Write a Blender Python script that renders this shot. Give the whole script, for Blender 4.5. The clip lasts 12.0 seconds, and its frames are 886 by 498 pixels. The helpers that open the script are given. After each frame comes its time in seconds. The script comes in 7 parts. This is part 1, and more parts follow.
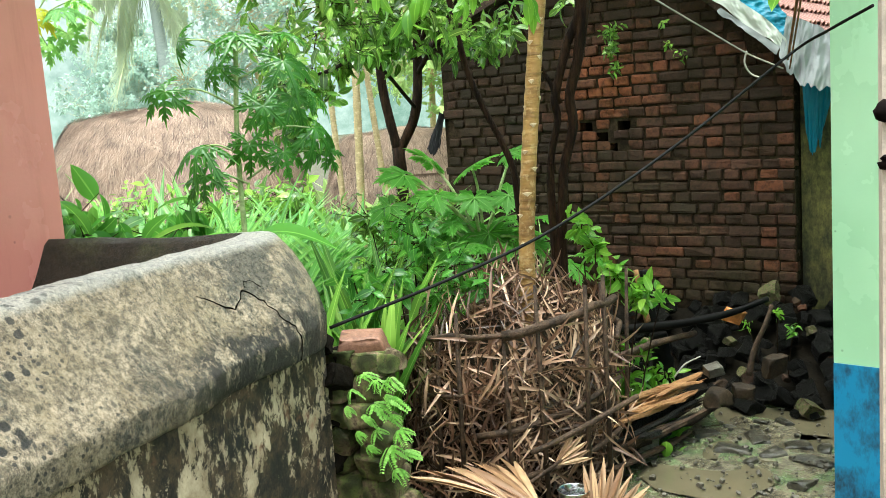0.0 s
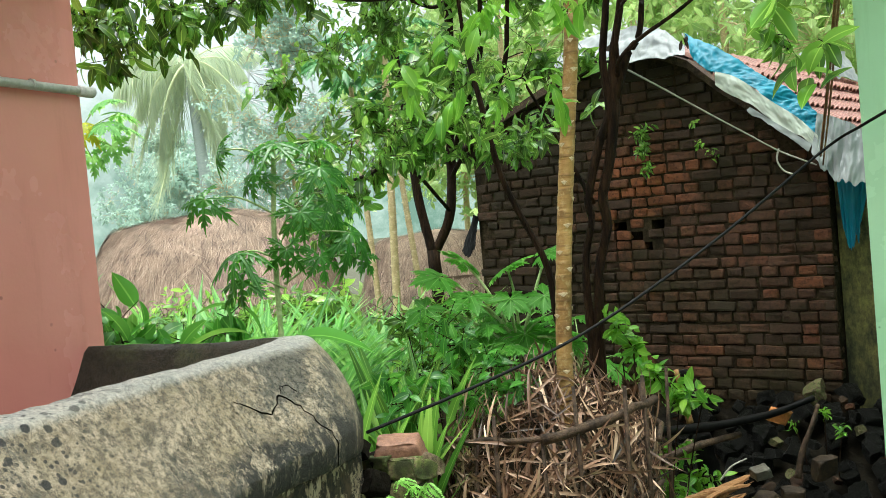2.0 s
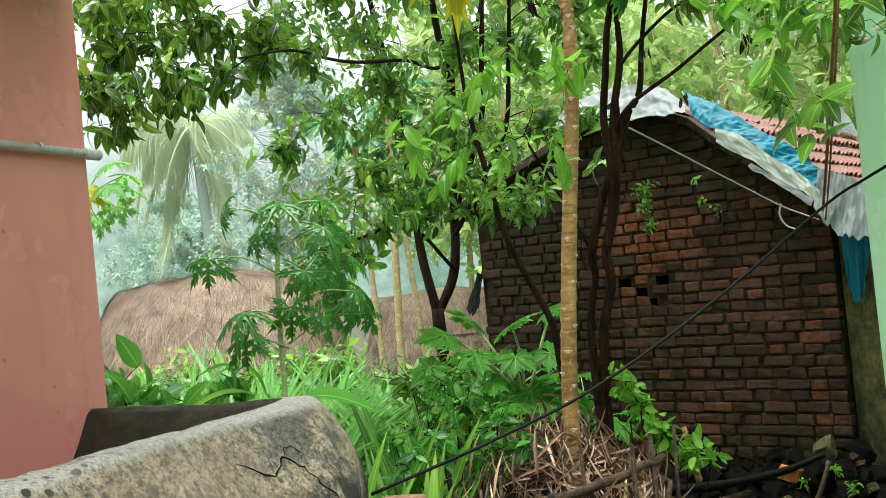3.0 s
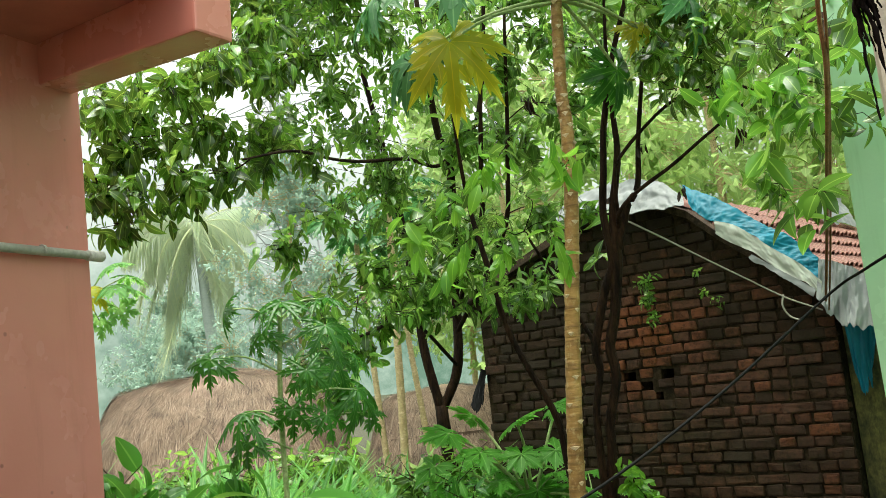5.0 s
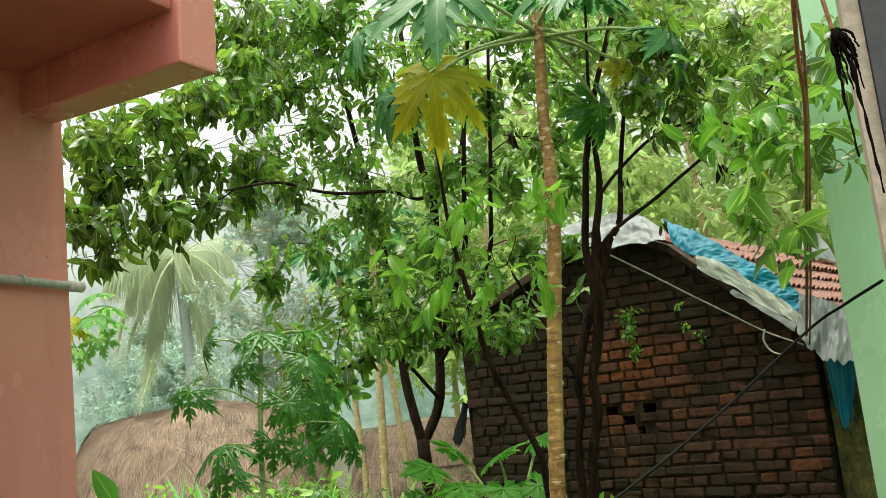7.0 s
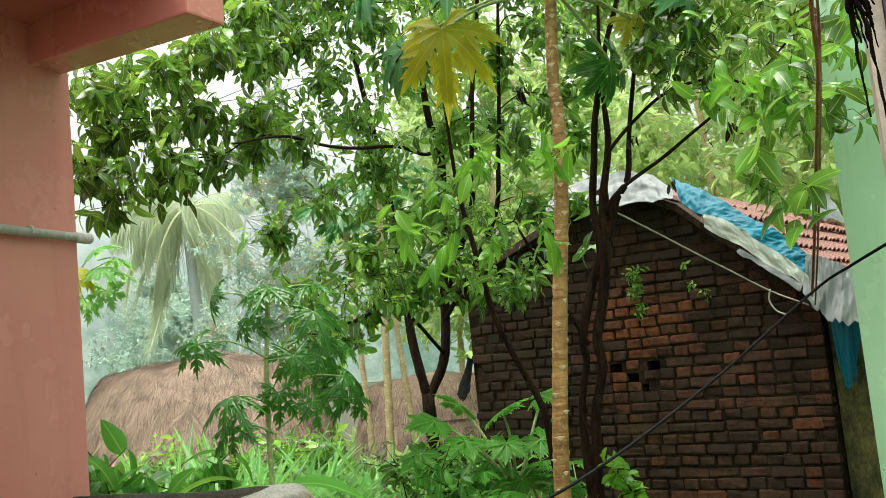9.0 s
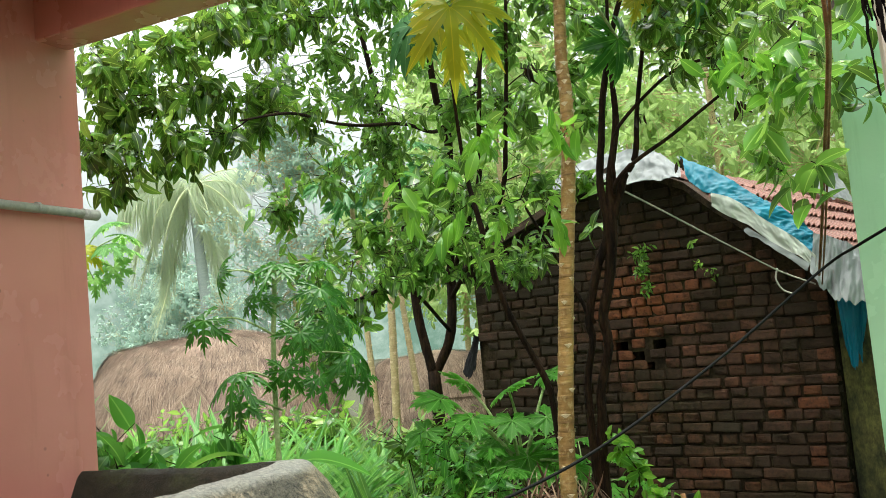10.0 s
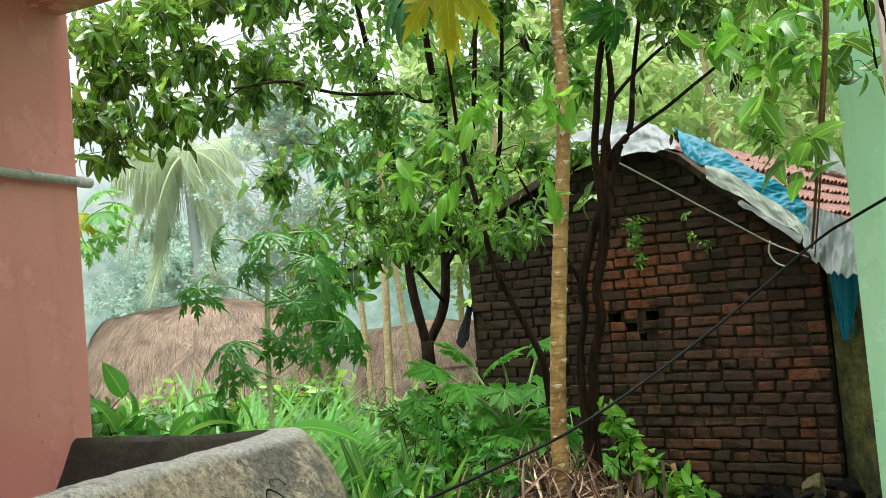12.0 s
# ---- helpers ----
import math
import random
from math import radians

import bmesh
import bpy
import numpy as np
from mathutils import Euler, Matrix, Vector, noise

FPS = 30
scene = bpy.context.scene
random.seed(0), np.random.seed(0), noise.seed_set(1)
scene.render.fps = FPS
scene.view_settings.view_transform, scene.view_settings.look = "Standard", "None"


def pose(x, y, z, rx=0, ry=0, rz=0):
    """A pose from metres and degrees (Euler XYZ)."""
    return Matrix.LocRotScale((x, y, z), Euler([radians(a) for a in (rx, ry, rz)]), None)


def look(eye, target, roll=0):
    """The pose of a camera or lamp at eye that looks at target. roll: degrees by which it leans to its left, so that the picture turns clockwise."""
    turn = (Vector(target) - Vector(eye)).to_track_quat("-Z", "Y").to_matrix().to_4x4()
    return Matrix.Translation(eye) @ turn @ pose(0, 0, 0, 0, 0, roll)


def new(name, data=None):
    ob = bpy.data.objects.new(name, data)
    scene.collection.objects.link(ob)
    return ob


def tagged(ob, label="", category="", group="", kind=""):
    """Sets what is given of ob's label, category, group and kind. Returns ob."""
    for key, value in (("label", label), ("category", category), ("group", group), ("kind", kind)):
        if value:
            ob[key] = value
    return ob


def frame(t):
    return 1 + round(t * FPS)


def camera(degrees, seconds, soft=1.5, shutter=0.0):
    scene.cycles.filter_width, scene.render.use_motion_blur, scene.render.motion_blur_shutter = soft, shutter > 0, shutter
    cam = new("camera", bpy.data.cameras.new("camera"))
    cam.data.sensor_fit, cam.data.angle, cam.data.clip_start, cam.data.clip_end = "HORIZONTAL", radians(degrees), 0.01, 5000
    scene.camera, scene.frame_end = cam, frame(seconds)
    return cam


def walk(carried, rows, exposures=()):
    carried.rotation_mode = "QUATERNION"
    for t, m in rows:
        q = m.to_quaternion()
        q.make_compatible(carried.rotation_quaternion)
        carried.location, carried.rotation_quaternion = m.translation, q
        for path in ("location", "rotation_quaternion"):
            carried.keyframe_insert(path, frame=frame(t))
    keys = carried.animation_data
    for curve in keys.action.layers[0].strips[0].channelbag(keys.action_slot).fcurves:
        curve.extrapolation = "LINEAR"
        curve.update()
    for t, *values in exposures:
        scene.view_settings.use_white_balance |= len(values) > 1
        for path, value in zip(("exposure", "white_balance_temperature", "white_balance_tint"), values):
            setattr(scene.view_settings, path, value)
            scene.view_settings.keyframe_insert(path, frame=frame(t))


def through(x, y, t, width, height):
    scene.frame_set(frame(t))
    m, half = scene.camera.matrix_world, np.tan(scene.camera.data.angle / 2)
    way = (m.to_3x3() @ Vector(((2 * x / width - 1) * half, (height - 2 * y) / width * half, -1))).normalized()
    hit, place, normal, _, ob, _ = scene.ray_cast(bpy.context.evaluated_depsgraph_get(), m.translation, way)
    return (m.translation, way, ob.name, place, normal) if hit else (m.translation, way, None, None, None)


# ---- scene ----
cam = camera(49.93, 12.0, soft=0.6)
PATH = [
    (0.0, pose(0, 0, 1.9, 81.80, 4.00, 20.00)),
    (0.5, pose(0, 0, 1.9, 82.72, 4.17, 20.16)),
    (1.0, pose(0, 0, 1.9, 84.26, 4.37, 20.52)),
    (1.5, pose(0, 0, 1.9, 86.07, 4.75, 21.40)),
    (2.0, pose(0, 0, 1.9, 88.09, 5.07, 22.06)),
    (2.5, pose(0, 0, 1.9, 89.97, 5.34, 22.27)),
    (3.0, pose(0, 0, 1.9, 91.61, 5.61, 22.30)),
    (3.5, pose(0, 0, 1.9, 93.47, 5.92, 22.34)),
    (5.5, pose(0, 0, 1.9, 98.38, 6.68, 22.29)),
    (6.0, pose(0, 0, 1.9, 99.19, 6.71, 21.76)),
    (6.5, pose(0, 0, 1.9, 99.44, 6.51, 21.47)),
    (7.0, pose(0, 0, 1.9, 99.25, 6.24, 21.41)),
    (9.0, pose(0, 0, 1.9, 96.63, 5.51, 21.72)),
    (9.5, pose(0, 0, 1.9, 96.06, 5.38, 21.88)),
    (10.0, pose(0, 0, 1.9, 95.33, 5.26, 22.09)),
    (10.5, pose(0, 0, 1.9, 94.67, 5.10, 22.25)),
    (11.0, pose(0, 0, 1.9, 94.13, 5.02, 22.21)),
    (11.5, pose(0, 0, 1.9, 93.74, 4.93, 21.96)),
    (12.0, pose(0, 0, 1.9, 93.51, 4.87, 21.69)),
]
EXPOSURES = [(0.0, 2.12, 6300, 1), (1.0, 2.01, 6350, 0), (2.0, 1.75, 6350, 0), (3.5, 1.55, 6550, -1), (5.5, 1.36, 7000, -4), (7.0, 1.30, 7150, -3), (9.0, 1.46, 6800, 0), (12.0, 1.53, 6450, 1)]
walk(cam, PATH, EXPOSURES)

# ---- sky and light: a bright overcast, rainy day ----
world = bpy.data.worlds.new("overcast_sky")
scene.world = world
world.use_nodes = True
wn, wl = world.node_tree.nodes, world.node_tree.links
sky = wn.new("ShaderNodeTexSky")
sky.sky_type, sky.sun_disc = "NISHITA", False
sky.sun_elevation, sky.sun_rotation = radians(83), radians(180)
sky.air_density, sky.dust_density, sky.ozone_density = 1.0, 4.0, 0.6
grey = wn.new("ShaderNodeHueSaturation")
grey.inputs["Saturation"].default_value = 0.18
wl.new(sky.outputs["Color"], grey.inputs["Color"])
wl.new(grey.outputs["Color"], wn["Background"].inputs["Color"])
wn["Background"].inputs["Strength"].default_value = 0.15

sun = new("sun", bpy.data.lights.new("sun", "SUN"))
sun.data.energy, sun.data.angle, sun.data.color = 1.3, radians(50), (1.0, 0.98, 0.93)
sun.matrix_world = look((-0.5, 2.0, 16), (-0.5, 4, 0))

# ---- mesh helpers ----


class Build:
    """Collects corners, faces and their materials for one mesh."""

    def __init__(self):
        self.v, self.f, self.m = [], [], []

    def add(self, verts, faces, slot=0):
        k = len(self.v)
        self.v += [tuple(p) for p in verts]
        self.f += [tuple(i + k for i in f) for f in faces]
        self.m += [slot] * len(faces)

    def box(self, lo, hi, slot=0, turn=None):
        x0, y0, z0 = lo
        x1, y1, z1 = hi
        c = [Vector(p) for p in ((x0, y0, z0), (x1, y0, z0), (x1, y1, z0), (x0, y1, z0), (x0, y0, z1), (x1, y0, z1), (x1, y1, z1), (x0, y1, z1))]
        if turn:
            c = [turn @ p for p in c]
        self.add(c, [(0, 3, 2, 1), (4, 5, 6, 7), (0, 1, 5, 4), (1, 2, 6, 5), (2, 3, 7, 6), (3, 0, 4, 7)], slot)

    def tube(self, points, radii, n=8, slot=0, wobble=0.0, rng=random):
        pts = [Vector(p) for p in points]
        rings, up = [], Vector((0.3, 0.2, 1)).normalized()
        for i, p in enumerate(pts):
            d = (pts[min(i + 1, len(pts) - 1)] - pts[max(i - 1, 0)]).normalized()
            a = d.cross(up if abs(d.dot(up)) < 0.95 else Vector((1, 0, 0))).normalized()
            b = d.cross(a)
            r = radii[i] if hasattr(radii, "__len__") else radii
            rings.append([p + (a * math.cos(6.2832 * k / n) + b * math.sin(6.2832 * k / n)) * r * (1 + rng.uniform(-wobble, wobble)) for k in range(n)])
        verts = [q for ring in rings for q in ring]
        faces = [(i * n + k, i * n + (k + 1) % n, (i + 1) * n + (k + 1) % n, (i + 1) * n + k) for i in range(len(pts) - 1) for k in range(n)]
        faces += [tuple(range(n))[::-1], tuple((len(pts) - 1) * n + k for k in range(n))]
        self.add(verts, faces, slot)

    def mesh(self, name, mats, smooth=False):
        me = bpy.data.meshes.new(name)
        me.from_pydata(self.v, [], self.f)
        for m in mats if isinstance(mats, (list, tuple)) else [mats]:
            me.materials.append(m)
        me.polygons.foreach_set("material_index", self.m)
        me.polygons.foreach_set("use_smooth", [smooth] * len(self.f))
        me.update()
        return me


def fast_mesh(name, verts, tris, mats, uv=None, slots=None, smooth=True):
    """A mesh from arrays of corners and triangles."""
    me = bpy.data.meshes.new(name)
    verts, tris = np.asarray(verts, float), np.asarray(tris, np.int32)
    me.vertices.add(len(verts))
    me.vertices.foreach_set("co", verts.ravel())
    me.loops.add(tris.size)
    me.loops.foreach_set("vertex_index", tris.ravel())
    me.polygons.add(len(tris))
    me.polygons.foreach_set("loop_start", np.arange(0, tris.size, 3, dtype=np.int32))
    me.polygons.foreach_set("use_smooth", np.full(len(tris), smooth))
    for m in mats if isinstance(mats, (list, tuple)) else [mats]:
        me.materials.append(m)
    if slots is not None:
        me.polygons.foreach_set("material_index", np.asarray(slots, np.int32))
    if uv is not None:
        me.uv_layers.new(name="UVMap").data.foreach_set("uv", np.asarray(uv, float)[tris.ravel()].ravel())
    me.update(calc_edges=True)
    return me


def part(name, data, mats, parent=None, label="", smooth=False):
    """One mesh object, under a thing or a part."""
    if isinstance(data, Build):
        data = data.mesh(name, mats, smooth)
    elif isinstance(data, bmesh.types.BMesh):
        me = bpy.data.meshes.new(name)
        data.to_mesh(me)
        data.free()
        for m in mats if isinstance(mats, (list, tuple)) else [mats]:
            me.materials.append(m)
        me.polygons.foreach_set("use_smooth", [smooth] * len(me.polygons))
        data = me
    ob = new(name, data)
    if parent is not None:
        ob.parent = parent
    if label:
        ob["label"] = label
    return ob


def thing(name, label, category, group="", kind="", at=(0, 0, 0)):
    ob = new(name)
    ob.location = at
    return tagged(ob, label, category, group, kind)


def rounded_box(size, bevel, jitter=0.0, segments=1, rng=random):
    """A block with worn, bevelled edges, centred."""
    bm = bmesh.new()
    bmesh.ops.create_cube(bm, size=1)
    for v in bm.verts:
        v.co = Vector((v.co.x * size[0], v.co.y * size[1], v.co.z * size[2]))
        v.co += Vector([rng.uniform(-jitter, jitter) for _ in range(3)])
    bmesh.ops.bevel(bm, geom=bm.edges[:], offset=bevel, segments=segments, affect="EDGES", profile=0.6)
    return bm


def rough_stone(size, seed, chips=5, wear=0.10):
    """A stone or broken brick: a lump cut by tilted faces and chipped corners, then worn."""
    rng = random.Random(seed)
    bm = bmesh.new()
    bmesh.ops.create_icosphere(bm, subdivisions=3, radius=0.95)
    cuts = []
    for axis in range(3):
        for s in (-1, 1):
            n = Vector([rng.uniform(-0.16, 0.16) for _ in range(3)])
            n[axis] = s
            cuts.append((n.normalized(), rng.uniform(0.44, 0.52)))
    for _ in range(chips):
        cuts.append((Vector((rng.uniform(-1, 1), rng.uniform(-1, 1), rng.uniform(-0.4, 1))).normalized(), rng.uniform(0.55, 0.70)))
    for v in bm.verts:
        for n, d in cuts:
            over = v.co.dot(n) - d
            if over > 0:
                v.co -= n * over
    off = Vector((rng.uniform(0, 50), rng.uniform(0, 50), rng.uniform(0, 50)))
    for v in bm.verts:
        v.co += noise.noise_vector(v.co * 2.3 + off) * wear * 0.6 + noise.noise_vector(v.co * 7 + off) * wear * 0.3
        v.co = Vector((v.co.x * size[0], v.co.y * size[1], v.co.z * size[2]))
    return bm


def spline(points, n):
    """Points along a smooth curve through the given ones."""
    p = [Vector(q) for q in points]
    p = [2 * p[0] - p[1]] + p + [2 * p[-1] - p[-2]]
    out = []
    for i in range(1, len(p) - 2):
        for k in range(n):
            t = k / n
            a, b, c, d = p[i - 1], p[i], p[i + 1], p[i + 2]
            out.append(0.5 * (2 * b + (c - a) * t + (2 * a - 5 * b + 4 * c - d) * t * t + (3 * b - a - 3 * c + d) * t ** 3))
    return out + [p[-2]]


# ---- materials ----


class Nodes:
    """A node material with short calls."""

    def __init__(self, name):
        self.mat = bpy.data.materials.new(name)
        self.mat.use_nodes = True
        self.t = self.mat.node_tree
        self.b = self.t.nodes["Principled BSDF"]
        self.pos = self.t.nodes.new("ShaderNodeTexCoord").outputs["Object"]

    def node(self, kind, **inputs):
        n = self.t.nodes.new("ShaderNode" + kind)
        for key, value in inputs.items():
            self.put(n.inputs[key.replace("_", " ")], value)
        return n

    def put(self, socket, value):
        if isinstance(value, bpy.types.NodeSocket):
            self.t.links.new(value, socket)
        else:
            socket.default_value = value

    def noise(self, scale, detail=4.0, rough=0.6, stretch=None):
        v = self.pos
        if stretch:
            m = self.node("Mapping", Vector=v, Scale=stretch)
            v = m.outputs["Vector"]
        return self.node("TexNoise", Vector=v, Scale=scale, Detail=detail, Roughness=rough).outputs["Fac"]

    def spots(self, scale, stretch=None):
        v = self.pos
        if stretch:
            v = self.node("Mapping", Vector=v, Scale=stretch).outputs["Vector"]
        return self.node("TexVoronoi", Vector=v, Scale=scale).outputs["Distance"]

    def step(self, fac, lo, hi):
        n = self.node("MapRange", Value=fac)
        n.inputs["From Min"].default_value, n.inputs["From Max"].default_value = lo, hi
        return n.outputs["Result"]

    def math(self, op, a, b=0.0):
        n = self.t.nodes.new("ShaderNodeMath")
        n.operation = op
        self.put(n.inputs[0], a)
        self.put(n.inputs[1], b)
        return n.outputs[0]

    def mix(self, fac, a, b):
        n = self.t.nodes.new("ShaderNodeMix")
        n.data_type = "RGBA"
        self.put(n.inputs["Factor"], fac)
        for key, value in ((6, a), (7, b)):
            self.put(n.inputs[key], (*value, 1) if isinstance(value, tuple) and len(value) == 3 else value)
        return n.outputs[2]

    def ramp(self, fac, stops):
        n = self.t.nodes.new("ShaderNodeValToRGB")
        self.put(n.inputs[0], fac)
        e = n.color_ramp.elements
        while len(e) < len(stops):
            e.new(0.5)
        for el, (p, c) in zip(e, stops):
            el.position, el.color = p, (*c, 1)
        return n.outputs["Color"]

    def bump(self, height, strength, distance):
        n = self.node("Bump", Height=height, Strength=strength, Distance=distance)
        prev = self.b.inputs["Normal"]
        if prev.is_linked:
            self.t.links.new(prev.links[0].from_socket, n.inputs["Normal"])
        self.t.links.new(n.outputs["Normal"], prev)

    def done(self, colour, rough, metal=0.0, specular=0.5):
        self.put(self.b.inputs["Base Color"], (*colour, 1) if isinstance(colour, tuple) else colour)
        self.put(self.b.inputs["Roughness"], rough)
        self.put(self.b.inputs["Metallic"], metal)
        self.b.inputs["Specular IOR Level"].default_value = specular
        return self.mat


def painted_wall(name, base, worn, stain, streak=0.55):
    """Limewashed or painted plaster with faint clouds, runs of damp and small specks."""
    m = Nodes(name)
    c = m.mix(m.step(m.noise(1.3, 3), 0.35, 0.7), base, worn)
    runs = m.step(m.noise(3.0, 5, 0.65, (3.0, 3.0, 0.35)), streak, streak + 0.25)
    c = m.mix(m.math("MULTIPLY", runs, 0.45), c, stain)
    specks = m.step(m.math("ADD", m.spots(9), m.math("MULTIPLY", m.noise(6, 3), 0.25)), 0.19, 0.15)
    c = m.mix(m.math("MULTIPLY", specks, 0.5), c, tuple(x * 0.3 for x in stain))
    m.bump(m.noise(60, 4), 0.15, 0.004)
    m.bump(m.noise(5, 3), 0.2, 0.01)
    return m.done(c, m.step(m.noise(4), 0.2, 1.6))


PINK = painted_wall("pink_limewash", (0.58, 0.215, 0.175), (0.65, 0.265, 0.22), (0.36, 0.12, 0.09))
GREEN = painted_wall("pale_green_paint", (0.36, 0.625, 0.395), (0.43, 0.70, 0.465), (0.22, 0.40, 0.18), 0.57)


def blue_paint():
    m = Nodes("blue_dado_paint")
    c = m.mix(m.noise(2.5), (0.008, 0.19, 0.40), (0.015, 0.26, 0.50))
    soot = m.step(m.math("ADD", m.math("MULTIPLY", m.noise(3.0, 4, 0.6), 0.6), m.math("MULTIPLY", m.noise(9, 8, 0.78, (1.2, 1.2, 0.5)), 0.4)), 0.50, 0.60)
    c = m.mix(m.math("MULTIPLY", soot, 0.9), c, (0.012, 0.02, 0.03))
    m.bump(m.noise(40), 0.2, 0.004)
    return m.done(c, 0.42)


def shaded_soffit():
    """Pink paint under the roof slab, its shade put into the colour as dark clouds."""
    m = Nodes("shaded_pink_soffit")
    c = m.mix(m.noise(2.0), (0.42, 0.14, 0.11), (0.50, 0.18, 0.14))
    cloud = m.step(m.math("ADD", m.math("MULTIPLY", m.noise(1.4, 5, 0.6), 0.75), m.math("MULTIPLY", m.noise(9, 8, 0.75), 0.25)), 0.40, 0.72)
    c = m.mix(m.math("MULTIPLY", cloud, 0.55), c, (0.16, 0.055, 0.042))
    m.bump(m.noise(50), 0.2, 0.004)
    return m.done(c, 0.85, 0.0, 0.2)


SOFFIT = shaded_soffit()
BLUE = blue_paint()


def plain(name, a, b, scale, rough, bump=0.2, depth=0.004, metal=0.0, stretch=None, specular=0.5):
    m = Nodes(name)
    n = m.noise(scale, 8, 0.7, stretch)
    c = m.mix(m.step(n, 0.38, 0.62), a, b)
    c = m.mix(m.math("MULTIPLY", m.step(m.noise(scale * 6, 8, 0.75, stretch), 0.42, 0.60), 0.6), c, tuple(x * 0.55 for x in a))
    m.bump(m.noise(scale * 5, 5, 0.6, stretch), bump, depth)
    return m.done(c, rough, metal, specular)


def sheeting(name, a, b, dirt, rough):
    """Worn plastic sheet: even colour, a fine weave and a few dirty runs."""
    m = Nodes(name)
    c = m.mix(m.step(m.noise(3.0, 4), 0.3, 0.7), a, b)
    c = m.mix(m.math("MULTIPLY", m.step(m.noise(5.0, 7, 0.7, (1, 1, 0.4)), 0.56, 0.70), 0.7), c, dirt)
    m.bump(m.noise(90, 3), 0.15, 0.002)
    m.bump(m.noise(14, 4, 0.5), 0.25, 0.004)
    return m.done(c, rough, 0.0, 0.25)


def coping_mat(name="weathered_cement_coping", black=0.0, film=(0.17, 0.16, 0.125)):
    """Weathered cement coping: cream crust, grey algae film, black lichen dots. black: how far algae and painted shade
    darken it.
    """
    m = Nodes(name)
    big, fine, mid = m.noise(2.2, 5, 0.6), m.noise(75, 10, 0.9), m.noise(15, 12, 0.85)
    grit = m.noise(34, 12, 0.88)
    at = m.node("SeparateXYZ", Vector=m.pos)
    along, height = at.outputs["Y"], at.outputs["Z"]
    pale = m.mix(m.step(fine, 0.42, 0.54), (0.19, 0.145, 0.088), (0.66, 0.545, 0.40))
    pale = m.mix(m.math("MULTIPLY", m.step(m.noise(6, 6, 0.7), 0.44, 0.62), 0.55), pale, (0.30, 0.225, 0.115))
    brown = m.mix(m.step(fine, 0.44, 0.56), (0.030, 0.027, 0.018), (0.24, 0.195, 0.125))
    c = m.mix(m.math("MULTIPLY", m.step(grit, 0.505, 0.545), 0.85), pale, brown)
    c = m.mix(m.math("MULTIPLY", m.step(mid, 0.515, 0.545), 0.78), c, brown)
    # grey-green film in streaks across the slope, thicker towards the free end
    streak = m.math("ADD", m.math("MULTIPLY", m.noise(30, 12, 0.9, (0.7, 1.4, 0.7)), 0.6), m.math("MULTIPLY", m.noise(4.5, 6, 0.7), 0.4))
    damp_end = m.math("MULTIPLY", m.step(along, 1.55, 2.60), 0.105)
    worn = m.step(m.math("ADD", damp_end, m.math("ADD", m.math("MULTIPLY", big, 0.25), m.math("MULTIPLY", streak, 0.75))), 0.568 - black, 0.592 - black)
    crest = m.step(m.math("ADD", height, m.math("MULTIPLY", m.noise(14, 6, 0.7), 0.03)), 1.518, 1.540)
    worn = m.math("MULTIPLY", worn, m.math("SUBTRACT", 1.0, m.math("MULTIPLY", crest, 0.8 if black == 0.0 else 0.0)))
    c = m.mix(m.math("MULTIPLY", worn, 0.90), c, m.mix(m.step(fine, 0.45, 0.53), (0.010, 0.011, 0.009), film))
    # The wet ridge's sky sheen, painted into the colour as a pale crest.
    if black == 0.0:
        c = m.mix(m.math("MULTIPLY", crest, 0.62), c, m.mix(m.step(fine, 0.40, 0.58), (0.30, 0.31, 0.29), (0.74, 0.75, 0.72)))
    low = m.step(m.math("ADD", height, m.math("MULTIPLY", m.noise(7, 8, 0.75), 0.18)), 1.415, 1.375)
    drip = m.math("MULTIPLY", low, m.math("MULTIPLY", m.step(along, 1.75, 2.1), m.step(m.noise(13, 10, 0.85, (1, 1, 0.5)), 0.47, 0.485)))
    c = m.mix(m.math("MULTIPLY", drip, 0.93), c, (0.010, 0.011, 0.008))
    near = m.step(along, 2.15, 1.6)
    for scale, size, where, much in ((9, 0.47, 0.9, 0.97), (19, 0.50, 2.1, 0.95), (46, 0.515, 4.1, 0.9)):
        dots = m.step(m.math("ADD", m.spots(scale), m.math("MULTIPLY", m.noise(scale * 1.3, 7, 0.8), 0.55)), size + 0.03, size - 0.02)
        dots = m.math("MULTIPLY", m.math("MULTIPLY", dots, near), m.step(m.noise(where + 1.6, 4), 0.42, 0.50))
        c = m.mix(m.math("MULTIPLY", dots, much), c, (0.009, 0.012, 0.011))
    moss = m.step(m.noise(1.3, 8, 0.8), 0.56, 0.64)
    c = m.mix(m.math("MULTIPLY", moss, 0.62), c, m.mix(m.step(fine, 0.42, 0.58), (0.022, 0.034, 0.014), (0.14, 0.15, 0.06)))
    m.bump(fine, 1.0, 0.008)
    m.bump(grit, 0.7, 0.012)
    m.bump(mid, 0.9, 0.03)
    return m.done(c, m.step(big, -0.15, 1.15), 0.0, 0.55 if black == 0.0 else 0.15)


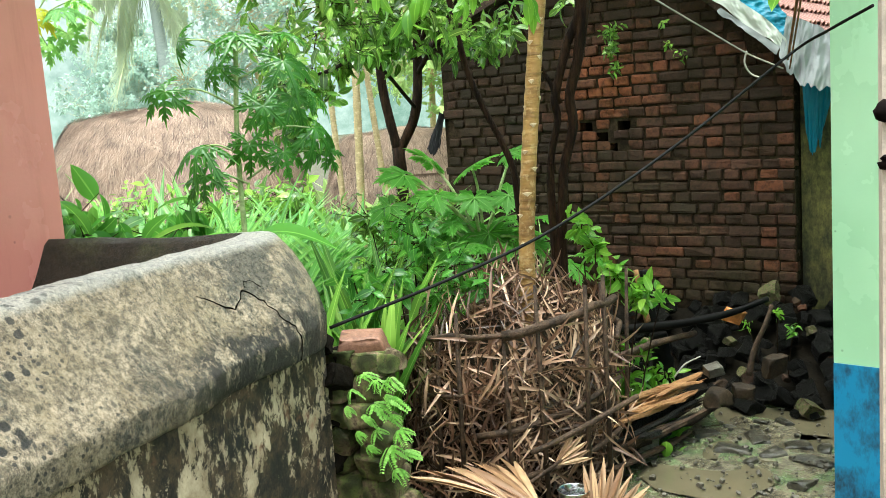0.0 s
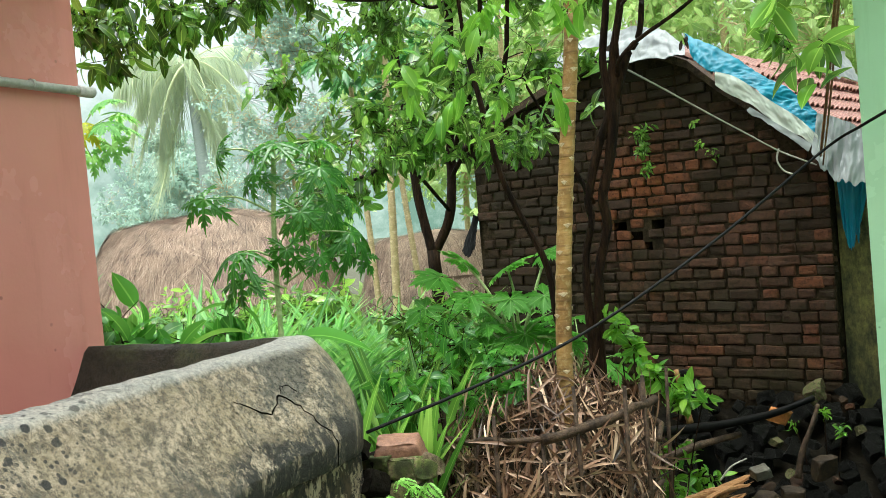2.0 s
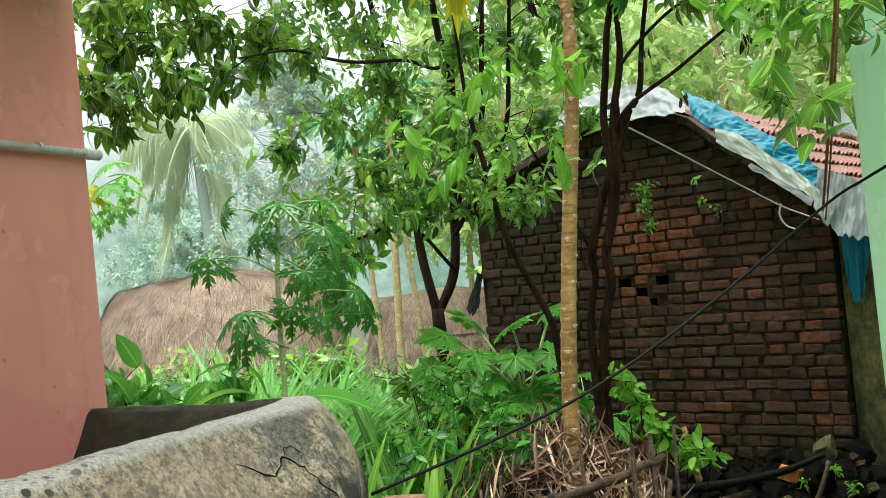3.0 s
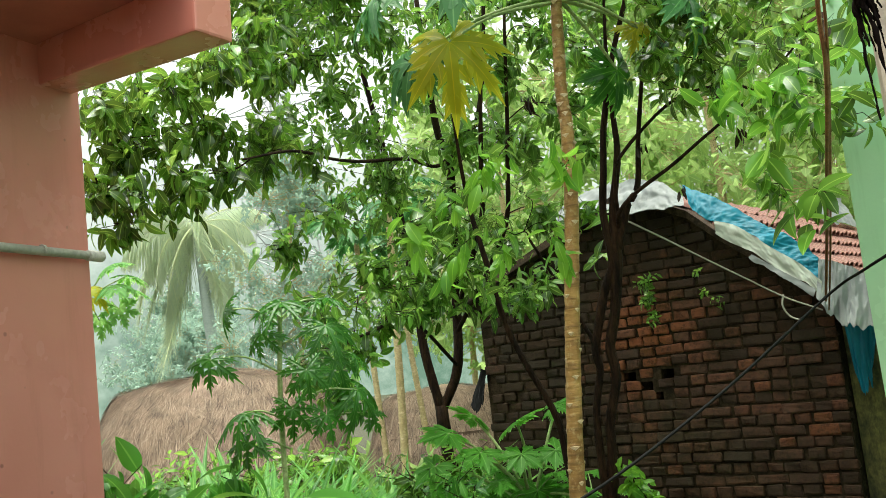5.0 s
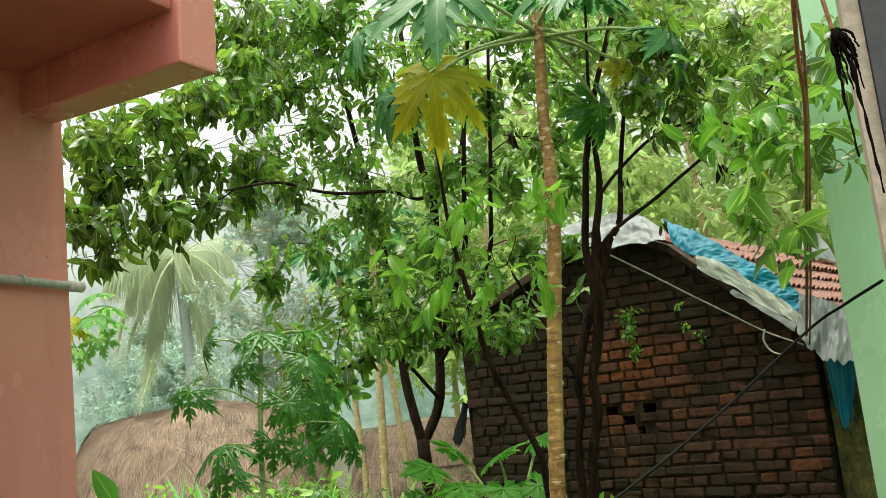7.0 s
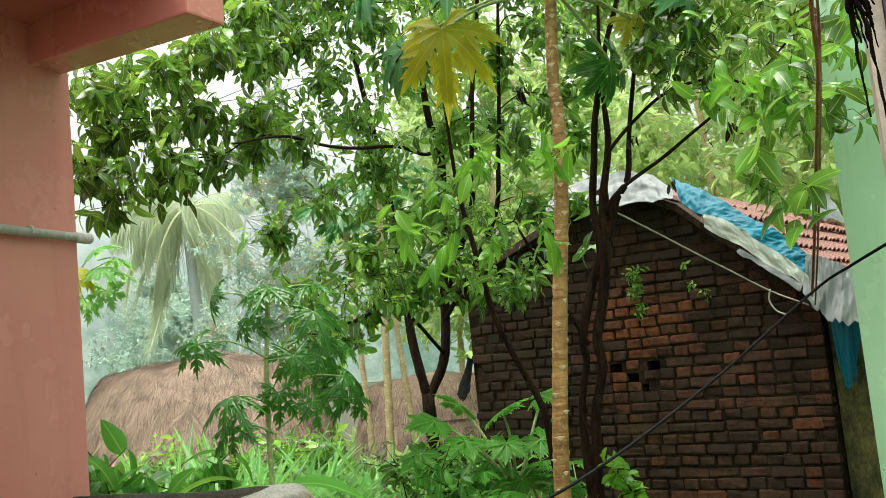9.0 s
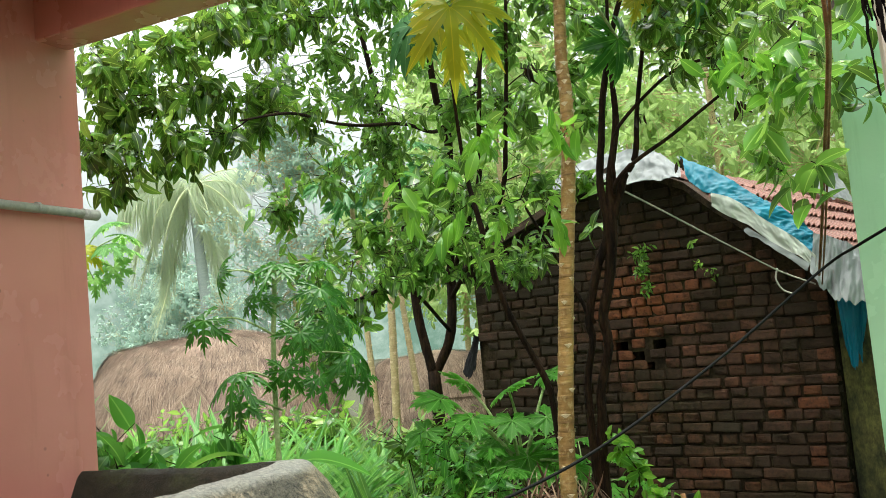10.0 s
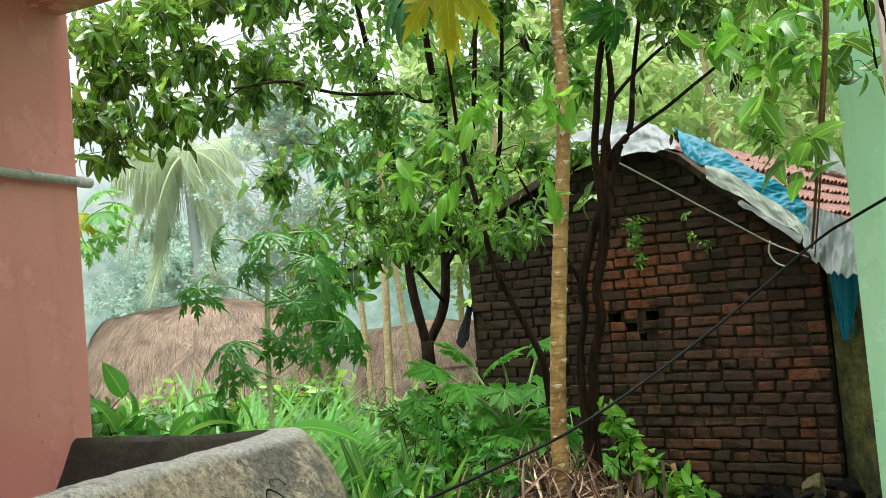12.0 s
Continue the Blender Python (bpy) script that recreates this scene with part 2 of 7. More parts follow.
def flaking_mat():
    """Cream lime plaster coming off a black, damp wall in patches."""
    m = Nodes("flaking_plaster_wall")
    flake = m.step(m.math("ADD", m.math("MULTIPLY", m.noise(8.0, 14, 0.82, (1, 1, 0.6)), 0.85), m.math("MULTIPLY", m.noise(1.6, 3), 0.15)), 0.503, 0.514)
    under = m.mix(m.step(m.math("ADD", m.math("MULTIPLY", m.noise(9, 7, 0.7), 0.5), m.math("MULTIPLY", m.noise(45, 9, 0.8), 0.5)), 0.46, 0.60), (0.005, 0.004, 0.003), (0.085, 0.054, 0.030))
    cream = m.mix(m.step(m.noise(13, 7, 0.7), 0.35, 0.65), (0.54, 0.445, 0.32), (0.25, 0.185, 0.115))
    c = m.mix(flake, under, cream)
    red = m.step(m.noise(8, 5, 0.6), 0.63, 0.7)
    c = m.mix(m.math("MULTIPLY", red, 0.5), c, (0.22, 0.09, 0.05))
    m.bump(flake, 0.6, 0.012)
    m.bump(m.noise(40, 6, 0.7), 0.5, 0.008)
    return m.done(c, 0.7)


def brick_mat():
    """Hand-made burnt brick, from orange-red to soot-black, wet, with green film."""
    m = Nodes("wet_old_brick")
    info = m.t.nodes.new("ShaderNodeObjectInfo")
    rnd = info.outputs["Random"]
    wpos = m.t.nodes.new("ShaderNodeNewGeometry").outputs["Position"]
    base = m.ramp(rnd, [(0.0, (0.050, 0.030, 0.021)), (0.3, (0.078, 0.041, 0.027)), (0.6, (0.110, 0.050, 0.031)), (0.85, (0.135, 0.055, 0.033)), (1.0, (0.20, 0.072, 0.036))])
    m.pos = wpos
    z = m.node("SeparateXYZ", Vector=wpos).outputs["Z"]
    away = m.t.nodes.new("ShaderNodeVectorMath")
    away.operation = "DISTANCE"
    m.put(away.inputs[0], wpos)
    m.put(away.inputs[1], (-1.34, 7.26, 1.98))
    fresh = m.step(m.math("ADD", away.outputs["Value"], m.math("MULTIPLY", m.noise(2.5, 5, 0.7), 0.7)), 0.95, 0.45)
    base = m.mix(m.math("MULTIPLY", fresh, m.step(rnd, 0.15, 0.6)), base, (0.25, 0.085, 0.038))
    # Darkening grows towards the wall's left end and the gable's top.
    left_dark = m.math("MULTIPLY", m.step(m.node("SeparateXYZ", Vector=wpos).outputs["X"], -1.45, -2.0), 0.16)
    grime = m.step(m.math("ADD", m.math("ADD", left_dark, m.noise(1.5, 8, 0.75)), m.math("SUBTRACT", m.math("MULTIPLY", m.step(z, 2.1, 2.9), 0.14), m.math("MULTIPLY", fresh, 0.12))), 0.43, 0.60)
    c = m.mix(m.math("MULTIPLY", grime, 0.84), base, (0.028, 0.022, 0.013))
    film = m.step(m.noise(0.9, 4, 0.6), 0.55, 0.75)
    c = m.mix(m.math("MULTIPLY", film, 0.4), c, (0.075, 0.065, 0.028))
    spot = m.step(m.noise(26, 9, 0.8), 0.48, 0.60)
    c = m.mix(m.math("MULTIPLY", spot, 0.6), c, (0.025, 0.018, 0.014))
    m.bump(m.noise(60, 9, 0.8), 1.0, 0.010)
    m.bump(m.noise(18, 6, 0.7), 0.8, 0.016)
    return m.done(c, m.step(m.noise(5), -0.3, 0.8), 0.0, 0.12)


def leaf_mat(name, dark, light, young, gloss=0.28, through=0.58, shine=0.65):
    """Wet leaf: hue varies leaf by leaf, paler midrib, light shows through."""
    m = Nodes(name)
    rnd = m.t.nodes.new("ShaderNodeNewGeometry").outputs["Random Per Island"]
    uv = m.t.nodes.new("ShaderNodeTexCoord").outputs["UV"]
    across = m.node("SeparateXYZ", Vector=uv).outputs["X"]
    between = tuple(0.62 * a + 0.38 * b for a, b in zip(dark, light))
    c = m.ramp(rnd, [(0.0, dark), (0.38, between), (0.72, light), (0.92, light), (1.0, young)])
    c = m.mix(m.math("MULTIPLY", m.noise(7, 3), 0.35), c, dark)
    rib = m.step(m.math("ABSOLUTE", m.math("SUBTRACT", across, 0.5)), 0.055, 0.020)
    c = m.mix(m.math("MULTIPLY", rib, 0.50), c, tuple(min(1, x * 1.2 + 0.02) for x in young))
    m.done(c, gloss, 0.0, shine)
    tr = m.node("BsdfTranslucent", Color=m.mix(0.3, c, young))
    mixer = m.node("MixShader", Fac=through)
    m.t.links.new(m.b.outputs[0], mixer.inputs[1])
    m.t.links.new(tr.outputs[0], mixer.inputs[2])
    m.t.links.new(mixer.outputs[0], m.t.nodes["Material Output"].inputs["Surface"])
    return m.mat


def straw_mat(name, stops, rough=0.75):
    """Strips of straw or dry leaf, each with its own tone."""
    m = Nodes(name)
    rnd = m.t.nodes.new("ShaderNodeNewGeometry").outputs["Random Per Island"]
    c = m.ramp(rnd, stops)
    c = m.mix(m.math("MULTIPLY", m.step(m.noise(4, 6, 0.7), 0.45, 0.65), 0.5), c, tuple(x * 0.6 for x in stops[0][1]))
    return m.done(c, rough)


def mossy_brick():
    """Damp brown brick under a patchy coat of green moss, black in the hollows."""
    m = Nodes("moss_covered_brick")
    big, fine = m.noise(7, 8, 0.7), m.noise(40, 8, 0.8)
    c = m.mix(m.step(fine, 0.38, 0.62), (0.045, 0.028, 0.016), (0.23, 0.165, 0.105))
    moss = m.step(m.math("ADD", m.math("MULTIPLY", big, 0.75), m.math("MULTIPLY", fine, 0.25)), 0.46, 0.54)
    c = m.mix(m.math("MULTIPLY", moss, 0.85), c, m.mix(m.step(fine, 0.4, 0.6), (0.022, 0.040, 0.006), (0.13, 0.165, 0.035)))
    c = m.mix(m.math("MULTIPLY", m.step(m.noise(5, 6, 0.7), 0.55, 0.62), 0.8), c, (0.008, 0.009, 0.005))
    m.bump(fine, 0.7, 0.008)
    m.bump(big, 0.6, 0.02)
    return m.done(c, 0.75, 0.0, 0.25)


def papaya_bark():
    """Tan papaya bark: ringed, blotched with grey-brown, wet."""
    m = Nodes("tan_papaya_bark")
    rings = m.noise(9, 5, 0.6, (0.5, 0.5, 4.5))
    c = m.mix(m.step(m.noise(5, 6, 0.7), 0.35, 0.65), (0.25, 0.135, 0.045), (0.46, 0.275, 0.095))
    c = m.mix(m.math("MULTIPLY", m.step(rings, 0.50, 0.62), 0.55), c, (0.13, 0.070, 0.028))
    c = m.mix(m.math("MULTIPLY", m.step(m.noise(30, 6, 0.7), 0.52, 0.62), 0.5), c, (0.55, 0.40, 0.20))
    m.bump(rings, 0.8, 0.012)
    m.bump(m.noise(45, 6, 0.7), 0.4, 0.004)
    return m.done(c, 0.5, 0.0, 0.3)


COPING, FLAKING, BRICK = coping_mat(), flaking_mat(), brick_mat()
# Darker copy for the return: algae plus its shaded side, in the colour.
COPING_BLACK = coping_mat("algae_and_shade_black_coping", 0.35, (0.022, 0.018, 0.012))
MUD = plain("dark_mud_mortar", (0.010, 0.008, 0.005), (0.034, 0.025, 0.015), 9, 0.95, 0.6, 0.02, specular=0.05)
MORTAR = plain("brown_mud_joint", (0.020, 0.015, 0.010), (0.066, 0.046, 0.028), 9, 0.95, 0.6, 0.02, specular=0.05)
# Near-black colour of these two stands for shade among the rubble.
SHADED_BANK = plain("shade_black_wet_earth", (0.004, 0.0035, 0.0025), (0.014, 0.011, 0.007), 9, 0.9, 0.6, 0.02, specular=0.06)
STONE = plain("wet_shade_black_stone", (0.003, 0.003, 0.0026), (0.015, 0.014, 0.0105), 9, 0.45, 0.9, 0.02, specular=0.13)
MOSSY = mossy_brick()
BROKEN = plain("broken_red_brick", (0.17, 0.075, 0.045), (0.29, 0.145, 0.09), 9, 0.6, 0.5, 0.01)
PLASTER_MOSS = plain("algae_streaked_plaster", (0.018, 0.020, 0.008), (0.22, 0.195, 0.055), 5, 0.8, 0.4, 0.012, 0.0, (1, 1, 0.5))
BARK = plain("dark_wet_bark", (0.010, 0.006, 0.004), (0.050, 0.026, 0.013), 14, 0.75, 1.0, 0.02, 0.0, (1, 1, 0.18), 0.1)
PAPAYA_BARK = papaya_bark()
SCAR = plain("pale_leaf_scar", (0.62, 0.47, 0.27), (0.74, 0.60, 0.40), 20, 0.7)
PALE_BARK = plain("pale_trunk_bark", (0.42, 0.32, 0.155), (0.60, 0.47, 0.26), 6, 0.6, 0.4, 0.006, 0.0, (1, 1, 2.0))
GREEN_STEM = plain("green_leaf_stalk", (0.25, 0.36, 0.12), (0.46, 0.56, 0.26), 10, 0.5, specular=0.3)
WOOD_DARK = plain("wet_grey_stick", (0.022, 0.013, 0.008), (0.115, 0.070, 0.042), 16, 0.65, 0.8, 0.008, specular=0.25)
WOOD_RAW = plain("split_orange_wood", (0.30, 0.13, 0.045), (0.46, 0.24, 0.10), 12, 0.65, 0.6, 0.008)
BLACK_POLE = plain("blackened_wet_pole", (0.003, 0.003, 0.003), (0.010, 0.009, 0.008), 10, 0.5, 0.4, 0.004, specular=0.07)
TARP_WHITE = sheeting("old_white_tarpaulin", (0.155, 0.168, 0.178), (0.31, 0.325, 0.335), (0.07, 0.075, 0.066), 0.38)
TARP_CREAM = sheeting("cream_sack_cloth", (0.42, 0.45, 0.41), (0.56, 0.59, 0.54), (0.16, 0.155, 0.11), 0.45)
TARP_BLUE = sheeting("blue_tarpaulin", (0.004, 0.115, 0.185), (0.008, 0.175, 0.26), (0.003, 0.04, 0.065), 0.45)
TARP_BLACK = plain("black_plastic_sheet", (0.004, 0.004, 0.005), (0.010, 0.010, 0.011), 5, 0.6, 0.4, 0.01, specular=0.15)
TILE = plain("wet_clay_tile", (0.15, 0.052, 0.038), (0.29, 0.115, 0.088), 7, 0.5, 0.4, 0.008)
ROPE = plain("frayed_nylon_rope", (0.42, 0.38, 0.33), (0.55, 0.50, 0.44), 30, 0.8)
VINE = plain("brown_dry_vine", (0.20, 0.085, 0.032), (0.36, 0.17, 0.07), 14, 0.7, 0.6, 0.006)
CABLE = plain("black_cable", (0.004, 0.004, 0.004), (0.007, 0.007, 0.007), 10, 0.7, 0.1, 0.001, specular=0.15)
# Trunk paled in its own colour to stand for the haze before it.
PALM_TRUNK = plain("hazed_palm_trunk", (0.34, 0.41, 0.38), (0.42, 0.49, 0.46), 5, 0.8, 0.3, 0.01, 0.0, (1, 1, 4))
STEEL = plain("dull_steel", (0.55, 0.55, 0.56), (0.68, 0.68, 0.68), 12, 0.22, 0.1, 0.002, 1.0)
PVC = plain("grey_pvc_pipe", (0.48, 0.46, 0.42), (0.60, 0.58, 0.54), 8, 0.4, 0.1)
FRAME_PAINT = plain("stained_beige_paint", (0.50, 0.43, 0.36), (0.60, 0.53, 0.45), 6, 0.5)
GREY_PAINT = plain("dark_grey_door_paint", (0.045, 0.050, 0.058), (0.065, 0.070, 0.080), 5, 0.5)
RUST = plain("black_rust", (0.004, 0.003, 0.003), (0.014, 0.009, 0.007), 20, 0.9, 0.4, 0.003, specular=0.05)
DEAD_LEAF = leaf_mat("dead_brown_leaf", (0.010, 0.007, 0.004), (0.035, 0.020, 0.010), (0.10, 0.048, 0.020), 0.5, 0.15, 0.2)

LEAF = leaf_mat("tree_leaf", (0.010, 0.055, 0.010), (0.195, 0.450, 0.066), (0.54, 0.78, 0.16), 0.18, 0.56, 0.9)
LEAF_SIDE = leaf_mat("slim_tree_leaf", (0.008, 0.055, 0.008), (0.20, 0.48, 0.060), (0.60, 0.84, 0.18), 0.19, 0.47, 0.8)
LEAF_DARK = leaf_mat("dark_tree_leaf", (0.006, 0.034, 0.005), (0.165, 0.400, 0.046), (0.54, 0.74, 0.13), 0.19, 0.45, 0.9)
LEAF_PAPAYA_DARK = leaf_mat("dark_papaya_leaf", (0.008, 0.052, 0.008), (0.055, 0.225, 0.024), (0.22, 0.48, 0.065), 0.26, 0.50, 0.6)
LEAF_YOUNG = leaf_mat("young_leaf", (0.070, 0.25, 0.024), (0.22, 0.48, 0.050), (0.40, 0.64, 0.09), 0.28, 0.52, 0.5)
LEAF_PAPAYA = leaf_mat("papaya_leaf", (0.034, 0.175, 0.018), (0.122, 0.385, 0.042), (0.36, 0.66, 0.15), 0.40, 0.58, 0.3)
LEAF_PAPAYA_BIG = leaf_mat("large_papaya_leaf", (0.030, 0.125, 0.040), (0.070, 0.225, 0.065), (0.20, 0.42, 0.14), 0.30, 0.42, 0.45)
LEAF_YELLOW = leaf_mat("yellowing_papaya_leaf", (0.17, 0.32, 0.03), (0.52, 0.52, 0.035), (0.88, 0.64, 0.035), 0.35, 0.55, 0.4)
LEAF_GRASS = leaf_mat("grass_blade", (0.014, 0.082, 0.010), (0.115, 0.325, 0.036), (0.42, 0.66, 0.13), 0.38, 0.56, 0.4)
LEAF_GINGER = leaf_mat("ginger_leaf", (0.040, 0.19, 0.024), (0.14, 0.40, 0.065), (0.42, 0.66, 0.20), 0.32, 0.52, 0.4)
# Rain haze is put into this far papaya's leaf colour.
LEAF_FAR_PAPAYA = leaf_mat("hazed_papaya_leaf", (0.11, 0.32, 0.09), (0.22, 0.48, 0.15), (0.46, 0.62, 0.16), 0.5, 0.6, 0.3)
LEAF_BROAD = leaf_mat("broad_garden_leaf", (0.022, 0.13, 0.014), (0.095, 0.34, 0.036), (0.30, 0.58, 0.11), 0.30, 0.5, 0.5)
# The next three are far plants, haze painted in as paler greens.
LEAF_FAR = leaf_mat("hazed_far_leaf", (0.25, 0.40, 0.12), (0.42, 0.58, 0.20), (0.58, 0.70, 0.30), 0.5, 0.66)
LEAF_MIST = leaf_mat("hazed_tree_leaf", (0.32, 0.45, 0.37), (0.37, 0.50, 0.42), (0.43, 0.56, 0.47), 0.8, 0.6, 0.1)
FROND = leaf_mat("hazed_coconut_frond", (0.50, 0.60, 0.46), (0.58, 0.67, 0.48), (0.74, 0.74, 0.50), 0.7, 0.5, 0.1)
FERN = leaf_mat("fern_leaf", (0.16, 0.40, 0.06), (0.32, 0.60, 0.13), (0.50, 0.74, 0.24), 0.5, 0.5, 0.3)
THATCH = straw_mat("thatch_straw", [(0.0, (0.060, 0.036, 0.024)), (0.3, (0.19, 0.122, 0.084)), (0.7, (0.31, 0.215, 0.152)), (1.0, (0.46, 0.345, 0.255))])
DRY_LEAF = straw_mat("dry_palm_strip", [(0.0, (0.026, 0.012, 0.006)), (0.3, (0.105, 0.050, 0.026)), (0.65, (0.30, 0.165, 0.098)), (1.0, (0.70, 0.49, 0.34))], 0.45)
DRY_FAN = straw_mat("dry_palm_fan", [(0.0, (0.17, 0.085, 0.038)), (0.5, (0.29, 0.165, 0.080)), (1.0, (0.46, 0.30, 0.165))], 0.5)


def ground_mat():
    """Wet yard: mud, thin water, green film and pale worn cement."""
    m = Nodes("wet_yard_ground")
    a, b = m.noise(2.6, 9, 0.78), m.noise(19, 10, 0.85)
    c = m.ramp(m.math("ADD", m.math("MULTIPLY", a, 0.5), m.math("MULTIPLY", b, 0.5)),
               [(0.40, (0.026, 0.022, 0.012)), (0.46, (0.11, 0.094, 0.055)), (0.52, (0.27, 0.235, 0.15)), (0.60, (0.48, 0.43, 0.33))])
    moss = m.step(m.math("ADD", m.math("MULTIPLY", m.noise(2.6, 8, 0.75), 0.7), m.math("MULTIPLY", b, 0.3)), 0.500, 0.545)
    c = m.mix(m.math("MULTIPLY", moss, 0.75), c, m.mix(m.step(b, 0.42, 0.6), (0.025, 0.085, 0.018), (0.11, 0.22, 0.055)))
    # garden soil takes over beyond a ragged line
    xyz = m.node("SeparateXYZ", Vector=m.pos)
    line = m.math("ADD", xyz.outputs["X"], m.math("MULTIPLY", m.math("ABSOLUTE", m.math("SUBTRACT", xyz.outputs["Y"], 4.2)), 0.4))
    yard = m.math("MULTIPLY", m.step(m.math("ADD", line, m.math("MULTIPLY", a, 0.5)), -1.05, -0.75), m.step(m.math("ADD", xyz.outputs["Y"], a), 8.2, 7.7))
    soil = m.mix(m.step(b, 0.4, 0.6), (0.03, 0.028, 0.016), (0.075, 0.075, 0.034))
    c = m.mix(yard, soil, c)
    m.bump(m.noise(45, 10, 0.85), 0.5, 0.006)
    m.bump(b, 0.8, 0.02)
    m.bump(a, 0.6, 0.05)
    return m.done(c, m.math("MAXIMUM", m.step(m.noise(3.1, 6, 0.7), 0.46, 0.68), m.math("SUBTRACT", 0.8, yard)), 0.0, 0.5)


GROUND = ground_mat()

# ---- ground ----


def ground_height(x, y):
    h = 0.035 * noise.noise(Vector((x * 0.8, y * 0.8, 3))) + 0.012 * noise.noise(Vector((x * 4, y * 4, 7)))
    return h - 0.02


def ground_sheet():
    def axis(a, b, mid, fine, reach):
        n = 46
        inner = np.arange(a, b, fine)
        grow = (np.sinh(np.linspace(0, 4.6, n)) / math.sinh(4.6))[1:]
        return np.concatenate([a - grow[::-1] * reach, inner, b + grow * reach])
    xs, ys = axis(-3.0, 1.5, 0, 0.06, 600), axis(2.0, 7.5, 0, 0.06, 600)
    verts = [(x, y, ground_height(x, y) if abs(x) < 12 and abs(y) < 20 else -0.02) for y in ys for x in xs]
    w = len(xs)
    b = Build()
    faces = [(j * w + i, j * w + i + 1, (j + 1) * w + i + 1, (j + 1) * w + i) for j in range(len(ys) - 1) for i in range(w - 1)]
    b.add(verts, faces)
    ob = part("ground", b, GROUND, None, "", True)
    tagged(ob, "wet muddy yard with green film, meeting dark garden soil", "ground", kind="structure")


ground_sheet()

# ---- distance: glowing sheet of trees and painted rain haze, far behind everything ----


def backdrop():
    m = Nodes("glowing_hazed_distance")
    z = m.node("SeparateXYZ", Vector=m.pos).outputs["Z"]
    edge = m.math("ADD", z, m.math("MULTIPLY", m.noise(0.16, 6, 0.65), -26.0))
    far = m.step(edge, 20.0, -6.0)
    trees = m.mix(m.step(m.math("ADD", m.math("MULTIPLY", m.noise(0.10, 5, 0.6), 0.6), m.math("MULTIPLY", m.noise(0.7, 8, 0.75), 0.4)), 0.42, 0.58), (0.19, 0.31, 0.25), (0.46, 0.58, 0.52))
    # Haze is mixed into the colour; the sheet gives off its own light.
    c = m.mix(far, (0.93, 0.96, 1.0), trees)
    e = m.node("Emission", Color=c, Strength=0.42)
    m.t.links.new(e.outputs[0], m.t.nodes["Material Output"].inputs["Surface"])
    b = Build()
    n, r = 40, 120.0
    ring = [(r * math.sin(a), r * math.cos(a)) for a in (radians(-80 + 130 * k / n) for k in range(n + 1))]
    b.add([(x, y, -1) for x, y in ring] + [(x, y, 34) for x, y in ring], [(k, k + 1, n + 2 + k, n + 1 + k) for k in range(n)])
    tagged(part("backdrop", b, m.mat), "glowing distant tree line with white rain haze painted in", "backdrop", kind="structure")


backdrop()

# ---- pink house: wall, cantilever beam and roof slab ----


def pink_house():
    wall = Build()
    wall.box((-5.6, -6.0, -0.05), (-2.57, 2.83, 4.6))
    bm_wall = part("wall_pink", wall, PINK)
    tagged(bm_wall, "salmon pink plastered house wall with damp streaks", "wall", kind="structure")
    skew = Matrix.Translation((-2.57, 2.715, 3.085)) @ Matrix.Rotation(radians(-10.3), 4, "Z")
    beam = rounded_box((0.86, 0.165, 0.5), 0.010, 0.004, 2)
    bmesh.ops.translate(beam, vec=(-0.42, 0.0, 0.25), verts=beam.verts)
    bmesh.ops.rotate(beam, cent=(0, 0, 0), matrix=Matrix.Rotation(radians(2.4), 3, "Y"), verts=beam.verts)
    bmesh.ops.translate(beam, vec=(0.83, 0.0, 0.0), verts=beam.verts)
    bmesh.ops.transform(beam, matrix=skew, verts=beam.verts)
    b = part("beam", beam, PINK, None, "", False)
    tagged(b, "pink plastered cantilever beam under the roof slab", "beam", kind="structure")
    # Unseen beam, added to keep light out of the bay under the slab.
    unseen_beam = rounded_box((0.82, 0.215, 0.5), 0.012, 0.004, 2)
    bmesh.ops.translate(unseen_beam, vec=(0.40, -1.35, 0.25), verts=unseen_beam.verts)
    bmesh.ops.transform(unseen_beam, matrix=skew, verts=unseen_beam.verts)
    tagged(part("beam", unseen_beam, PINK), "pink plastered cantilever beam under the roof slab", "beam", kind="structure")
    slab = rounded_box((0.82, 4.6, 0.30), 0.01, 0.0, 2)
    bmesh.ops.translate(slab, vec=(0.41, -0.083 - 2.3, 0.185 + 0.15), verts=slab.verts)
    bmesh.ops.transform(slab, matrix=skew, verts=slab.verts)
    tagged(part("roof_slab", slab, SOFFIT), "pink overhanging roof slab, shade put into its colour", "roof slab", kind="structure")
    pipe = thing("drain_pipe", "pale grey plastic drain pipe clipped to pink wall", "pipe", at=(-2.535, 2.86, 2.484))
    p = Build()
    p.tube([(0, -2.4, 0.0), (0, -1.0, 0.0), (0, 0.0, 0)], 0.0165, 16)
    part("tube", p, PVC, pipe, smooth=True)
    c = Build()
    c.tube([(0, -0.075, 0), (0, -0.072, 0), (0, 0.0, 0), (0, 0.004, 0)], [0.0165, 0.021, 0.021, 0.018], 16)
    part("socket", c, PVC, pipe, smooth=True)
    for y in (-0.30, -1.2):
        k = Build()
        k.tube([(0, y, 0.004), (0, y + 0.012, 0.004)], 0.0195, 14)
        k.box((-0.036, y - 0.004, -0.006), (-0.01, y + 0.016, 0.006))
        part("clip", k, PVC, pipe)


pink_house()

CRACK = plain("crack_dark", (0.004, 0.004, 0.003), (0.012, 0.011, 0.009), 30, 0.95, specular=0.05)

# ---- boundary wall with a peaked cement coping, and its return ----
PEAK, LIP_TOP, LIP_LOW = 1.535, 1.245, 1.155
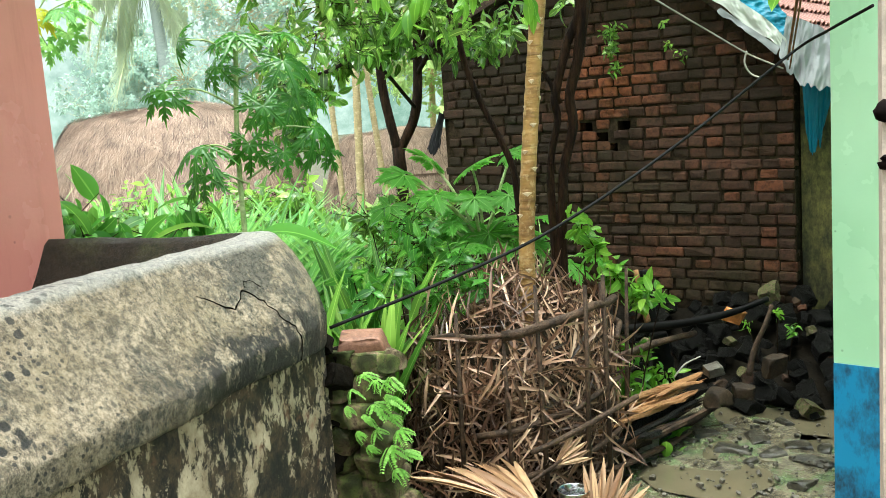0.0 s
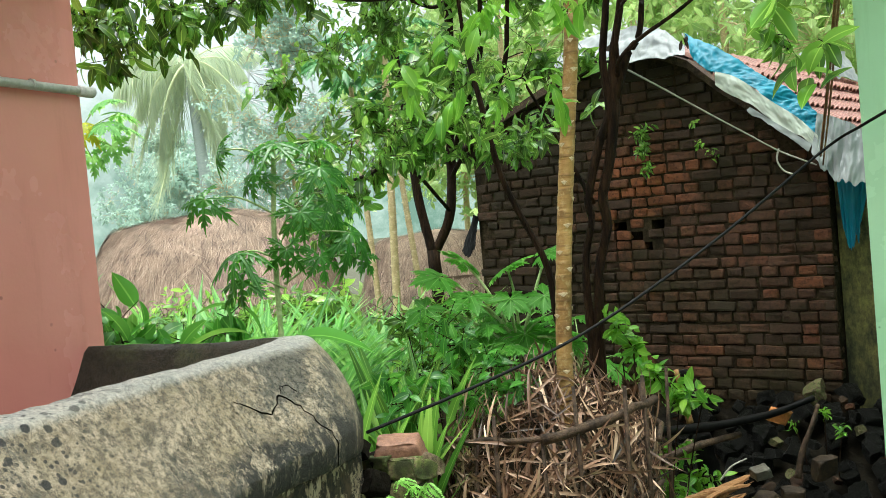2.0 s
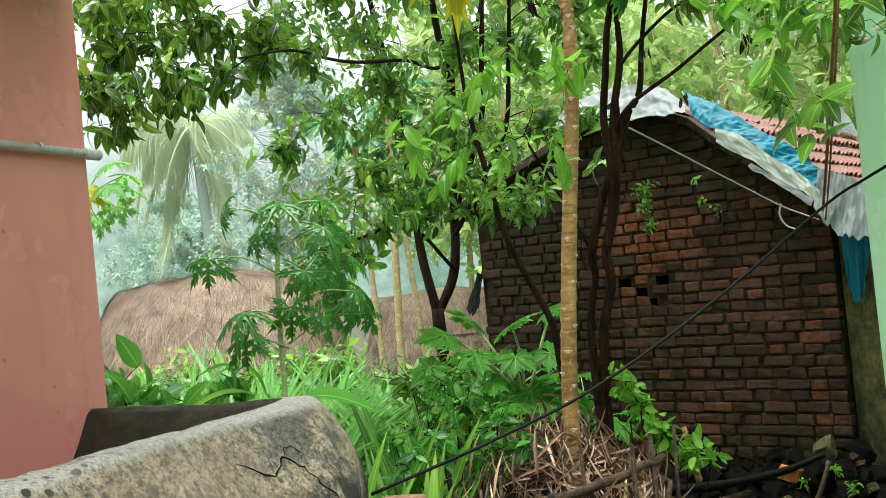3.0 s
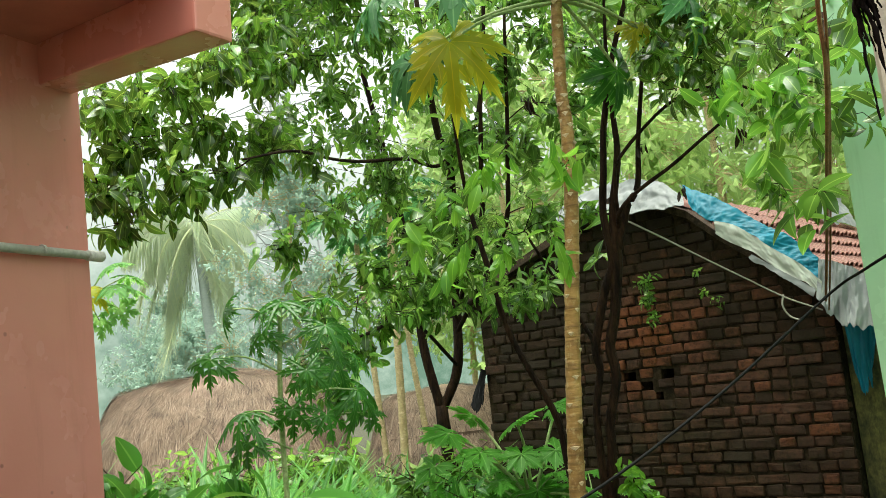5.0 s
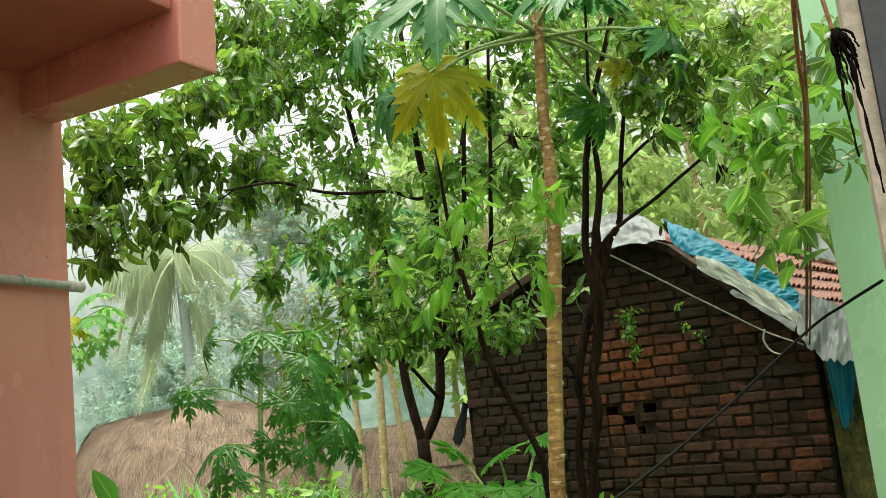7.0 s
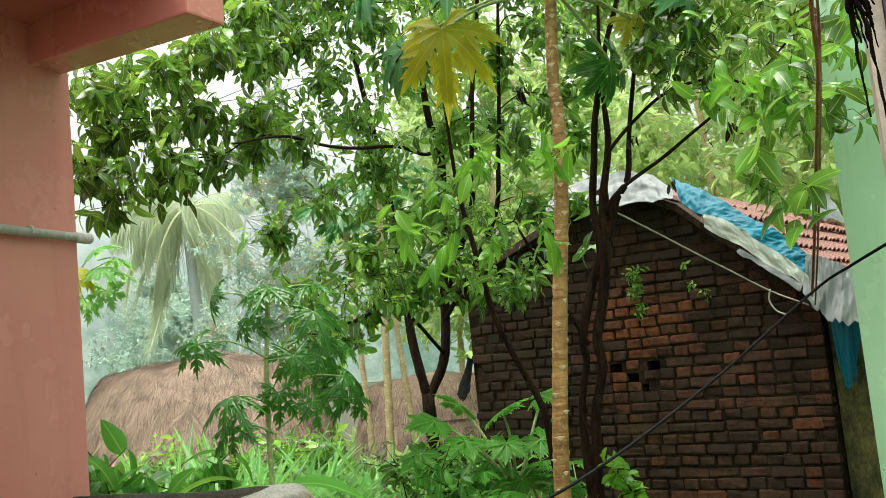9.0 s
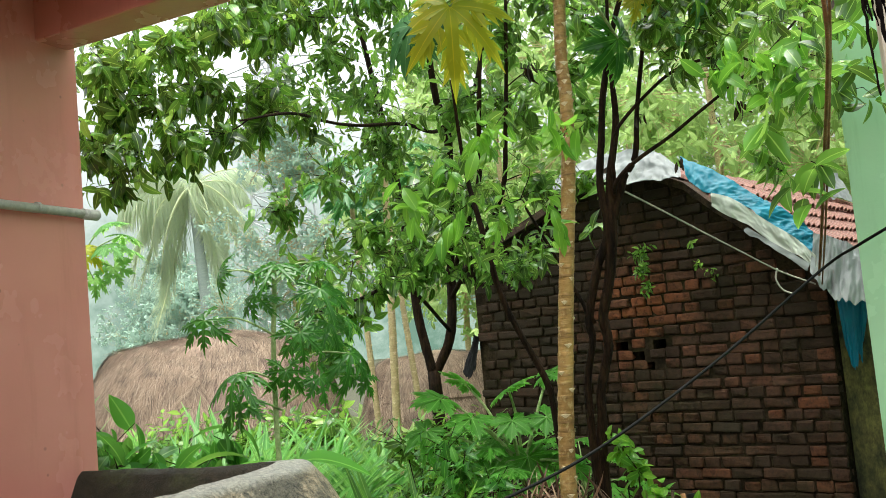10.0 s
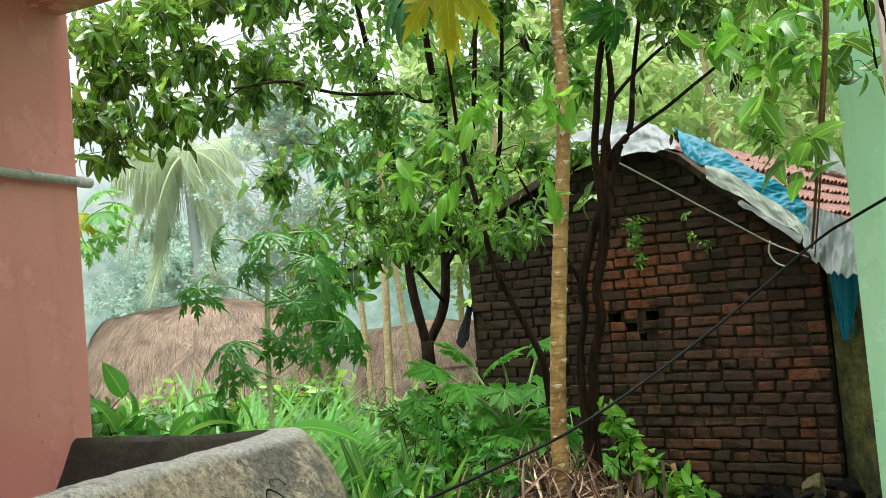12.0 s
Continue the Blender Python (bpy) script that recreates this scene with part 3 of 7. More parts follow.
RIDGE_X, LIP_X, RIDGE_Y, END_Y = -1.735, -1.475, 2.78, 2.98


def coping_run():
    """The coping's cross-section carried along the wall, round the corner and along the return."""
    bm = bmesh.new()
    prof = [(0.240, LIP_LOW), (0.252, LIP_LOW + 0.002), (0.258, LIP_LOW + 0.012), (0.266, LIP_TOP - 0.010), (0.263, LIP_TOP), (0.255, LIP_TOP + 0.008), (0.20, 1.315), (0.14, 1.392), (0.085, 1.465), (0.046, 1.517), (0.036, 1.526), (0.026, 1.530), (-0.035, PEAK + 0.002),
            (-0.060, 1.520), (-0.12, 1.41), (-0.20, 1.30), (-0.25, LIP_TOP), (-0.255, LIP_LOW)]
    rings = []
    steps = [(RIDGE_X, -1.2 + 0.02 * k) for k in range(int((RIDGE_Y - 0.22 + 1.2) / 0.02) + 1)]
    for x, y in steps:
        rings.append([(x + o, y, z) for o, z in prof])
    for k in range(1, 9):
        a = radians(90) * k / 8
        cx, cy = RIDGE_X - 0.05, RIDGE_Y - 0.21
        rings.append([(cx + (0.05 + o) * math.cos(a) if o > -0.05 else cx + (0.05 + o) * math.cos(a), cy + (0.21 + o * 0.9) * math.sin(a) if o > 0 else cy + (0.21 + o) * math.sin(a), z) for o, z in prof])
    for k in range(1, 18):
        rings.append([(RIDGE_X - 0.05 - 0.05 * k, RIDGE_Y + o * (0.9 if o > 0 else 1), z) for o, z in prof])
    for ring in rings:
        for i, (x, y, z) in enumerate(ring):
            v = Vector((x, y, z))
            o = prof[i][0]
            near = max(0.0, min(1.0, (y - RIDGE_Y + 0.42) / 0.34)) * max(0.0, min(1.0, (x - RIDGE_X + 0.30) / 0.28))
            full = max(0.0, math.sin(math.pi * min(1.0, max(0.0, (o + 0.10) / 0.40))))
            v += Vector((0.085, 0.035, 0.004)) * near * full
            n = noise.noise_vector(v * 5) * 0.010 + noise.noise_vector(v * 19) * 0.005
            ring[i] = v + n
    vs = [[bm.verts.new(p) for p in ring] for ring in rings]
    for a, b in zip(vs, vs[1:]):
        for i in range(len(prof)):
            j = (i + 1) % len(prof)
            bm.faces.new((a[i], b[i], b[j], a[j]))
    bm.faces.new(vs[0])
    bm.faces.new(vs[-1][::-1])
    bmesh.ops.recalc_face_normals(bm, faces=bm.faces)
    return bm


def boundary_wall():
    root = thing("boundary_wall", "low boundary wall, flaking cream plaster over black damp masonry", "wall", kind="structure")
    b = Build()
    b.box((RIDGE_X - 0.19, -1.2, -0.1), (LIP_X - 0.045, RIDGE_Y + 0.05, LIP_LOW + 0.004))
    b.box((-2.57, RIDGE_Y - 0.19, -0.1), (RIDGE_X - 0.19, RIDGE_Y + 0.17, LIP_LOW + 0.004))
    part("masonry", b, FLAKING, root)
    run = coping_run()
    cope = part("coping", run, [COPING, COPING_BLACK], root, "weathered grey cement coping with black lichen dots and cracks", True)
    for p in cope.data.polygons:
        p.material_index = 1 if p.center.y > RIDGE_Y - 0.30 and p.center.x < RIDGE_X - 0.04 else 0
    # the crack across the coping: a raised ribbon, its dark colour standing for shaded depth
    rng = random.Random(17)

    def seam(points, width):
        c, left = Build(), []
        path = spline(points, 5)
        for i, p in enumerate(path):
            p = p + Vector([rng.uniform(-0.006, 0.006) for _ in range(3)])
            ok, hit, normal, _ = cope.closest_point_on_mesh(p)
            d = path[min(i + 1, len(path) - 1)] - path[max(i - 1, 0)]
            side = normal.cross(d).normalized() * width * rng.uniform(0.35, 1.5) * min(1.0, 0.25 + 0.12 * i)
            left += [hit + side + normal * 0.0015, hit + normal * 0.0035, hit - side + normal * 0.0015]
        n = len(path)
        c.add(left, [(3 * i + k, 3 * i + k + 1, 3 * i + k + 4, 3 * i + k + 3) for i in range(n - 1) for k in (0, 1)])
        part("crack", c, CRACK, cope, "crack laid on as a thin dark ribbon")
    seam([(-1.62, 2.27, 1.42), (-1.60, 2.33, 1.39), (-1.575, 2.39, 1.36), (-1.60, 2.46, 1.40), (-1.56, 2.51, 1.345), (-1.52, 2.54, 1.285), (-1.478, 2.56, 1.25), (-1.468, 2.57, 1.16)], 0.0026)
    seam([(-1.60, 2.46, 1.40), (-1.61, 2.50, 1.41), (-1.595, 2.54, 1.39)], 0.0012)
    broken = Build()
    rng = random.Random(4)
    for k in range(16):
        s = rng.uniform(0.035, 0.065)
        m = pose(-1.52 + rng.uniform(-0.08, 0.02), RIDGE_Y + 0.12 + rng.uniform(-0.04, 0.10), 0.35 + 0.82 * k / 16, rng.uniform(-30, 30), rng.uniform(-30, 30), rng.uniform(0, 90))
        bm = rough_stone((s * 1.7, s * 1.5, s * 1.3), 100 + k)
        broken.add([m @ v.co for v in bm.verts], [[v.index for v in f.verts] for f in bm.faces])
        bm.free()
    part("broken_end", broken, SHADED_BANK, root, "broken masonry end, coloured black for its shaded void", True)


boundary_wall()

# ---- green house corner at the other side ----


def green_house():
    turn = Matrix.Translation((0.15, 4.47, 0)) @ Matrix.Rotation(radians(-21), 4, "Z")
    b = Build()
    b.box((0.0, 0.0, 0.668), (2.6, 2.6, 6.0), 0, turn)
    b.box((0.0, -0.004, -0.1), (2.6, 2.6, 0.668), 1, turn)
    tagged(part("wall_green", b, [GREEN, BLUE]), "pale green house wall with soot-stained blue dado", "wall", kind="structure")
    # the doorway beside the yard: frame and dark door leaf
    d = thing("door_1", "dark grey open door leaf in a beige stained frame", "door", kind="structure")
    f = Build()
    f.box((0.128, 1.63, 0.0), (0.156, 1.70, 3.0))
    post = part("door_frame", f, FRAME_PAINT, d, "beige painted door frame, stained")
    g = Build()
    g.box((0.1575, 1.615, 0.02), (0.70, 1.655, 2.95))
    part("door_leaf", g, GREY_PAINT, d, "dark grey painted leaf")
    for z, s in ((1.855, 0.014), (1.775, 0.009)):
        h = Build()
        h.tube([(0.134, 1.63, z - s), (0.131, 1.626, z - s * 0.6), (0.129, 1.624, z), (0.131, 1.626, z + s * 0.5), (0.134, 1.63, z + s)], [s * 0.5, s * 0.9, s, s * 0.8, s * 0.4], 14, wobble=0.12)
        part("hinge_pin", h, RUST, post, "black rusted hinge pin", True)
    near = Build()
    near.box((0.72, 1.60, -0.1), (5.0, 1.74, 3.4))
    tagged(part("wall_near", near, GREEN), "plain pale green wall beside the door", "wall", kind="structure")
    # Unseen walls added to close the yard, kept dark against bounced light.
    back = Build()
    back.box((-2.57, -6.2, -0.1), (5.2, -6.0, 3.4))
    back.box((5.0, -6.0, -0.1), (5.2, 3.2, 3.4))
    tagged(part("wall_rear_unseen", back, PLASTER_MOSS), "unseen wall added behind the yard, dark to cut bounced light", "wall", kind="structure")


green_house()

# ---- brick house: the gable wall's body; its bricks come last ----
WALL_AT = Matrix.Translation((0.0, 6.85, 0)) @ Matrix.Rotation(math.atan2(-0.292, 0.956), 4, "Z")
# in the wall's own space x runs to the right (the corner at 0), y into the house, z up
GABLE = [(0.0, 2.07), (-0.264, 2.285), (-0.71, 2.64), (-0.92, 2.835), (-1.10, 2.92), (-1.45, 3.05), (-1.80, 2.93), (-2.06, 2.83), (-2.93, 2.50)]
RIDGE = -1.45
# where bricks have been left out: x from, x to, z from, z to
HOLES = [(-1.63, -1.52, 1.655, 1.74), (-1.485, -1.39, 1.575, 1.66), (-1.375, -1.315, 1.50, 1.575), (-1.31, -1.20, 1.655, 1.74)]


def gable_top(x):
    for (x1, z1), (x0, z0) in zip(GABLE, GABLE[1:]):
        if x0 <= x <= x1:
            return z0 + (z1 - z0) * (x - x0) / (x1 - x0)
    return 2.0


brick_house = thing("brick_house", "old brick house with gable wall, tiled roof and tarpaulins", "house")
brick_house.matrix_world = WALL_AT


def brick_body():
    b = Build()
    xs = sorted({x for x, _ in GABLE} | {x for h in HOLES for x in h[:2]}, reverse=True)
    top = [gable_top(x) - 0.02 for x in xs]
    n = len(xs)
    for i in range(n - 1):
        xa, xb, za, zb = xs[i], xs[i + 1], top[i], top[i + 1]
        hole = [h for h in HOLES if h[0] <= xb and xa <= h[1]]
        if hole:
            z0, z1 = hole[0][2:]
            b.add([(xa, 0.014, -0.1), (xb, 0.014, -0.1), (xb, 0.014, z0), (xa, 0.014, z0), (xa, 0.014, z1), (xb, 0.014, z1), (xb, 0.014, zb), (xa, 0.014, za),
                   (xa, 0.22, z0), (xb, 0.22, z0), (xb, 0.22, z1), (xa, 0.22, z1)],
                  [(0, 3, 2, 1), (4, 7, 6, 5), (3, 8, 9, 2), (4, 5, 10, 11), (3, 4, 11, 8), (2, 9, 10, 5), (8, 11, 10, 9)])
        else:
            b.add([(xa, 0.014, -0.1), (xb, 0.014, -0.1), (xb, 0.014, zb), (xa, 0.014, za)], [(0, 3, 2, 1)])
        b.add([(xa, 0.27, -0.1), (xb, 0.27, -0.1), (xb, 0.27, zb), (xa, 0.27, za), (xa, 0.014, za), (xb, 0.014, zb)], [(0, 1, 2, 3), (3, 2, 5, 4)])
    b.add([(xs[0], 0.014, -0.1), (xs[0], 0.27, -0.1), (xs[0], 0.27, top[0]), (xs[0], 0.014, top[0]), (xs[-1], 0.014, -0.1), (xs[-1], 0.27, -0.1), (xs[-1], 0.27, top[-1]), (xs[-1], 0.014, top[-1])], [(0, 1, 2, 3), (4, 7, 6, 5)])
    core = part("gable_wall", b, MORTAR, brick_house, "gable wall with dark mud mortar")
    bm = bmesh.new()
    bm.from_mesh(core.data)
    bmesh.ops.remove_doubles(bm, verts=bm.verts, dist=1e-4)
    bmesh.ops.recalc_face_normals(bm, faces=bm.faces)
    bm.to_mesh(core.data)
    bm.free()
    s = Build()
    s.box((-0.25, 0.28, -0.1), (-0.01, 5.0, 2.05))
    s.box((-2.45, 0.28, -0.1), (-2.25, 5.0, 2.3))
    part("side_wall", s, PLASTER_MOSS, brick_house)
    p = Build()
    p.box((0.012, 0.10, 0.0), (0.42, 0.42, 1.92))
    part("pier", p, PLASTER_MOSS, brick_house, "plastered pier streaked with yellow-green algae")
    return core


gable_wall = brick_body()


def roof():
    def slope(x, y, lift):
        return (x, y, gable_top(max(-2.93, min(0.0, x))) + lift + (min(0, -x) * 0.85 if x > 0 else 0))
    b = Build()
    xs = [0.30] + [x for x, _ in GABLE if x >= RIDGE]
    lower = [slope(x, y, -0.02) for y in (-0.01, 4.6) for x in xs]
    upper = [slope(x, y, 0.04) for y in (-0.01, 4.6) for x in xs]
    n = len(xs)
    for arr, flip in ((lower, True), (upper, False)):
        b.add(arr, [(i, i + 1, n + i + 1, n + i)[::-1 if flip else 1] for i in range(n - 1)])
    b.add([lower[i] for i in range(n)] + [upper[i] for i in range(n)], [(i, i + 1, n + i + 1, n + i) for i in range(n - 1)])
    deck = part("roof_deck", b, WOOD_DARK, brick_house)
    c = Build()
    xs = [x for x, _ in GABLE if x <= RIDGE] + [-3.2]
    n = len(xs)
    top = [(x, y, (gable_top(max(x, -2.93)) + 0.04) - (0.12 if x < -2.93 else 0)) for y in (-0.10, 4.6) for x in xs]
    c.add(top + [(x, y, z - 0.06) for x, y, z in top], [(i, i + 1, n + 1 + i, n + i) for i in range(n - 1)] + [(2 * n + i, 3 * n + i, 3 * n + 1 + i, 2 * n + 1 + i) for i in range(n - 1)] + [(i, 2 * n + i, 2 * n + 1 + i, i + 1) for i in range(n - 1)])
    part("roof_deck", c, WOOD_DARK, brick_house)
    # half-round clay tiles in courses down the visible slope
    t = Build()
    for k in range(5):
        a0, a1 = math.pi * k / 5, math.pi * (k + 1) / 5
        t.add([(0.13, -0.055 * math.cos(a0), 0.045 * math.sin(a0)), (0.13, -0.055 * math.cos(a1), 0.045 * math.sin(a1)),
               (-0.13, -0.066 * math.cos(a1), 0.055 * math.sin(a1)), (-0.13, -0.066 * math.cos(a0), 0.055 * math.sin(a0))], [(0, 1, 2, 3)])
        t.add([(0.13, -0.055 * math.cos(a0), 0.045 * math.sin(a0)), (0.13, -0.055 * math.cos(a1), 0.045 * math.sin(a1)),
               (0.13, -0.043 * math.cos(a1), 0.033 * math.sin(a1)), (0.13, -0.043 * math.cos(a0), 0.033 * math.sin(a0))], [(0, 1, 2, 3)])
    me = t.mesh("roof_tile", TILE, True)
    rng = random.Random(8)
    tilt = math.atan2(0.98, 1.45)
    for row in range(9):
        for col in range(34):
            x = -1.35 + 0.165 * row
            y = 0.20 + 0.125 * col
            o = new("roof_tile", me)
            o.parent = deck
            o.matrix_basis = Matrix.Translation((x, y, gable_top(min(0.0, max(x, RIDGE))) - 0.676 * max(0.0, x) + 0.062)) @ Matrix.Rotation(tilt - radians(7) + rng.uniform(-0.07, 0.07), 4, "Y") @ Matrix.Rotation(rng.uniform(-0.10, 0.10), 4, "Z")


roof()


def sheet(low, high, nu, nv, waves, mat, label, seed, folds=(9, 2), rag=0.02, thick=0.004, crumple=0.35):
    """A draped sheet between a lower and an upper edge, given in the house's own space, with long folds."""
    def along(edge, u):
        f = u * (len(edge) - 1)
        i = min(int(f), len(edge) - 2)
        return edge[i].lerp(edge[i + 1], f - i)
    low, high = spline(low, 6), spline(high, 6)
    top = []
    for j in range(nv + 1):
        for i in range(nu + 1):
            u, v = i / nu, j / nv
            a, b = along(low, u), along(high, u)
            n = (along(low, min(1, u + 0.02)) - along(low, max(0, u - 0.02))).cross(b - a).normalized()
            q = Vector((u * folds[0], v * folds[1], seed * 3.7))
            w = noise.noise(q) + 0.6 * (0.5 - abs(noise.noise(q * 1.7))) + crumple * (0.4 - 1.5 * abs(noise.noise(q * 2.9)) + 0.5 * noise.noise(q * 6.1))
            edge = (b - a).normalized() * rag * (noise.noise(Vector((u * 5, seed, 1))) + 0.5 * noise.noise(Vector((u * 15, seed, 2)))) * (1 - v)
            top.append(a.lerp(b, v) + n * w * waves + edge)
    k = len(top)
    faces = [(j * (nu + 1) + i, j * (nu + 1) + i + 1, (j + 1) * (nu + 1) + i + 1, (j + 1) * (nu + 1) + i) for j in range(nv) for i in range(nu)]
    bld = Build()
    bld.add(top + [p - Vector((0, -thick, thick)) for p in top], faces + [tuple(q + k for q in f[::-1]) for f in faces])
    return part("tarpaulin", bld, mat, brick_house, label, True)


def tarpaulins():
    sheet([(-2.02, -0.15, 2.94), (-1.71, -0.16, 3.03), (-1.50, -0.16, 2.98), (-1.30, -0.16, 2.915), (-1.04, -0.16, 2.90), (-0.86, -0.16, 2.885)],
          [(-2.04, 0.02, 3.05), (-1.87, 0.02, 3.15), (-1.60, 0.03, 3.20), (-1.35, 0.03, 3.195), (-1.12, 0.02, 3.14), (-0.93, 0.0, 2.99)], 100, 18, 0.026, TARP_WHITE, "grey-white tarpaulin over the gable's ridge", 1, (9, 3))
    sheet([(-0.83, -0.15, 2.895), (-0.70, -0.16, 2.75), (-0.50, -0.165, 2.665), (-0.31, -0.165, 2.49), (-0.13, -0.16, 2.35), (0.0, -0.16, 2.20)],
          [(-0.90, -0.05, 3.066), (-0.60, -0.05, 2.87), (-0.36, -0.05, 2.67), (-0.17, -0.05, 2.53), (-0.03, -0.05, 2.38), (0.05, -0.06, 2.24)], 150, 18, 0.024, TARP_BLUE, "crumpled blue tarpaulin along the verge", 3, (10, 1.3), 0.04, 0.004, 0.45)
    sheet([(-0.64, -0.20, 2.645), (-0.43, -0.20, 2.49), (-0.20, -0.20, 2.295), (-0.06, -0.20, 2.20), (0.02, -0.20, 2.10)],
          [(-0.635, -0.19, 2.735), (-0.48, -0.19, 2.665), (-0.28, -0.19, 2.49), (-0.10, -0.19, 2.345), (0.02, -0.19, 2.21)], 80, 12, 0.013, TARP_CREAM, "cream sacking along the verge", 4, (8, 2), 0.022)
    sheet([(-0.01, -0.23, 2.11), (0.05, -0.22, 1.97), (0.13, -0.21, 1.925), (0.22, -0.20, 1.885), (0.34, -0.18, 1.84)],
          [(-0.01, -0.13, 2.36), (0.07, -0.12, 2.335), (0.16, -0.10, 2.295), (0.24, -0.08, 2.245), (0.38, -0.04, 2.13)], 60, 26, 0.034, TARP_WHITE, "white tarpaulin drooping at the eave", 5, (7, 1.2), 0.05)
    sheet([(-0.42, -0.23, 2.44), (-0.24, -0.22, 2.29), (-0.04, -0.21, 2.12)], [(-0.40, -0.22, 2.455), (-0.22, -0.21, 2.315), (-0.02, -0.20, 2.165)], 40, 4, 0.008, TARP_WHITE, "pale hem of folded sheeting", 9, (6, 1))
    for k, (low, high) in enumerate((([(0.095, -0.06, 1.60), (0.13, -0.06, 1.46), (0.165, -0.06, 1.50)], [(0.07, -0.05, 1.97), (0.13, -0.05, 1.96), (0.19, -0.05, 1.94)]), ([(0.15, -0.04, 1.62), (0.18, -0.04, 1.52), (0.205, -0.04, 1.64)], [(0.13, -0.03, 1.96), (0.20, -0.03, 1.93), (0.27, -0.03, 1.90)]))):
        sheet(low, high, 26, 30, 0.018, TARP_BLUE, "torn blue sheet hanging from the eave", 20 + k, (4.5, 0.9), 0.07)
    sheet([(-0.90, 2.85, 2.97), (-0.88, 3.4, 2.94), (-0.86, 4.1, 2.95)], [(-1.10, 2.95, 3.17), (-1.02, 3.35, 3.28), (-0.98, 4.1, 3.27)], 40, 16, 0.03, TARP_WHITE, "white tarpaulin patch on the tiles", 7, (6, 3), 0.06)
    sheet([(-3.10, -0.03, 1.60), (-3.02, -0.05, 1.54), (-2.93, -0.05, 1.66)], [(-2.99, 0.0, 1.88), (-2.95, -0.03, 1.90), (-2.91, -0.03, 1.88)], 24, 20, 0.02, TARP_BLACK, "black plastic sheet caught on the wall's edge", 8, (3, 2), 0.06)


tarpaulins()

# ---- plants: leaf shapes ----


def leaf_shape(length, width, sections, bend=0.25, fold=0.18, peak=0.42):
    """A pointed leaf along +x, folded along its rib and bent downwards: corners, triangles, uv."""
    v, uv, tris = [(0, 0, 0)], [(0.5, 0)], []
    for i in range(1, sections):
        t = i / sections
        w = width * 0.5 * (math.sin(math.pi * t ** (math.log(0.5) / math.log(peak))) ** 0.8)
        z = -bend * length * t * t
        x = length * (t - 0.12 * bend * t * t)
        v += [(x, -w, z + fold * w), (x, 0, z), (x, w, z + fold * w)]
        uv += [(0, t), (0.5, t), (1, t)]
    v.append((length * (1 - 0.12 * bend), 0, -bend * length))
    uv.append((0.5, 1))
    tip = len(v) - 1
    tris += [(0, 1, 2), (0, 2, 3)]
    for i in range(sections - 2):
        a = 1 + 3 * i
        b = a + 3
        tris += [(a, b, a + 1), (b, b + 1, a + 1), (a + 1, b + 1, a + 2), (b + 1, b + 2, a + 2)]
    a = tip - 3
    tris += [(a, tip, a + 1), (a + 1, tip, a + 2)]
    return np.array(v, float), np.array(tris), np.array(uv, float)


def scatter(shape, at, axis, normal, size):
    """Copies of a leaf shape, each with its own place, direction, face and size, as arrays."""
    v, tris, uv = shape
    at, axis, normal, size = [np.asarray(a, float) for a in (at, axis, normal, size)]
    x = axis / (np.linalg.norm(axis, axis=1, keepdims=True) + 1e-9)
    y = np.cross(normal, x)
    y /= np.linalg.norm(y, axis=1, keepdims=True) + 1e-9
    z = np.cross(x, y)
    basis = np.stack([x, y, z], 1) * size[:, None, None]
    verts = at[:, None, :] + np.einsum("kc,ncd->nkd", v, basis)
    n, k = len(at), len(v)
    return verts.reshape(-1, 3), (tris[None] + (np.arange(n) * k)[:, None, None]).reshape(-1, 3), np.tile(uv, (n, 1))


def rosettes(rng, clumps, per_metre, leaves, size, droop=0.25, spread=0.5):
    """Leaves in whorls at twig tips, filling rounded clumps; also gives the twigs."""
    at, axis, normal, sizes, twigs = [], [], [], [], []
    for cx, cy, cz, r in clumps:
        count = max(1, int(rng.poisson(per_metre * r * r)))
        for _ in range(count):
            d = rng.normal(size=3)
            d /= np.linalg.norm(d)
            p = np.array((cx, cy, cz)) + d * r * rng.uniform(0.1, 1.55) ** 0.8 * np.array((1, 1, 0.85))
            tip = d + np.array((0, 0, 0.35)) + rng.normal(size=3) * 0.3
            tip /= np.linalg.norm(tip)
            twigs.append((np.array((cx, cy, cz)) + (p - (cx, cy, cz)) * 0.15, p))
            a = np.cross(tip, (0.3, 0.5, 0.2))
            a /= np.linalg.norm(a)
            b = np.cross(tip, a)
            n = rng.integers(leaves[0], leaves[1] + 1)
            start = rng.uniform(0, 6.28)
            for k in range(n):
                ang = start + 2.4 * k + rng.uniform(-0.6, 0.6)
                out = a * math.cos(ang) + b * math.sin(ang)
                ax = out + tip * rng.uniform(-0.1, spread * 1.6) + rng.normal(size=3) * 0.25 + np.array((0, 0, -droop * rng.uniform(0.0, 2.0)))
                at.append(p - tip * 0.032 * k * min(1.0, size[1] * 7))
                axis.append(ax)
                normal.append(tip + np.array((0, 0, 0.8)) + rng.normal(size=3) * 0.55)
                sizes.append(rng.uniform(*size))
    return at, axis, normal, sizes, twigs


OVATE = leaf_shape(1.0, 0.44, 6, 0.36, 0.26, 0.47)
YOUNG_BLADE = leaf_shape(1.0, 0.42, 7, 0.55, 0.22, 0.55)
DROOPING = leaf_shape(1.0, 0.43, 6, 0.50, 0.26, 0.46)
OVATE_LOW = leaf_shape(1.0, 0.44, 3, 0.25, 0.25)
LONG_LEAF = leaf_shape(1.0, 0.30, 6, 0.35, 0.25, 0.5)
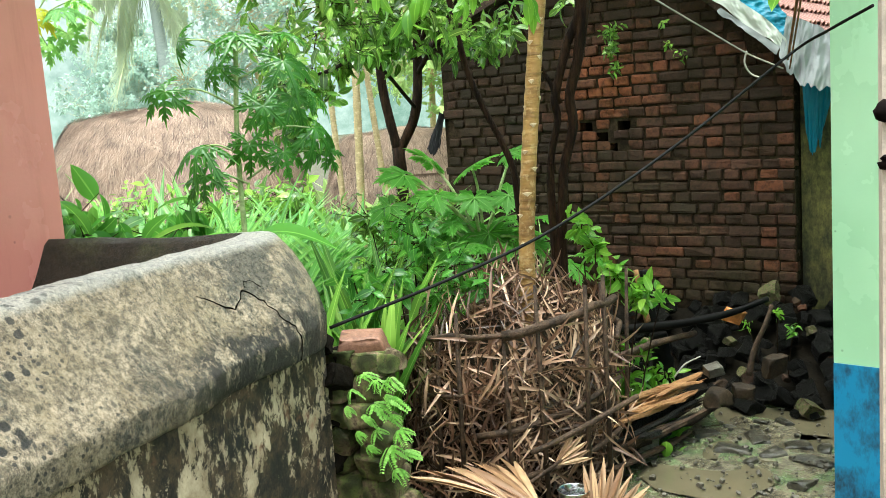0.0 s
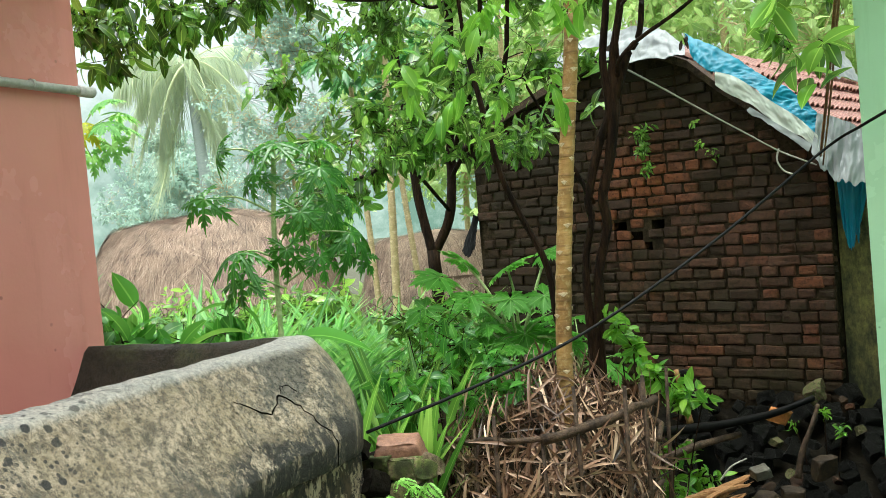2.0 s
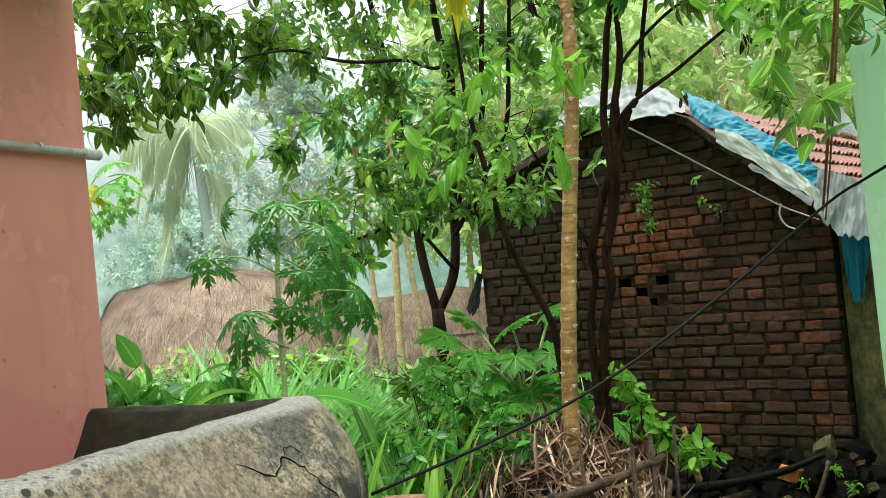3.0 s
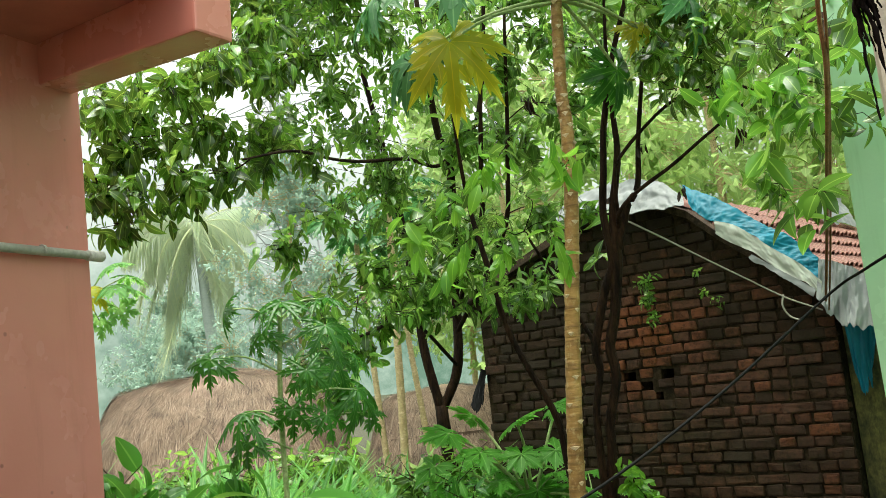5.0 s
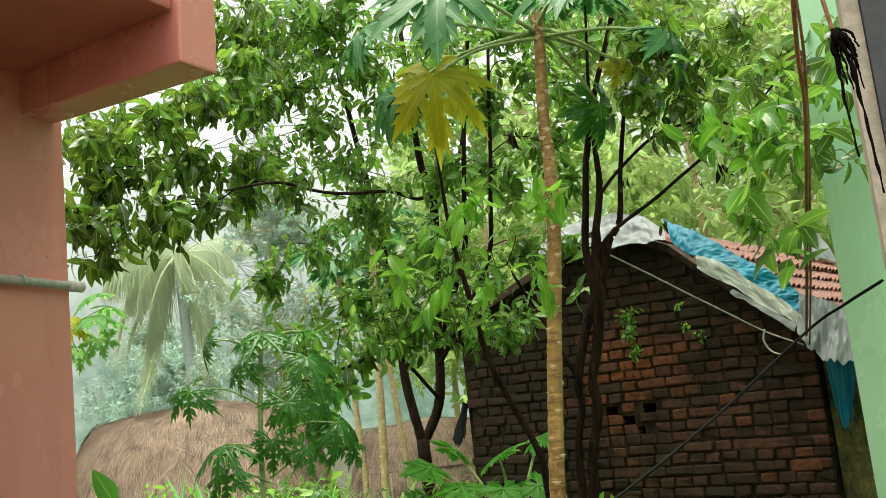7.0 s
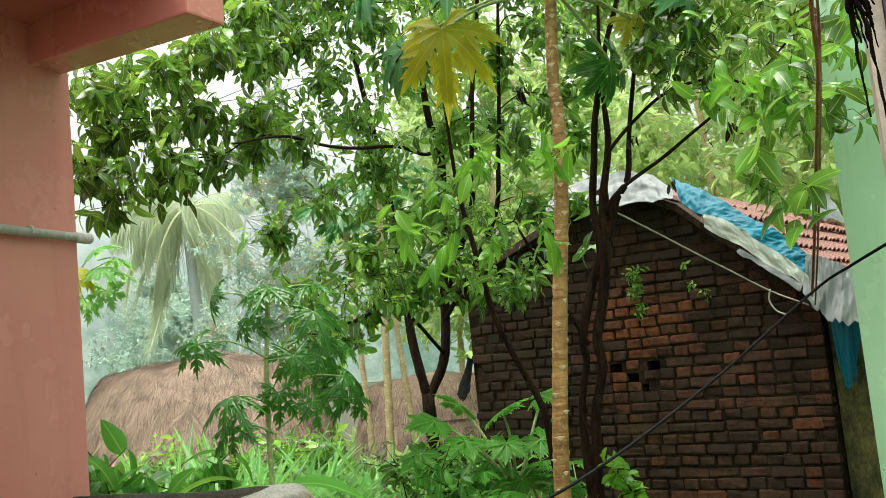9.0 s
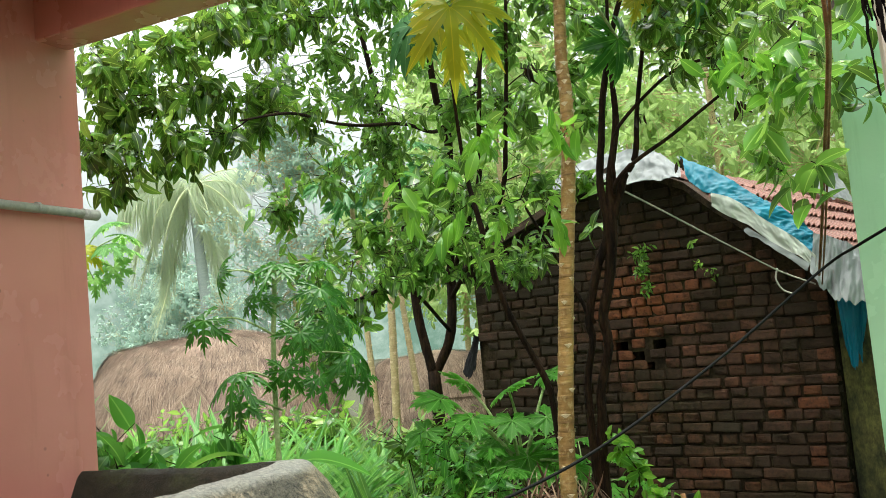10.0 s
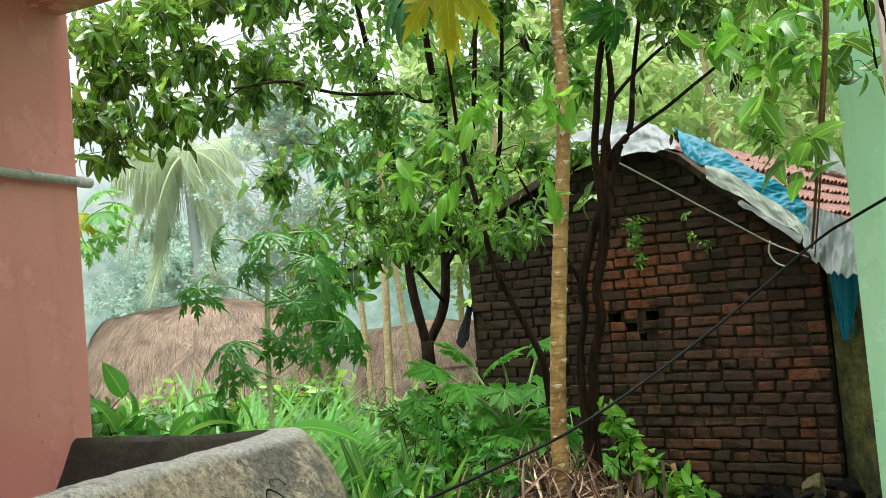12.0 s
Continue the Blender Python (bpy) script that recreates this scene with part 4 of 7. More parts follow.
BROAD = leaf_shape(1.0, 0.48, 8, 0.35, 0.22, 0.45)


def limb_path(rng, a, b, n=5, wander=0.13, rise=0.10):
    a, b = Vector(a), Vector(b)
    mid = a.lerp(b, 0.5) + Vector((0, 0, rise * (b - a).length)) + Vector(rng.normal(size=3)) * wander * (b - a).length
    return spline([a, mid, b], n)


def tree(name, label, stems, clumps, leaf_sets, seed, bark=None, limb_r=0.014, twig_r=0.0017, limbs=True):
    """stems: lists of (x, y, z, radius). leaf_sets: (clumps, density, leaves, size, droop, shape, material)."""
    rng = np.random.default_rng(seed)
    root = thing(name, label, "tree", at=stems[0][0][:3])
    base = Vector(stems[0][0][:3])
    wood, joints = Build(), []
    for stem in stems:
        pts = spline([Vector(s[:3]) - base for s in stem], 6)
        rad = np.interp(np.linspace(0, len(stem) - 1, len(pts)), range(len(stem)), [s[3] for s in stem])
        wood.tube(pts, list(rad), 10, 0, 0.07, random.Random(seed))
        joints += [(p, r) for p, r in zip(pts, rad) if p.z + base.z > 1.3]
    part("trunk", wood, bark or BARK, root, smooth=True)
    if limbs:
        # each clump's limb springs from the nearest wood that stands already, so limbs fork on the way out
        def nearest(p):
            return min(((j[0] - p).length + max(0, j[0].z - p.z) * 0.4, k) for k, j in enumerate(joints))
        ends = [Vector(c[:3]) - base for c in clumps]
        near = [nearest(p) for p in ends]
        while ends:
            i = min(range(len(ends)), key=lambda k: near[k][0])
            p, (_, k) = ends.pop(i), near.pop(i)
            q, r = joints[k]
            path = limb_path(rng, q, p)
            r = min(limb_r, r * 0.85)
            rad = [r * (1 - 0.05 * j) for j in range(11)]
            lw = Build()
            lw.tube(path, rad[:len(path)], 6)
            part("limb", lw, bark or BARK, root, smooth=True)
            grown = [(a, b) for a, b in zip(path, rad)][2:]
            joints += grown
            near = [min([old] + [((a - e).length + max(0, a.z - e.z) * 0.4, len(joints) - len(grown) + m) for m, (a, _) in enumerate(grown)]) for e, old in zip(ends, near)]
    tw = Build()
    for k, (cl, density, leaves, size, droop, shape, mat) in enumerate(leaf_sets):
        at, axis, normal, sizes, twigs = rosettes(rng, cl, density, leaves, size, droop)
        v, t, u = scatter(shape, np.array(at) - np.array(base), axis, normal, sizes)
        part("foliage", fast_mesh("foliage", v, t, mat, u), None, root)["kind"] = "stuff"
        for a, b in twigs:
            tw.tube([Vector(a) - base, Vector((a + b) / 2) - base + Vector(rng.normal(size=3)) * 0.02, Vector(b) - base], [twig_r * 1.4, twig_r * 1.1, twig_r * 0.6], 3)
    part("fine_branching", tw, bark or BARK, root)["kind"] = "stuff"
    return root


# forked tree between the houses, its limb reaching towards the pink house
CROWN_FORK = [
    (-3.06, 5.36, 4.31, 0.30), (-2.79, 5.53, 4.50, 0.35), (-2.55, 5.68, 4.20, 0.30), (-2.85, 5.52, 3.86, 0.32), (-3.06, 5.26, 3.65, 0.25),
    (-2.77, 5.81, 3.59, 0.32), (-2.63, 5.71, 3.23, 0.30), (-2.89, 5.43, 3.01, 0.28), (-3.10, 5.18, 2.79, 0.22), (-2.52, 5.82, 2.83, 0.30),
    (-2.66, 5.38, 2.60, 0.28), (-2.39, 5.82, 2.51, 0.28), (-2.23, 6.14, 2.86, 0.28), (-2.48, 6.05, 4.04, 0.35), (-2.02, 6.52, 3.58, 0.35),
    (-2.71, 4.97, 2.31, 0.20), (-2.48, 5.08, 2.22, 0.20), (-1.96, 6.31, 2.47, 0.20), (-2.25, 6.27, 4.52, 0.35), (-2.43, 5.50, 2.36, 0.25)]
CROWN_TOP = [(-2.66, 5.27, 4.43, 0.3), (-2.42, 5.4, 4.22, 0.28), (-2.17, 5.45, 4.44, 0.3), (-2.84, 5.0, 4.38, 0.28), (-2.46, 5.42, 4.66, 0.3), (-2.09, 5.54, 4.1, 0.25), (-2.94, 4.8, 4.08, 0.22), (-2.76, 5.19, 4.7, 0.3), (-1.86, 5.6, 4.26, 0.25)]
CROWN_LIMB = [
    (-3.37, 3.88, 3.45, 0.22), (-3.17, 3.95, 3.50, 0.20), (-3.06, 4.19, 3.57, 0.20), (-3.26, 3.86, 3.21, 0.22), (-3.03, 3.93, 3.27, 0.22),
    (-2.86, 4.09, 3.30, 0.20), (-2.75, 4.35, 3.30, 0.20), (-3.23, 3.69, 2.98, 0.20), (-2.99, 3.68, 2.91, 0.20), (-2.84, 3.84, 2.99, 0.18),
    (-2.76, 4.07, 3.04, 0.18), (-2.72, 4.39, 3.16, 0.18), (-2.62, 4.63, 3.23, 0.18), (-3.11, 3.66, 2.79, 0.13), (-2.62, 3.93, 3.52, 0.15),
    (-2.85, 4.67, 3.76, 0.20), (-2.91, 4.77, 4.27, 0.30), (-2.74, 4.90, 3.90, 0.25),
    (-2.98, 3.70, 3.42, 0.13), (-2.89, 3.83, 3.51, 0.14), (-2.81, 4.01, 3.62, 0.14), (-2.73, 4.19, 3.70, 0.15), (-2.68, 4.34, 3.90, 0.18), (-3.06, 3.57, 3.36, 0.12), (-2.63, 4.37, 3.67, 0.15)]
CROWN_LOW = [
    (-2.34, 4.58, 2.35, 0.16), (-2.41, 4.32, 2.18, 0.14), (-2.35, 4.54, 2.09, 0.16), (-2.35, 5.00, 2.28, 0.18), (-2.31, 4.21, 1.92, 0.14), (-2.19, 4.24, 1.80, 0.10),
    (-2.41, 4.12, 2.33, 0.12), (-2.38, 5.24, 2.45, 0.18), (-2.35, 5.67, 2.41, 0.20), (-2.14, 5.76, 2.50, 0.18), (-2.32, 4.00, 2.00, 0.12), (-1.87, 6.05, 2.31, 0.15), (-1.68, 5.93, 2.43, 0.15)]
CROWN_MID = [
    (-1.91, 5.86, 2.67, 0.20), (-1.66, 6.02, 2.87, 0.20), (-1.72, 6.03, 3.31, 0.25), (-1.42, 5.89, 3.53, 0.25), (-1.77, 5.91, 3.88, 0.25), (-1.22, 5.90, 3.87, 0.25),
    (-2.16, 5.94, 3.49, 0.25), (-1.32, 5.97, 3.26, 0.20), (-1.49, 5.98, 4.07, 0.25), (-1.06, 6.11, 4.25, 0.25), (-1.65, 5.98, 4.36, 0.25), (-1.93, 5.69, 2.33, 0.15), (-2.21, 5.70, 2.92, 0.20), (-1.31, 5.84, 2.82, 0.15)]
tree("forked_tree", "dark-barked forked tree with dense wet green leaves", [
    [(-2.66, 6.40, -0.05, 0.055), (-2.68, 6.41, 1.0, 0.045), (-2.73, 6.49, 1.66, 0.046)],
    [(-2.73, 6.49, 1.62, 0.036), (-2.83, 6.53, 2.05, 0.034), (-2.87, 6.55, 2.6, 0.032), (-2.92, 6.45, 3.4, 0.026), (-3.0, 6.2, 4.5, 0.015)],
    [(-2.73, 6.49, 1.62, 0.036), (-2.60, 6.58, 1.95, 0.036), (-2.58, 6.65, 2.5, 0.034), (-2.42, 6.42, 3.4, 0.030), (-2.45, 6.3, 3.7, 0.026), (-2.5, 6.3, 5.0, 0.014)],
    [(-2.339, 6.332, 3.457, 0.018), (-2.420, 6.140, 3.344, 0.013), (-2.488, 5.788, 3.351, 0.012), (-2.557, 5.317, 3.270, 0.011), (-2.542, 4.877, 3.204, 0.010), (-2.505, 4.327, 3.153, 0.008), (-2.569, 3.936, 3.053, 0.005)],
    [(-2.42, 6.42, 3.3, 0.020), (-2.13, 6.40, 3.78, 0.018), (-1.95, 6.35, 4.8, 0.012)],
    [(-2.58, 6.60, 2.3, 0.020), (-2.10, 6.05, 2.9, 0.018), (-1.98, 5.85, 3.3, 0.016), (-1.88, 5.78, 3.9, 0.012)],
    [(-2.58, 6.62, 2.2, 0.018), (-1.95, 6.0, 2.75, 0.017), (-1.82, 5.90, 3.2, 0.015), (-1.70, 5.85, 4.2, 0.010)],
    [(-2.60, 6.55, 1.95, 0.014), (-2.5, 5.6, 2.25, 0.012), (-2.4, 4.7, 2.15, 0.010), (-2.42, 4.1, 2.05, 0.006)],
], CROWN_FORK + CROWN_TOP + CROWN_LIMB + CROWN_LOW + CROWN_MID, [
    (CROWN_TOP, 180, (5, 8), (0.055, 0.13), 0.6, DROOPING, LEAF),
    (CROWN_FORK, 310, (5, 8), (0.05, 0.12), 0.5, DROOPING, LEAF),
    (CROWN_LOW, 360, (5, 8), (0.05, 0.11), 0.6, OVATE, LEAF),
    (CROWN_MID, 380, (5, 8), (0.055, 0.125), 0.5, DROOPING, LEAF),
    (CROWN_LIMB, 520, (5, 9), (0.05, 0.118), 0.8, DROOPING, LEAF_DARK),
], 11, None, 0.0048)

# slim many-stemmed tree beside the papaya
CROWN_SLIM = [
    (-1.82, 4.17, 2.64, 0.12), (-1.58, 4.34, 2.78, 0.14), (-1.43, 4.48, 2.93, 0.15), (-1.12, 4.51, 2.80, 0.13), (-1.65, 4.46, 2.56, 0.13),
    (-1.47, 4.74, 2.57, 0.15), (-1.24, 4.72, 2.57, 0.10), (-1.18, 5.20, 2.44, 0.12), (-1.39, 4.74, 2.77, 0.15),
    (-1.68, 4.81, 2.36, 0.12), (-1.79, 4.53, 2.48, 0.12), (-1.40, 4.92, 2.33, 0.12), (-1.51, 4.60, 2.68, 0.14)]
CROWN_SIDE = [
    (-0.59, 4.88, 3.65, 0.22), (-0.41, 4.87, 3.48, 0.20), (-0.21, 4.83, 3.48, 0.20), (-0.07, 4.61, 3.23, 0.18), (0.03, 4.57, 3.03, 0.18),
    (0.15, 4.31, 3.08, 0.16), (0.16, 4.26, 2.78, 0.14), (-0.18, 4.60, 3.03, 0.16), (-0.33, 4.83, 3.24, 0.18), (-0.41, 4.93, 3.74, 0.20),
    (0.06, 4.35, 2.78, 0.14), (-0.16, 3.94, 2.50, 0.09), (0.28, 4.15, 3.13, 0.12),
    (-0.67, 4.90, 3.39, 0.18), (-0.68, 5.02, 3.88, 0.20), (-0.10, 4.85, 3.63, 0.20), (0.06, 4.50, 3.28, 0.18), (-0.12, 4.34, 2.80, 0.10)]
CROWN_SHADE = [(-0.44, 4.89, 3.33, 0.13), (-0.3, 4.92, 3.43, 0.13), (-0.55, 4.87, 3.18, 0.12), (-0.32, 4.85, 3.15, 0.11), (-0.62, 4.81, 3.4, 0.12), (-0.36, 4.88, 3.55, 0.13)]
CROWN_NEAR = [
    (0.16, 3.87, 2.97, 0.12), (0.21, 3.92, 2.78, 0.10), (0.07, 3.87, 2.78, 0.12), (0.29, 3.81, 2.99, 0.10),
    (0.04, 4.04, 3.02, 0.14), (-0.07, 4.02, 2.87, 0.12), (-0.15, 4.16, 3.12, 0.14), (0.26, 3.88, 3.15, 0.12), (-0.03, 4.27, 3.36, 0.15)]
HERO = [(-1.302, 3.941, 2.814, 0.045), (-1.298, 3.994, 2.757, 0.045), (-1.661, 3.748, 2.570, 0.045), (-1.645, 3.810, 2.549, 0.045), (-1.444, 3.891, 2.448, 0.045), (-0.990, 4.082, 2.753, 0.045), (-1.029, 4.123, 2.722, 0.045), (-1.096, 4.106, 2.464, 0.045), (-1.553, 4.010, 2.646, 0.045), (-1.273, 4.003, 2.495, 0.045),
        (0.05, 4.08, 2.78, 0.05), (-0.04, 4.02, 2.91, 0.05), (-0.29, 3.94, 2.87, 0.05)]
tree("slim_tree", "slender dark-stemmed tree with bright young leaves", [
    [(-1.25, 5.10, -0.05, 0.032), (-1.262, 5.138, 1.0, 0.026), (-1.264, 5.137, 1.55, 0.021), (-1.212, 5.149, 1.81, 0.021), (-1.22, 5.147, 1.93, 0.024), (-1.144, 5.165, 2.21, 0.025), (-1.071, 5.18, 2.40, 0.026), (-1.084, 5.178, 2.665, 0.021), (-1.05, 5.185, 2.92, 0.019), (-1.018, 5.191, 3.152, 0.018), (-0.922, 5.209, 3.538, 0.016), (-0.761, 5.235, 4.013, 0.013), (-0.70, 5.24, 4.5, 0.008)],
    [(-1.21, 5.13, -0.05, 0.032), (-1.225, 5.142, 1.0, 0.030), (-1.205, 5.147, 1.40, 0.027), (-1.192, 5.154, 1.547, 0.026), (-1.132, 5.167, 1.775, 0.027), (-1.142, 5.165, 1.938, 0.028), (-1.091, 5.176, 2.128, 0.029), (-1.045, 5.187, 2.42, 0.033), (-1.028, 5.189, 2.692, 0.022), (-0.966, 5.201, 2.986, 0.019), (-0.961, 5.202, 3.251, 0.014), (-0.947, 5.205, 3.607, 0.010), (-0.90, 5.2, 4.1, 0.006)],
    [(-1.035, 5.189, 2.46, 0.026), (-0.957, 5.205, 2.68, 0.022), (-0.882, 5.218, 2.80, 0.017), (-0.836, 5.224, 3.099, 0.013), (-0.709, 5.242, 3.73, 0.009)],
    [(-1.345, 5.11, 2.22, 0.006), (-1.297, 5.129, 2.117, 0.010), (-1.237, 5.143, 2.006, 0.013), (-1.22, 5.147, 1.92, 0.015)],
    [(-1.00, 5.17, 2.62, 0.011), (-0.985, 5.106, 2.776, 0.011), (-0.945, 5.112, 2.94, 0.010), (-0.697, 5.153, 3.166, 0.009), (-0.523, 5.174, 3.24, 0.008), (-0.319, 5.19, 3.244, 0.007), (-0.189, 5.197, 3.186, 0.007), (0.0, 5.1, 3.15, 0.004)],
    [(-1.01, 5.18, 2.58, 0.012), (-0.981, 5.107, 2.649, 0.012), (-0.878, 5.125, 2.744, 0.011), (-0.678, 5.156, 2.86, 0.010), (-0.522, 5.174, 2.963, 0.009), (-0.344, 5.189, 3.078, 0.008), (-0.191, 5.196, 3.174, 0.008), (0.05, 5.15, 3.38, 0.005)],
    [(-1.30, 5.06, 0.5, 0.021), (-1.40, 5.055, 1.15, 0.020), (-1.429, 5.052, 1.31, 0.019), (-1.458, 5.043, 1.593, 0.019), (-1.575, 5.008, 1.879, 0.018), (-1.662, 4.98, 2.128, 0.017), (-1.725, 4.958, 2.492, 0.016), (-1.78, 4.93, 2.85, 0.012), (-1.76, 4.8, 3.3, 0.008)],
    [(-1.19, 5.15, 1.90, 0.012), (-1.34, 5.1, 2.25, 0.010), (-1.44, 4.9, 2.55, 0.007)],
], CROWN_SLIM + CROWN_SIDE + CROWN_NEAR + CROWN_SHADE + HERO, [
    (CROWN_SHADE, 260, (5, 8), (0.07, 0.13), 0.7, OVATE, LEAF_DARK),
    (CROWN_SLIM, 90, (4, 7), (0.06, 0.13), 0.4, OVATE, LEAF_SIDE),
    (HERO, 800, (6, 9), (0.08, 0.135), 0.95, YOUNG_BLADE, LEAF_YOUNG),
    (CROWN_NEAR, 130, (4, 6), (0.08, 0.13), 0.5, OVATE, LEAF_SIDE),
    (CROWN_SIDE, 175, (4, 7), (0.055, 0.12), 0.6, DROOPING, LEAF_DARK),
    ([(-0.16, 3.94, 2.50, 0.05), (0.0, 4.0, 2.46, 0.05), (-0.10, 3.9, 2.42, 0.05)], 700, (6, 8), (0.12, 0.17), 0.5, OVATE, LEAF_SIDE),
    ([(-0.62, 5.02, 2.72, 0.02), (-0.42, 5.0, 2.92, 0.02), (-0.30, 4.95, 2.95, 0.02), (-1.33, 4.8, 3.28, 0.03), (-0.80, 5.12, 3.0, 0.03), (0.12, 3.5, 2.95, 0.02)], 2200, (3, 5), (0.05, 0.10), 3.2, LONG_LEAF, DEAD_LEAF),
], 12, None, 0.0048)


# ---- papaya: trunk with leaf scars, long-stalked lobed leaves ----


def papaya_blade(rng, r, droop, lobe=0.85):
    """Seven deep lobes fused round the stalk's end, each with two pairs of pointed side lobes."""
    vs, us, ts = [(0.0, 0.0, 0.0)], [(0.5, 0.0)], []
    ribs = (0.13, 0.28, 0.44, 0.60, 0.80, 1.0)
    widths = (0.055, 0.115, 0.105, 0.120, 0.085, 0.0)

    def put(p, u):
        vs.append(p)
        us.append(u)
        return len(vs) - 1
    last = None
    for i in range(7):
        ang = radians(-138 + 46 * i + rng.uniform(-6, 6))
        length = r * (1.0 - 0.075 * abs(i - 3)) * rng.uniform(0.88, 1.08)
        sag, ca, sa = droop * rng.uniform(0.6, 1.4), math.cos(ang), math.sin(ang)
        curl = rng.uniform(-0.10, 0.10)

        def at(x, y, u, v, lift=0.0):
            d = math.hypot(x, y) / length
            y = y + curl * length * d * d
            return put((x * ca - y * sa, x * sa + y * ca, -sag * length * d * d + lift * length), (u, v))
        mid = [at(t * length, 0, 0.5, t) for t in ribs]
        edges = []
        for side in (-1, 1):
            rim = [at(t * length, side * w * lobe * length * rng.uniform(0.85, 1.15), 0.5 + 0.5 * side, t, 0.03) for t, w in zip(ribs[:-1], widths)]
            chain = [(0, rim[0], mid[0])]
            for j in range(4):
                chain += [(mid[j], rim[j], rim[j + 1]), (mid[j], rim[j + 1], mid[j + 1])]
            chain.append((mid[4], rim[4], mid[5]))
            for j, t, reach, out in ((1, 0.28, 0.40, 46), (2, 0.46, 0.36, 40), (3, 0.62, 0.26, 36)):
                o = radians(out + rng.uniform(-6, 6))
                reach = reach * length * rng.uniform(0.8, 1.15) * (0.7 + 0.35 * lobe)
                x0 = t * length
                tip = at(x0 + reach * math.cos(o), side * reach * math.sin(o), 0.5, 1.0, -0.02)
                far = at(x0 + reach * 0.62 * math.cos(o - 0.34), side * reach * 0.62 * math.sin(o - 0.34), 0.5 + 0.5 * side, 0.6, 0.02)
                near = at(x0 + reach * 0.52 * math.cos(o + 0.42), side * reach * 0.52 * math.sin(o + 0.42), 0.5 - 0.5 * side, 0.5, 0.02)
                chain += [(mid[j], near, tip), (mid[j], tip, far), (mid[j], far, mid[j + 1])]
            edges.append(rim)
            ts += [c if side < 0 else c[::-1] for c in chain]
        if last is not None:
            ts += [(0, last[0], edges[0][0]), (last[0], last[1], edges[0][1]), (last[0], edges[0][1], edges[0][0])]
        last = edges[1]
    return np.array(vs), np.array(ts), np.array(us)


def papaya_leaf_mesh(seed, stalk, r, mat, rise=0.35, droop=0.35, hang=0.6, lobe=0.85, twist=0.3):
    """One leaf: the hollow stalk leaves the trunk along +x and the blade hangs from its end."""
    rng = random.Random(seed)
    path = spline([(0, 0, 0), (stalk * 0.5, rng.uniform(-0.03, 0.03), rise * stalk * 0.62), (stalk, 0, rise * stalk * rng.uniform(0.6, 1.0))], 5)
    b = Build()
    b.tube(path, [0.0105 * (1.15 - 0.5 * i / len(path)) * min(1.0, (r * 2.7) ** 1.6) for i in range(len(path))], 6)
    tv, tt = np.array(b.v), []
    for f in b.f:
        tt += [(f[0], f[i], f[i + 1]) for i in range(1, len(f) - 1)]
    v, t, u = papaya_blade(rng, r, droop, lobe)
    tilt = np.array(Matrix.Rotation(hang + rng.uniform(-0.5, 0.5) * twist, 3, "Y") @ Matrix.Rotation(rng.uniform(-1, 1) * twist, 3, "X"))
    v = v @ tilt.T + np.array(path[-1])
    verts, tris = np.concatenate([tv, v]), np.concatenate([np.array(tt), t + len(tv)])
    uv = np.concatenate([np.full((len(tv), 2), 0.2), u])
    return fast_mesh("leaf", verts, tris, [GREEN_STEM, mat], uv, [0] * len(tt) + [1] * len(t))


def papaya(name, label, trunk, radii, leaves, seed, bark, scars=True):
    """leaves: (height on the trunk 0..1, turn, tilt, mesh, scale)."""
    base = Vector(trunk[0])
    root = thing(name, label, "tree", at=base)
    pts = spline([Vector(p) - base for p in trunk], 22)
    n = len(pts)
    rad = [radii[0] + (radii[1] - radii[0]) * i / (n - 1) for i in range(n)]
    rad = [r * (1 + 0.03 * math.sin(i * 2.1) + 0.02 * (i % 2)) for i, r in enumerate(rad)]
    b = Build()
    b.tube(pts, rad, 14, 0, 0.02, random.Random(seed))
    part("trunk", b, bark, root, smooth=True)
    if scars:
        s = Build()
        total, k, z = pts[-1].z, 0, 0.35
        while z < total - 0.05:
            f = z / total * (n - 1)
            i = min(int(f), n - 2)
            p, r = pts[i].lerp(pts[i + 1], f - i), rad[i]
            a = 2.4 * k
            o = Vector((math.cos(a), math.sin(a), 0))
            side = Vector((-o.y, o.x, 0))
            c, w = p + o * (r + 0.001), 0.0165 + 0.005 * (k % 3)
            s.add([c - side * w, c + Vector((0, 0, 0.004)), c + side * w, c - Vector((0, 0, 0.019)), c + o * 0.003], [(0, 4, 1), (1, 4, 2), (2, 4, 3), (3, 4, 0)])
            k, z = k + 1, z + 0.029
        part("scar_pattern", s, SCAR, root, "pale diamond leaf scars")["kind"] = "stuff"
    for h, turn, tilt, me, scale in leaves:
        f = h * (n - 1)
        i = min(int(f), n - 2)
        o = new("leaf", me)
        o.parent = root
        o.matrix_basis = Matrix.Translation(pts[i].lerp(pts[i + 1], f - i)) @ pose(0, 0, 0, 0, 0, turn) @ pose(0, 0, 0, 0, -tilt, 0) @ Matrix.Scale(scale, 4)
    return root


ACROSS, TOWARDS = Vector((0.93, 0.37, 0)), Vector((0.37, -0.93, 0))


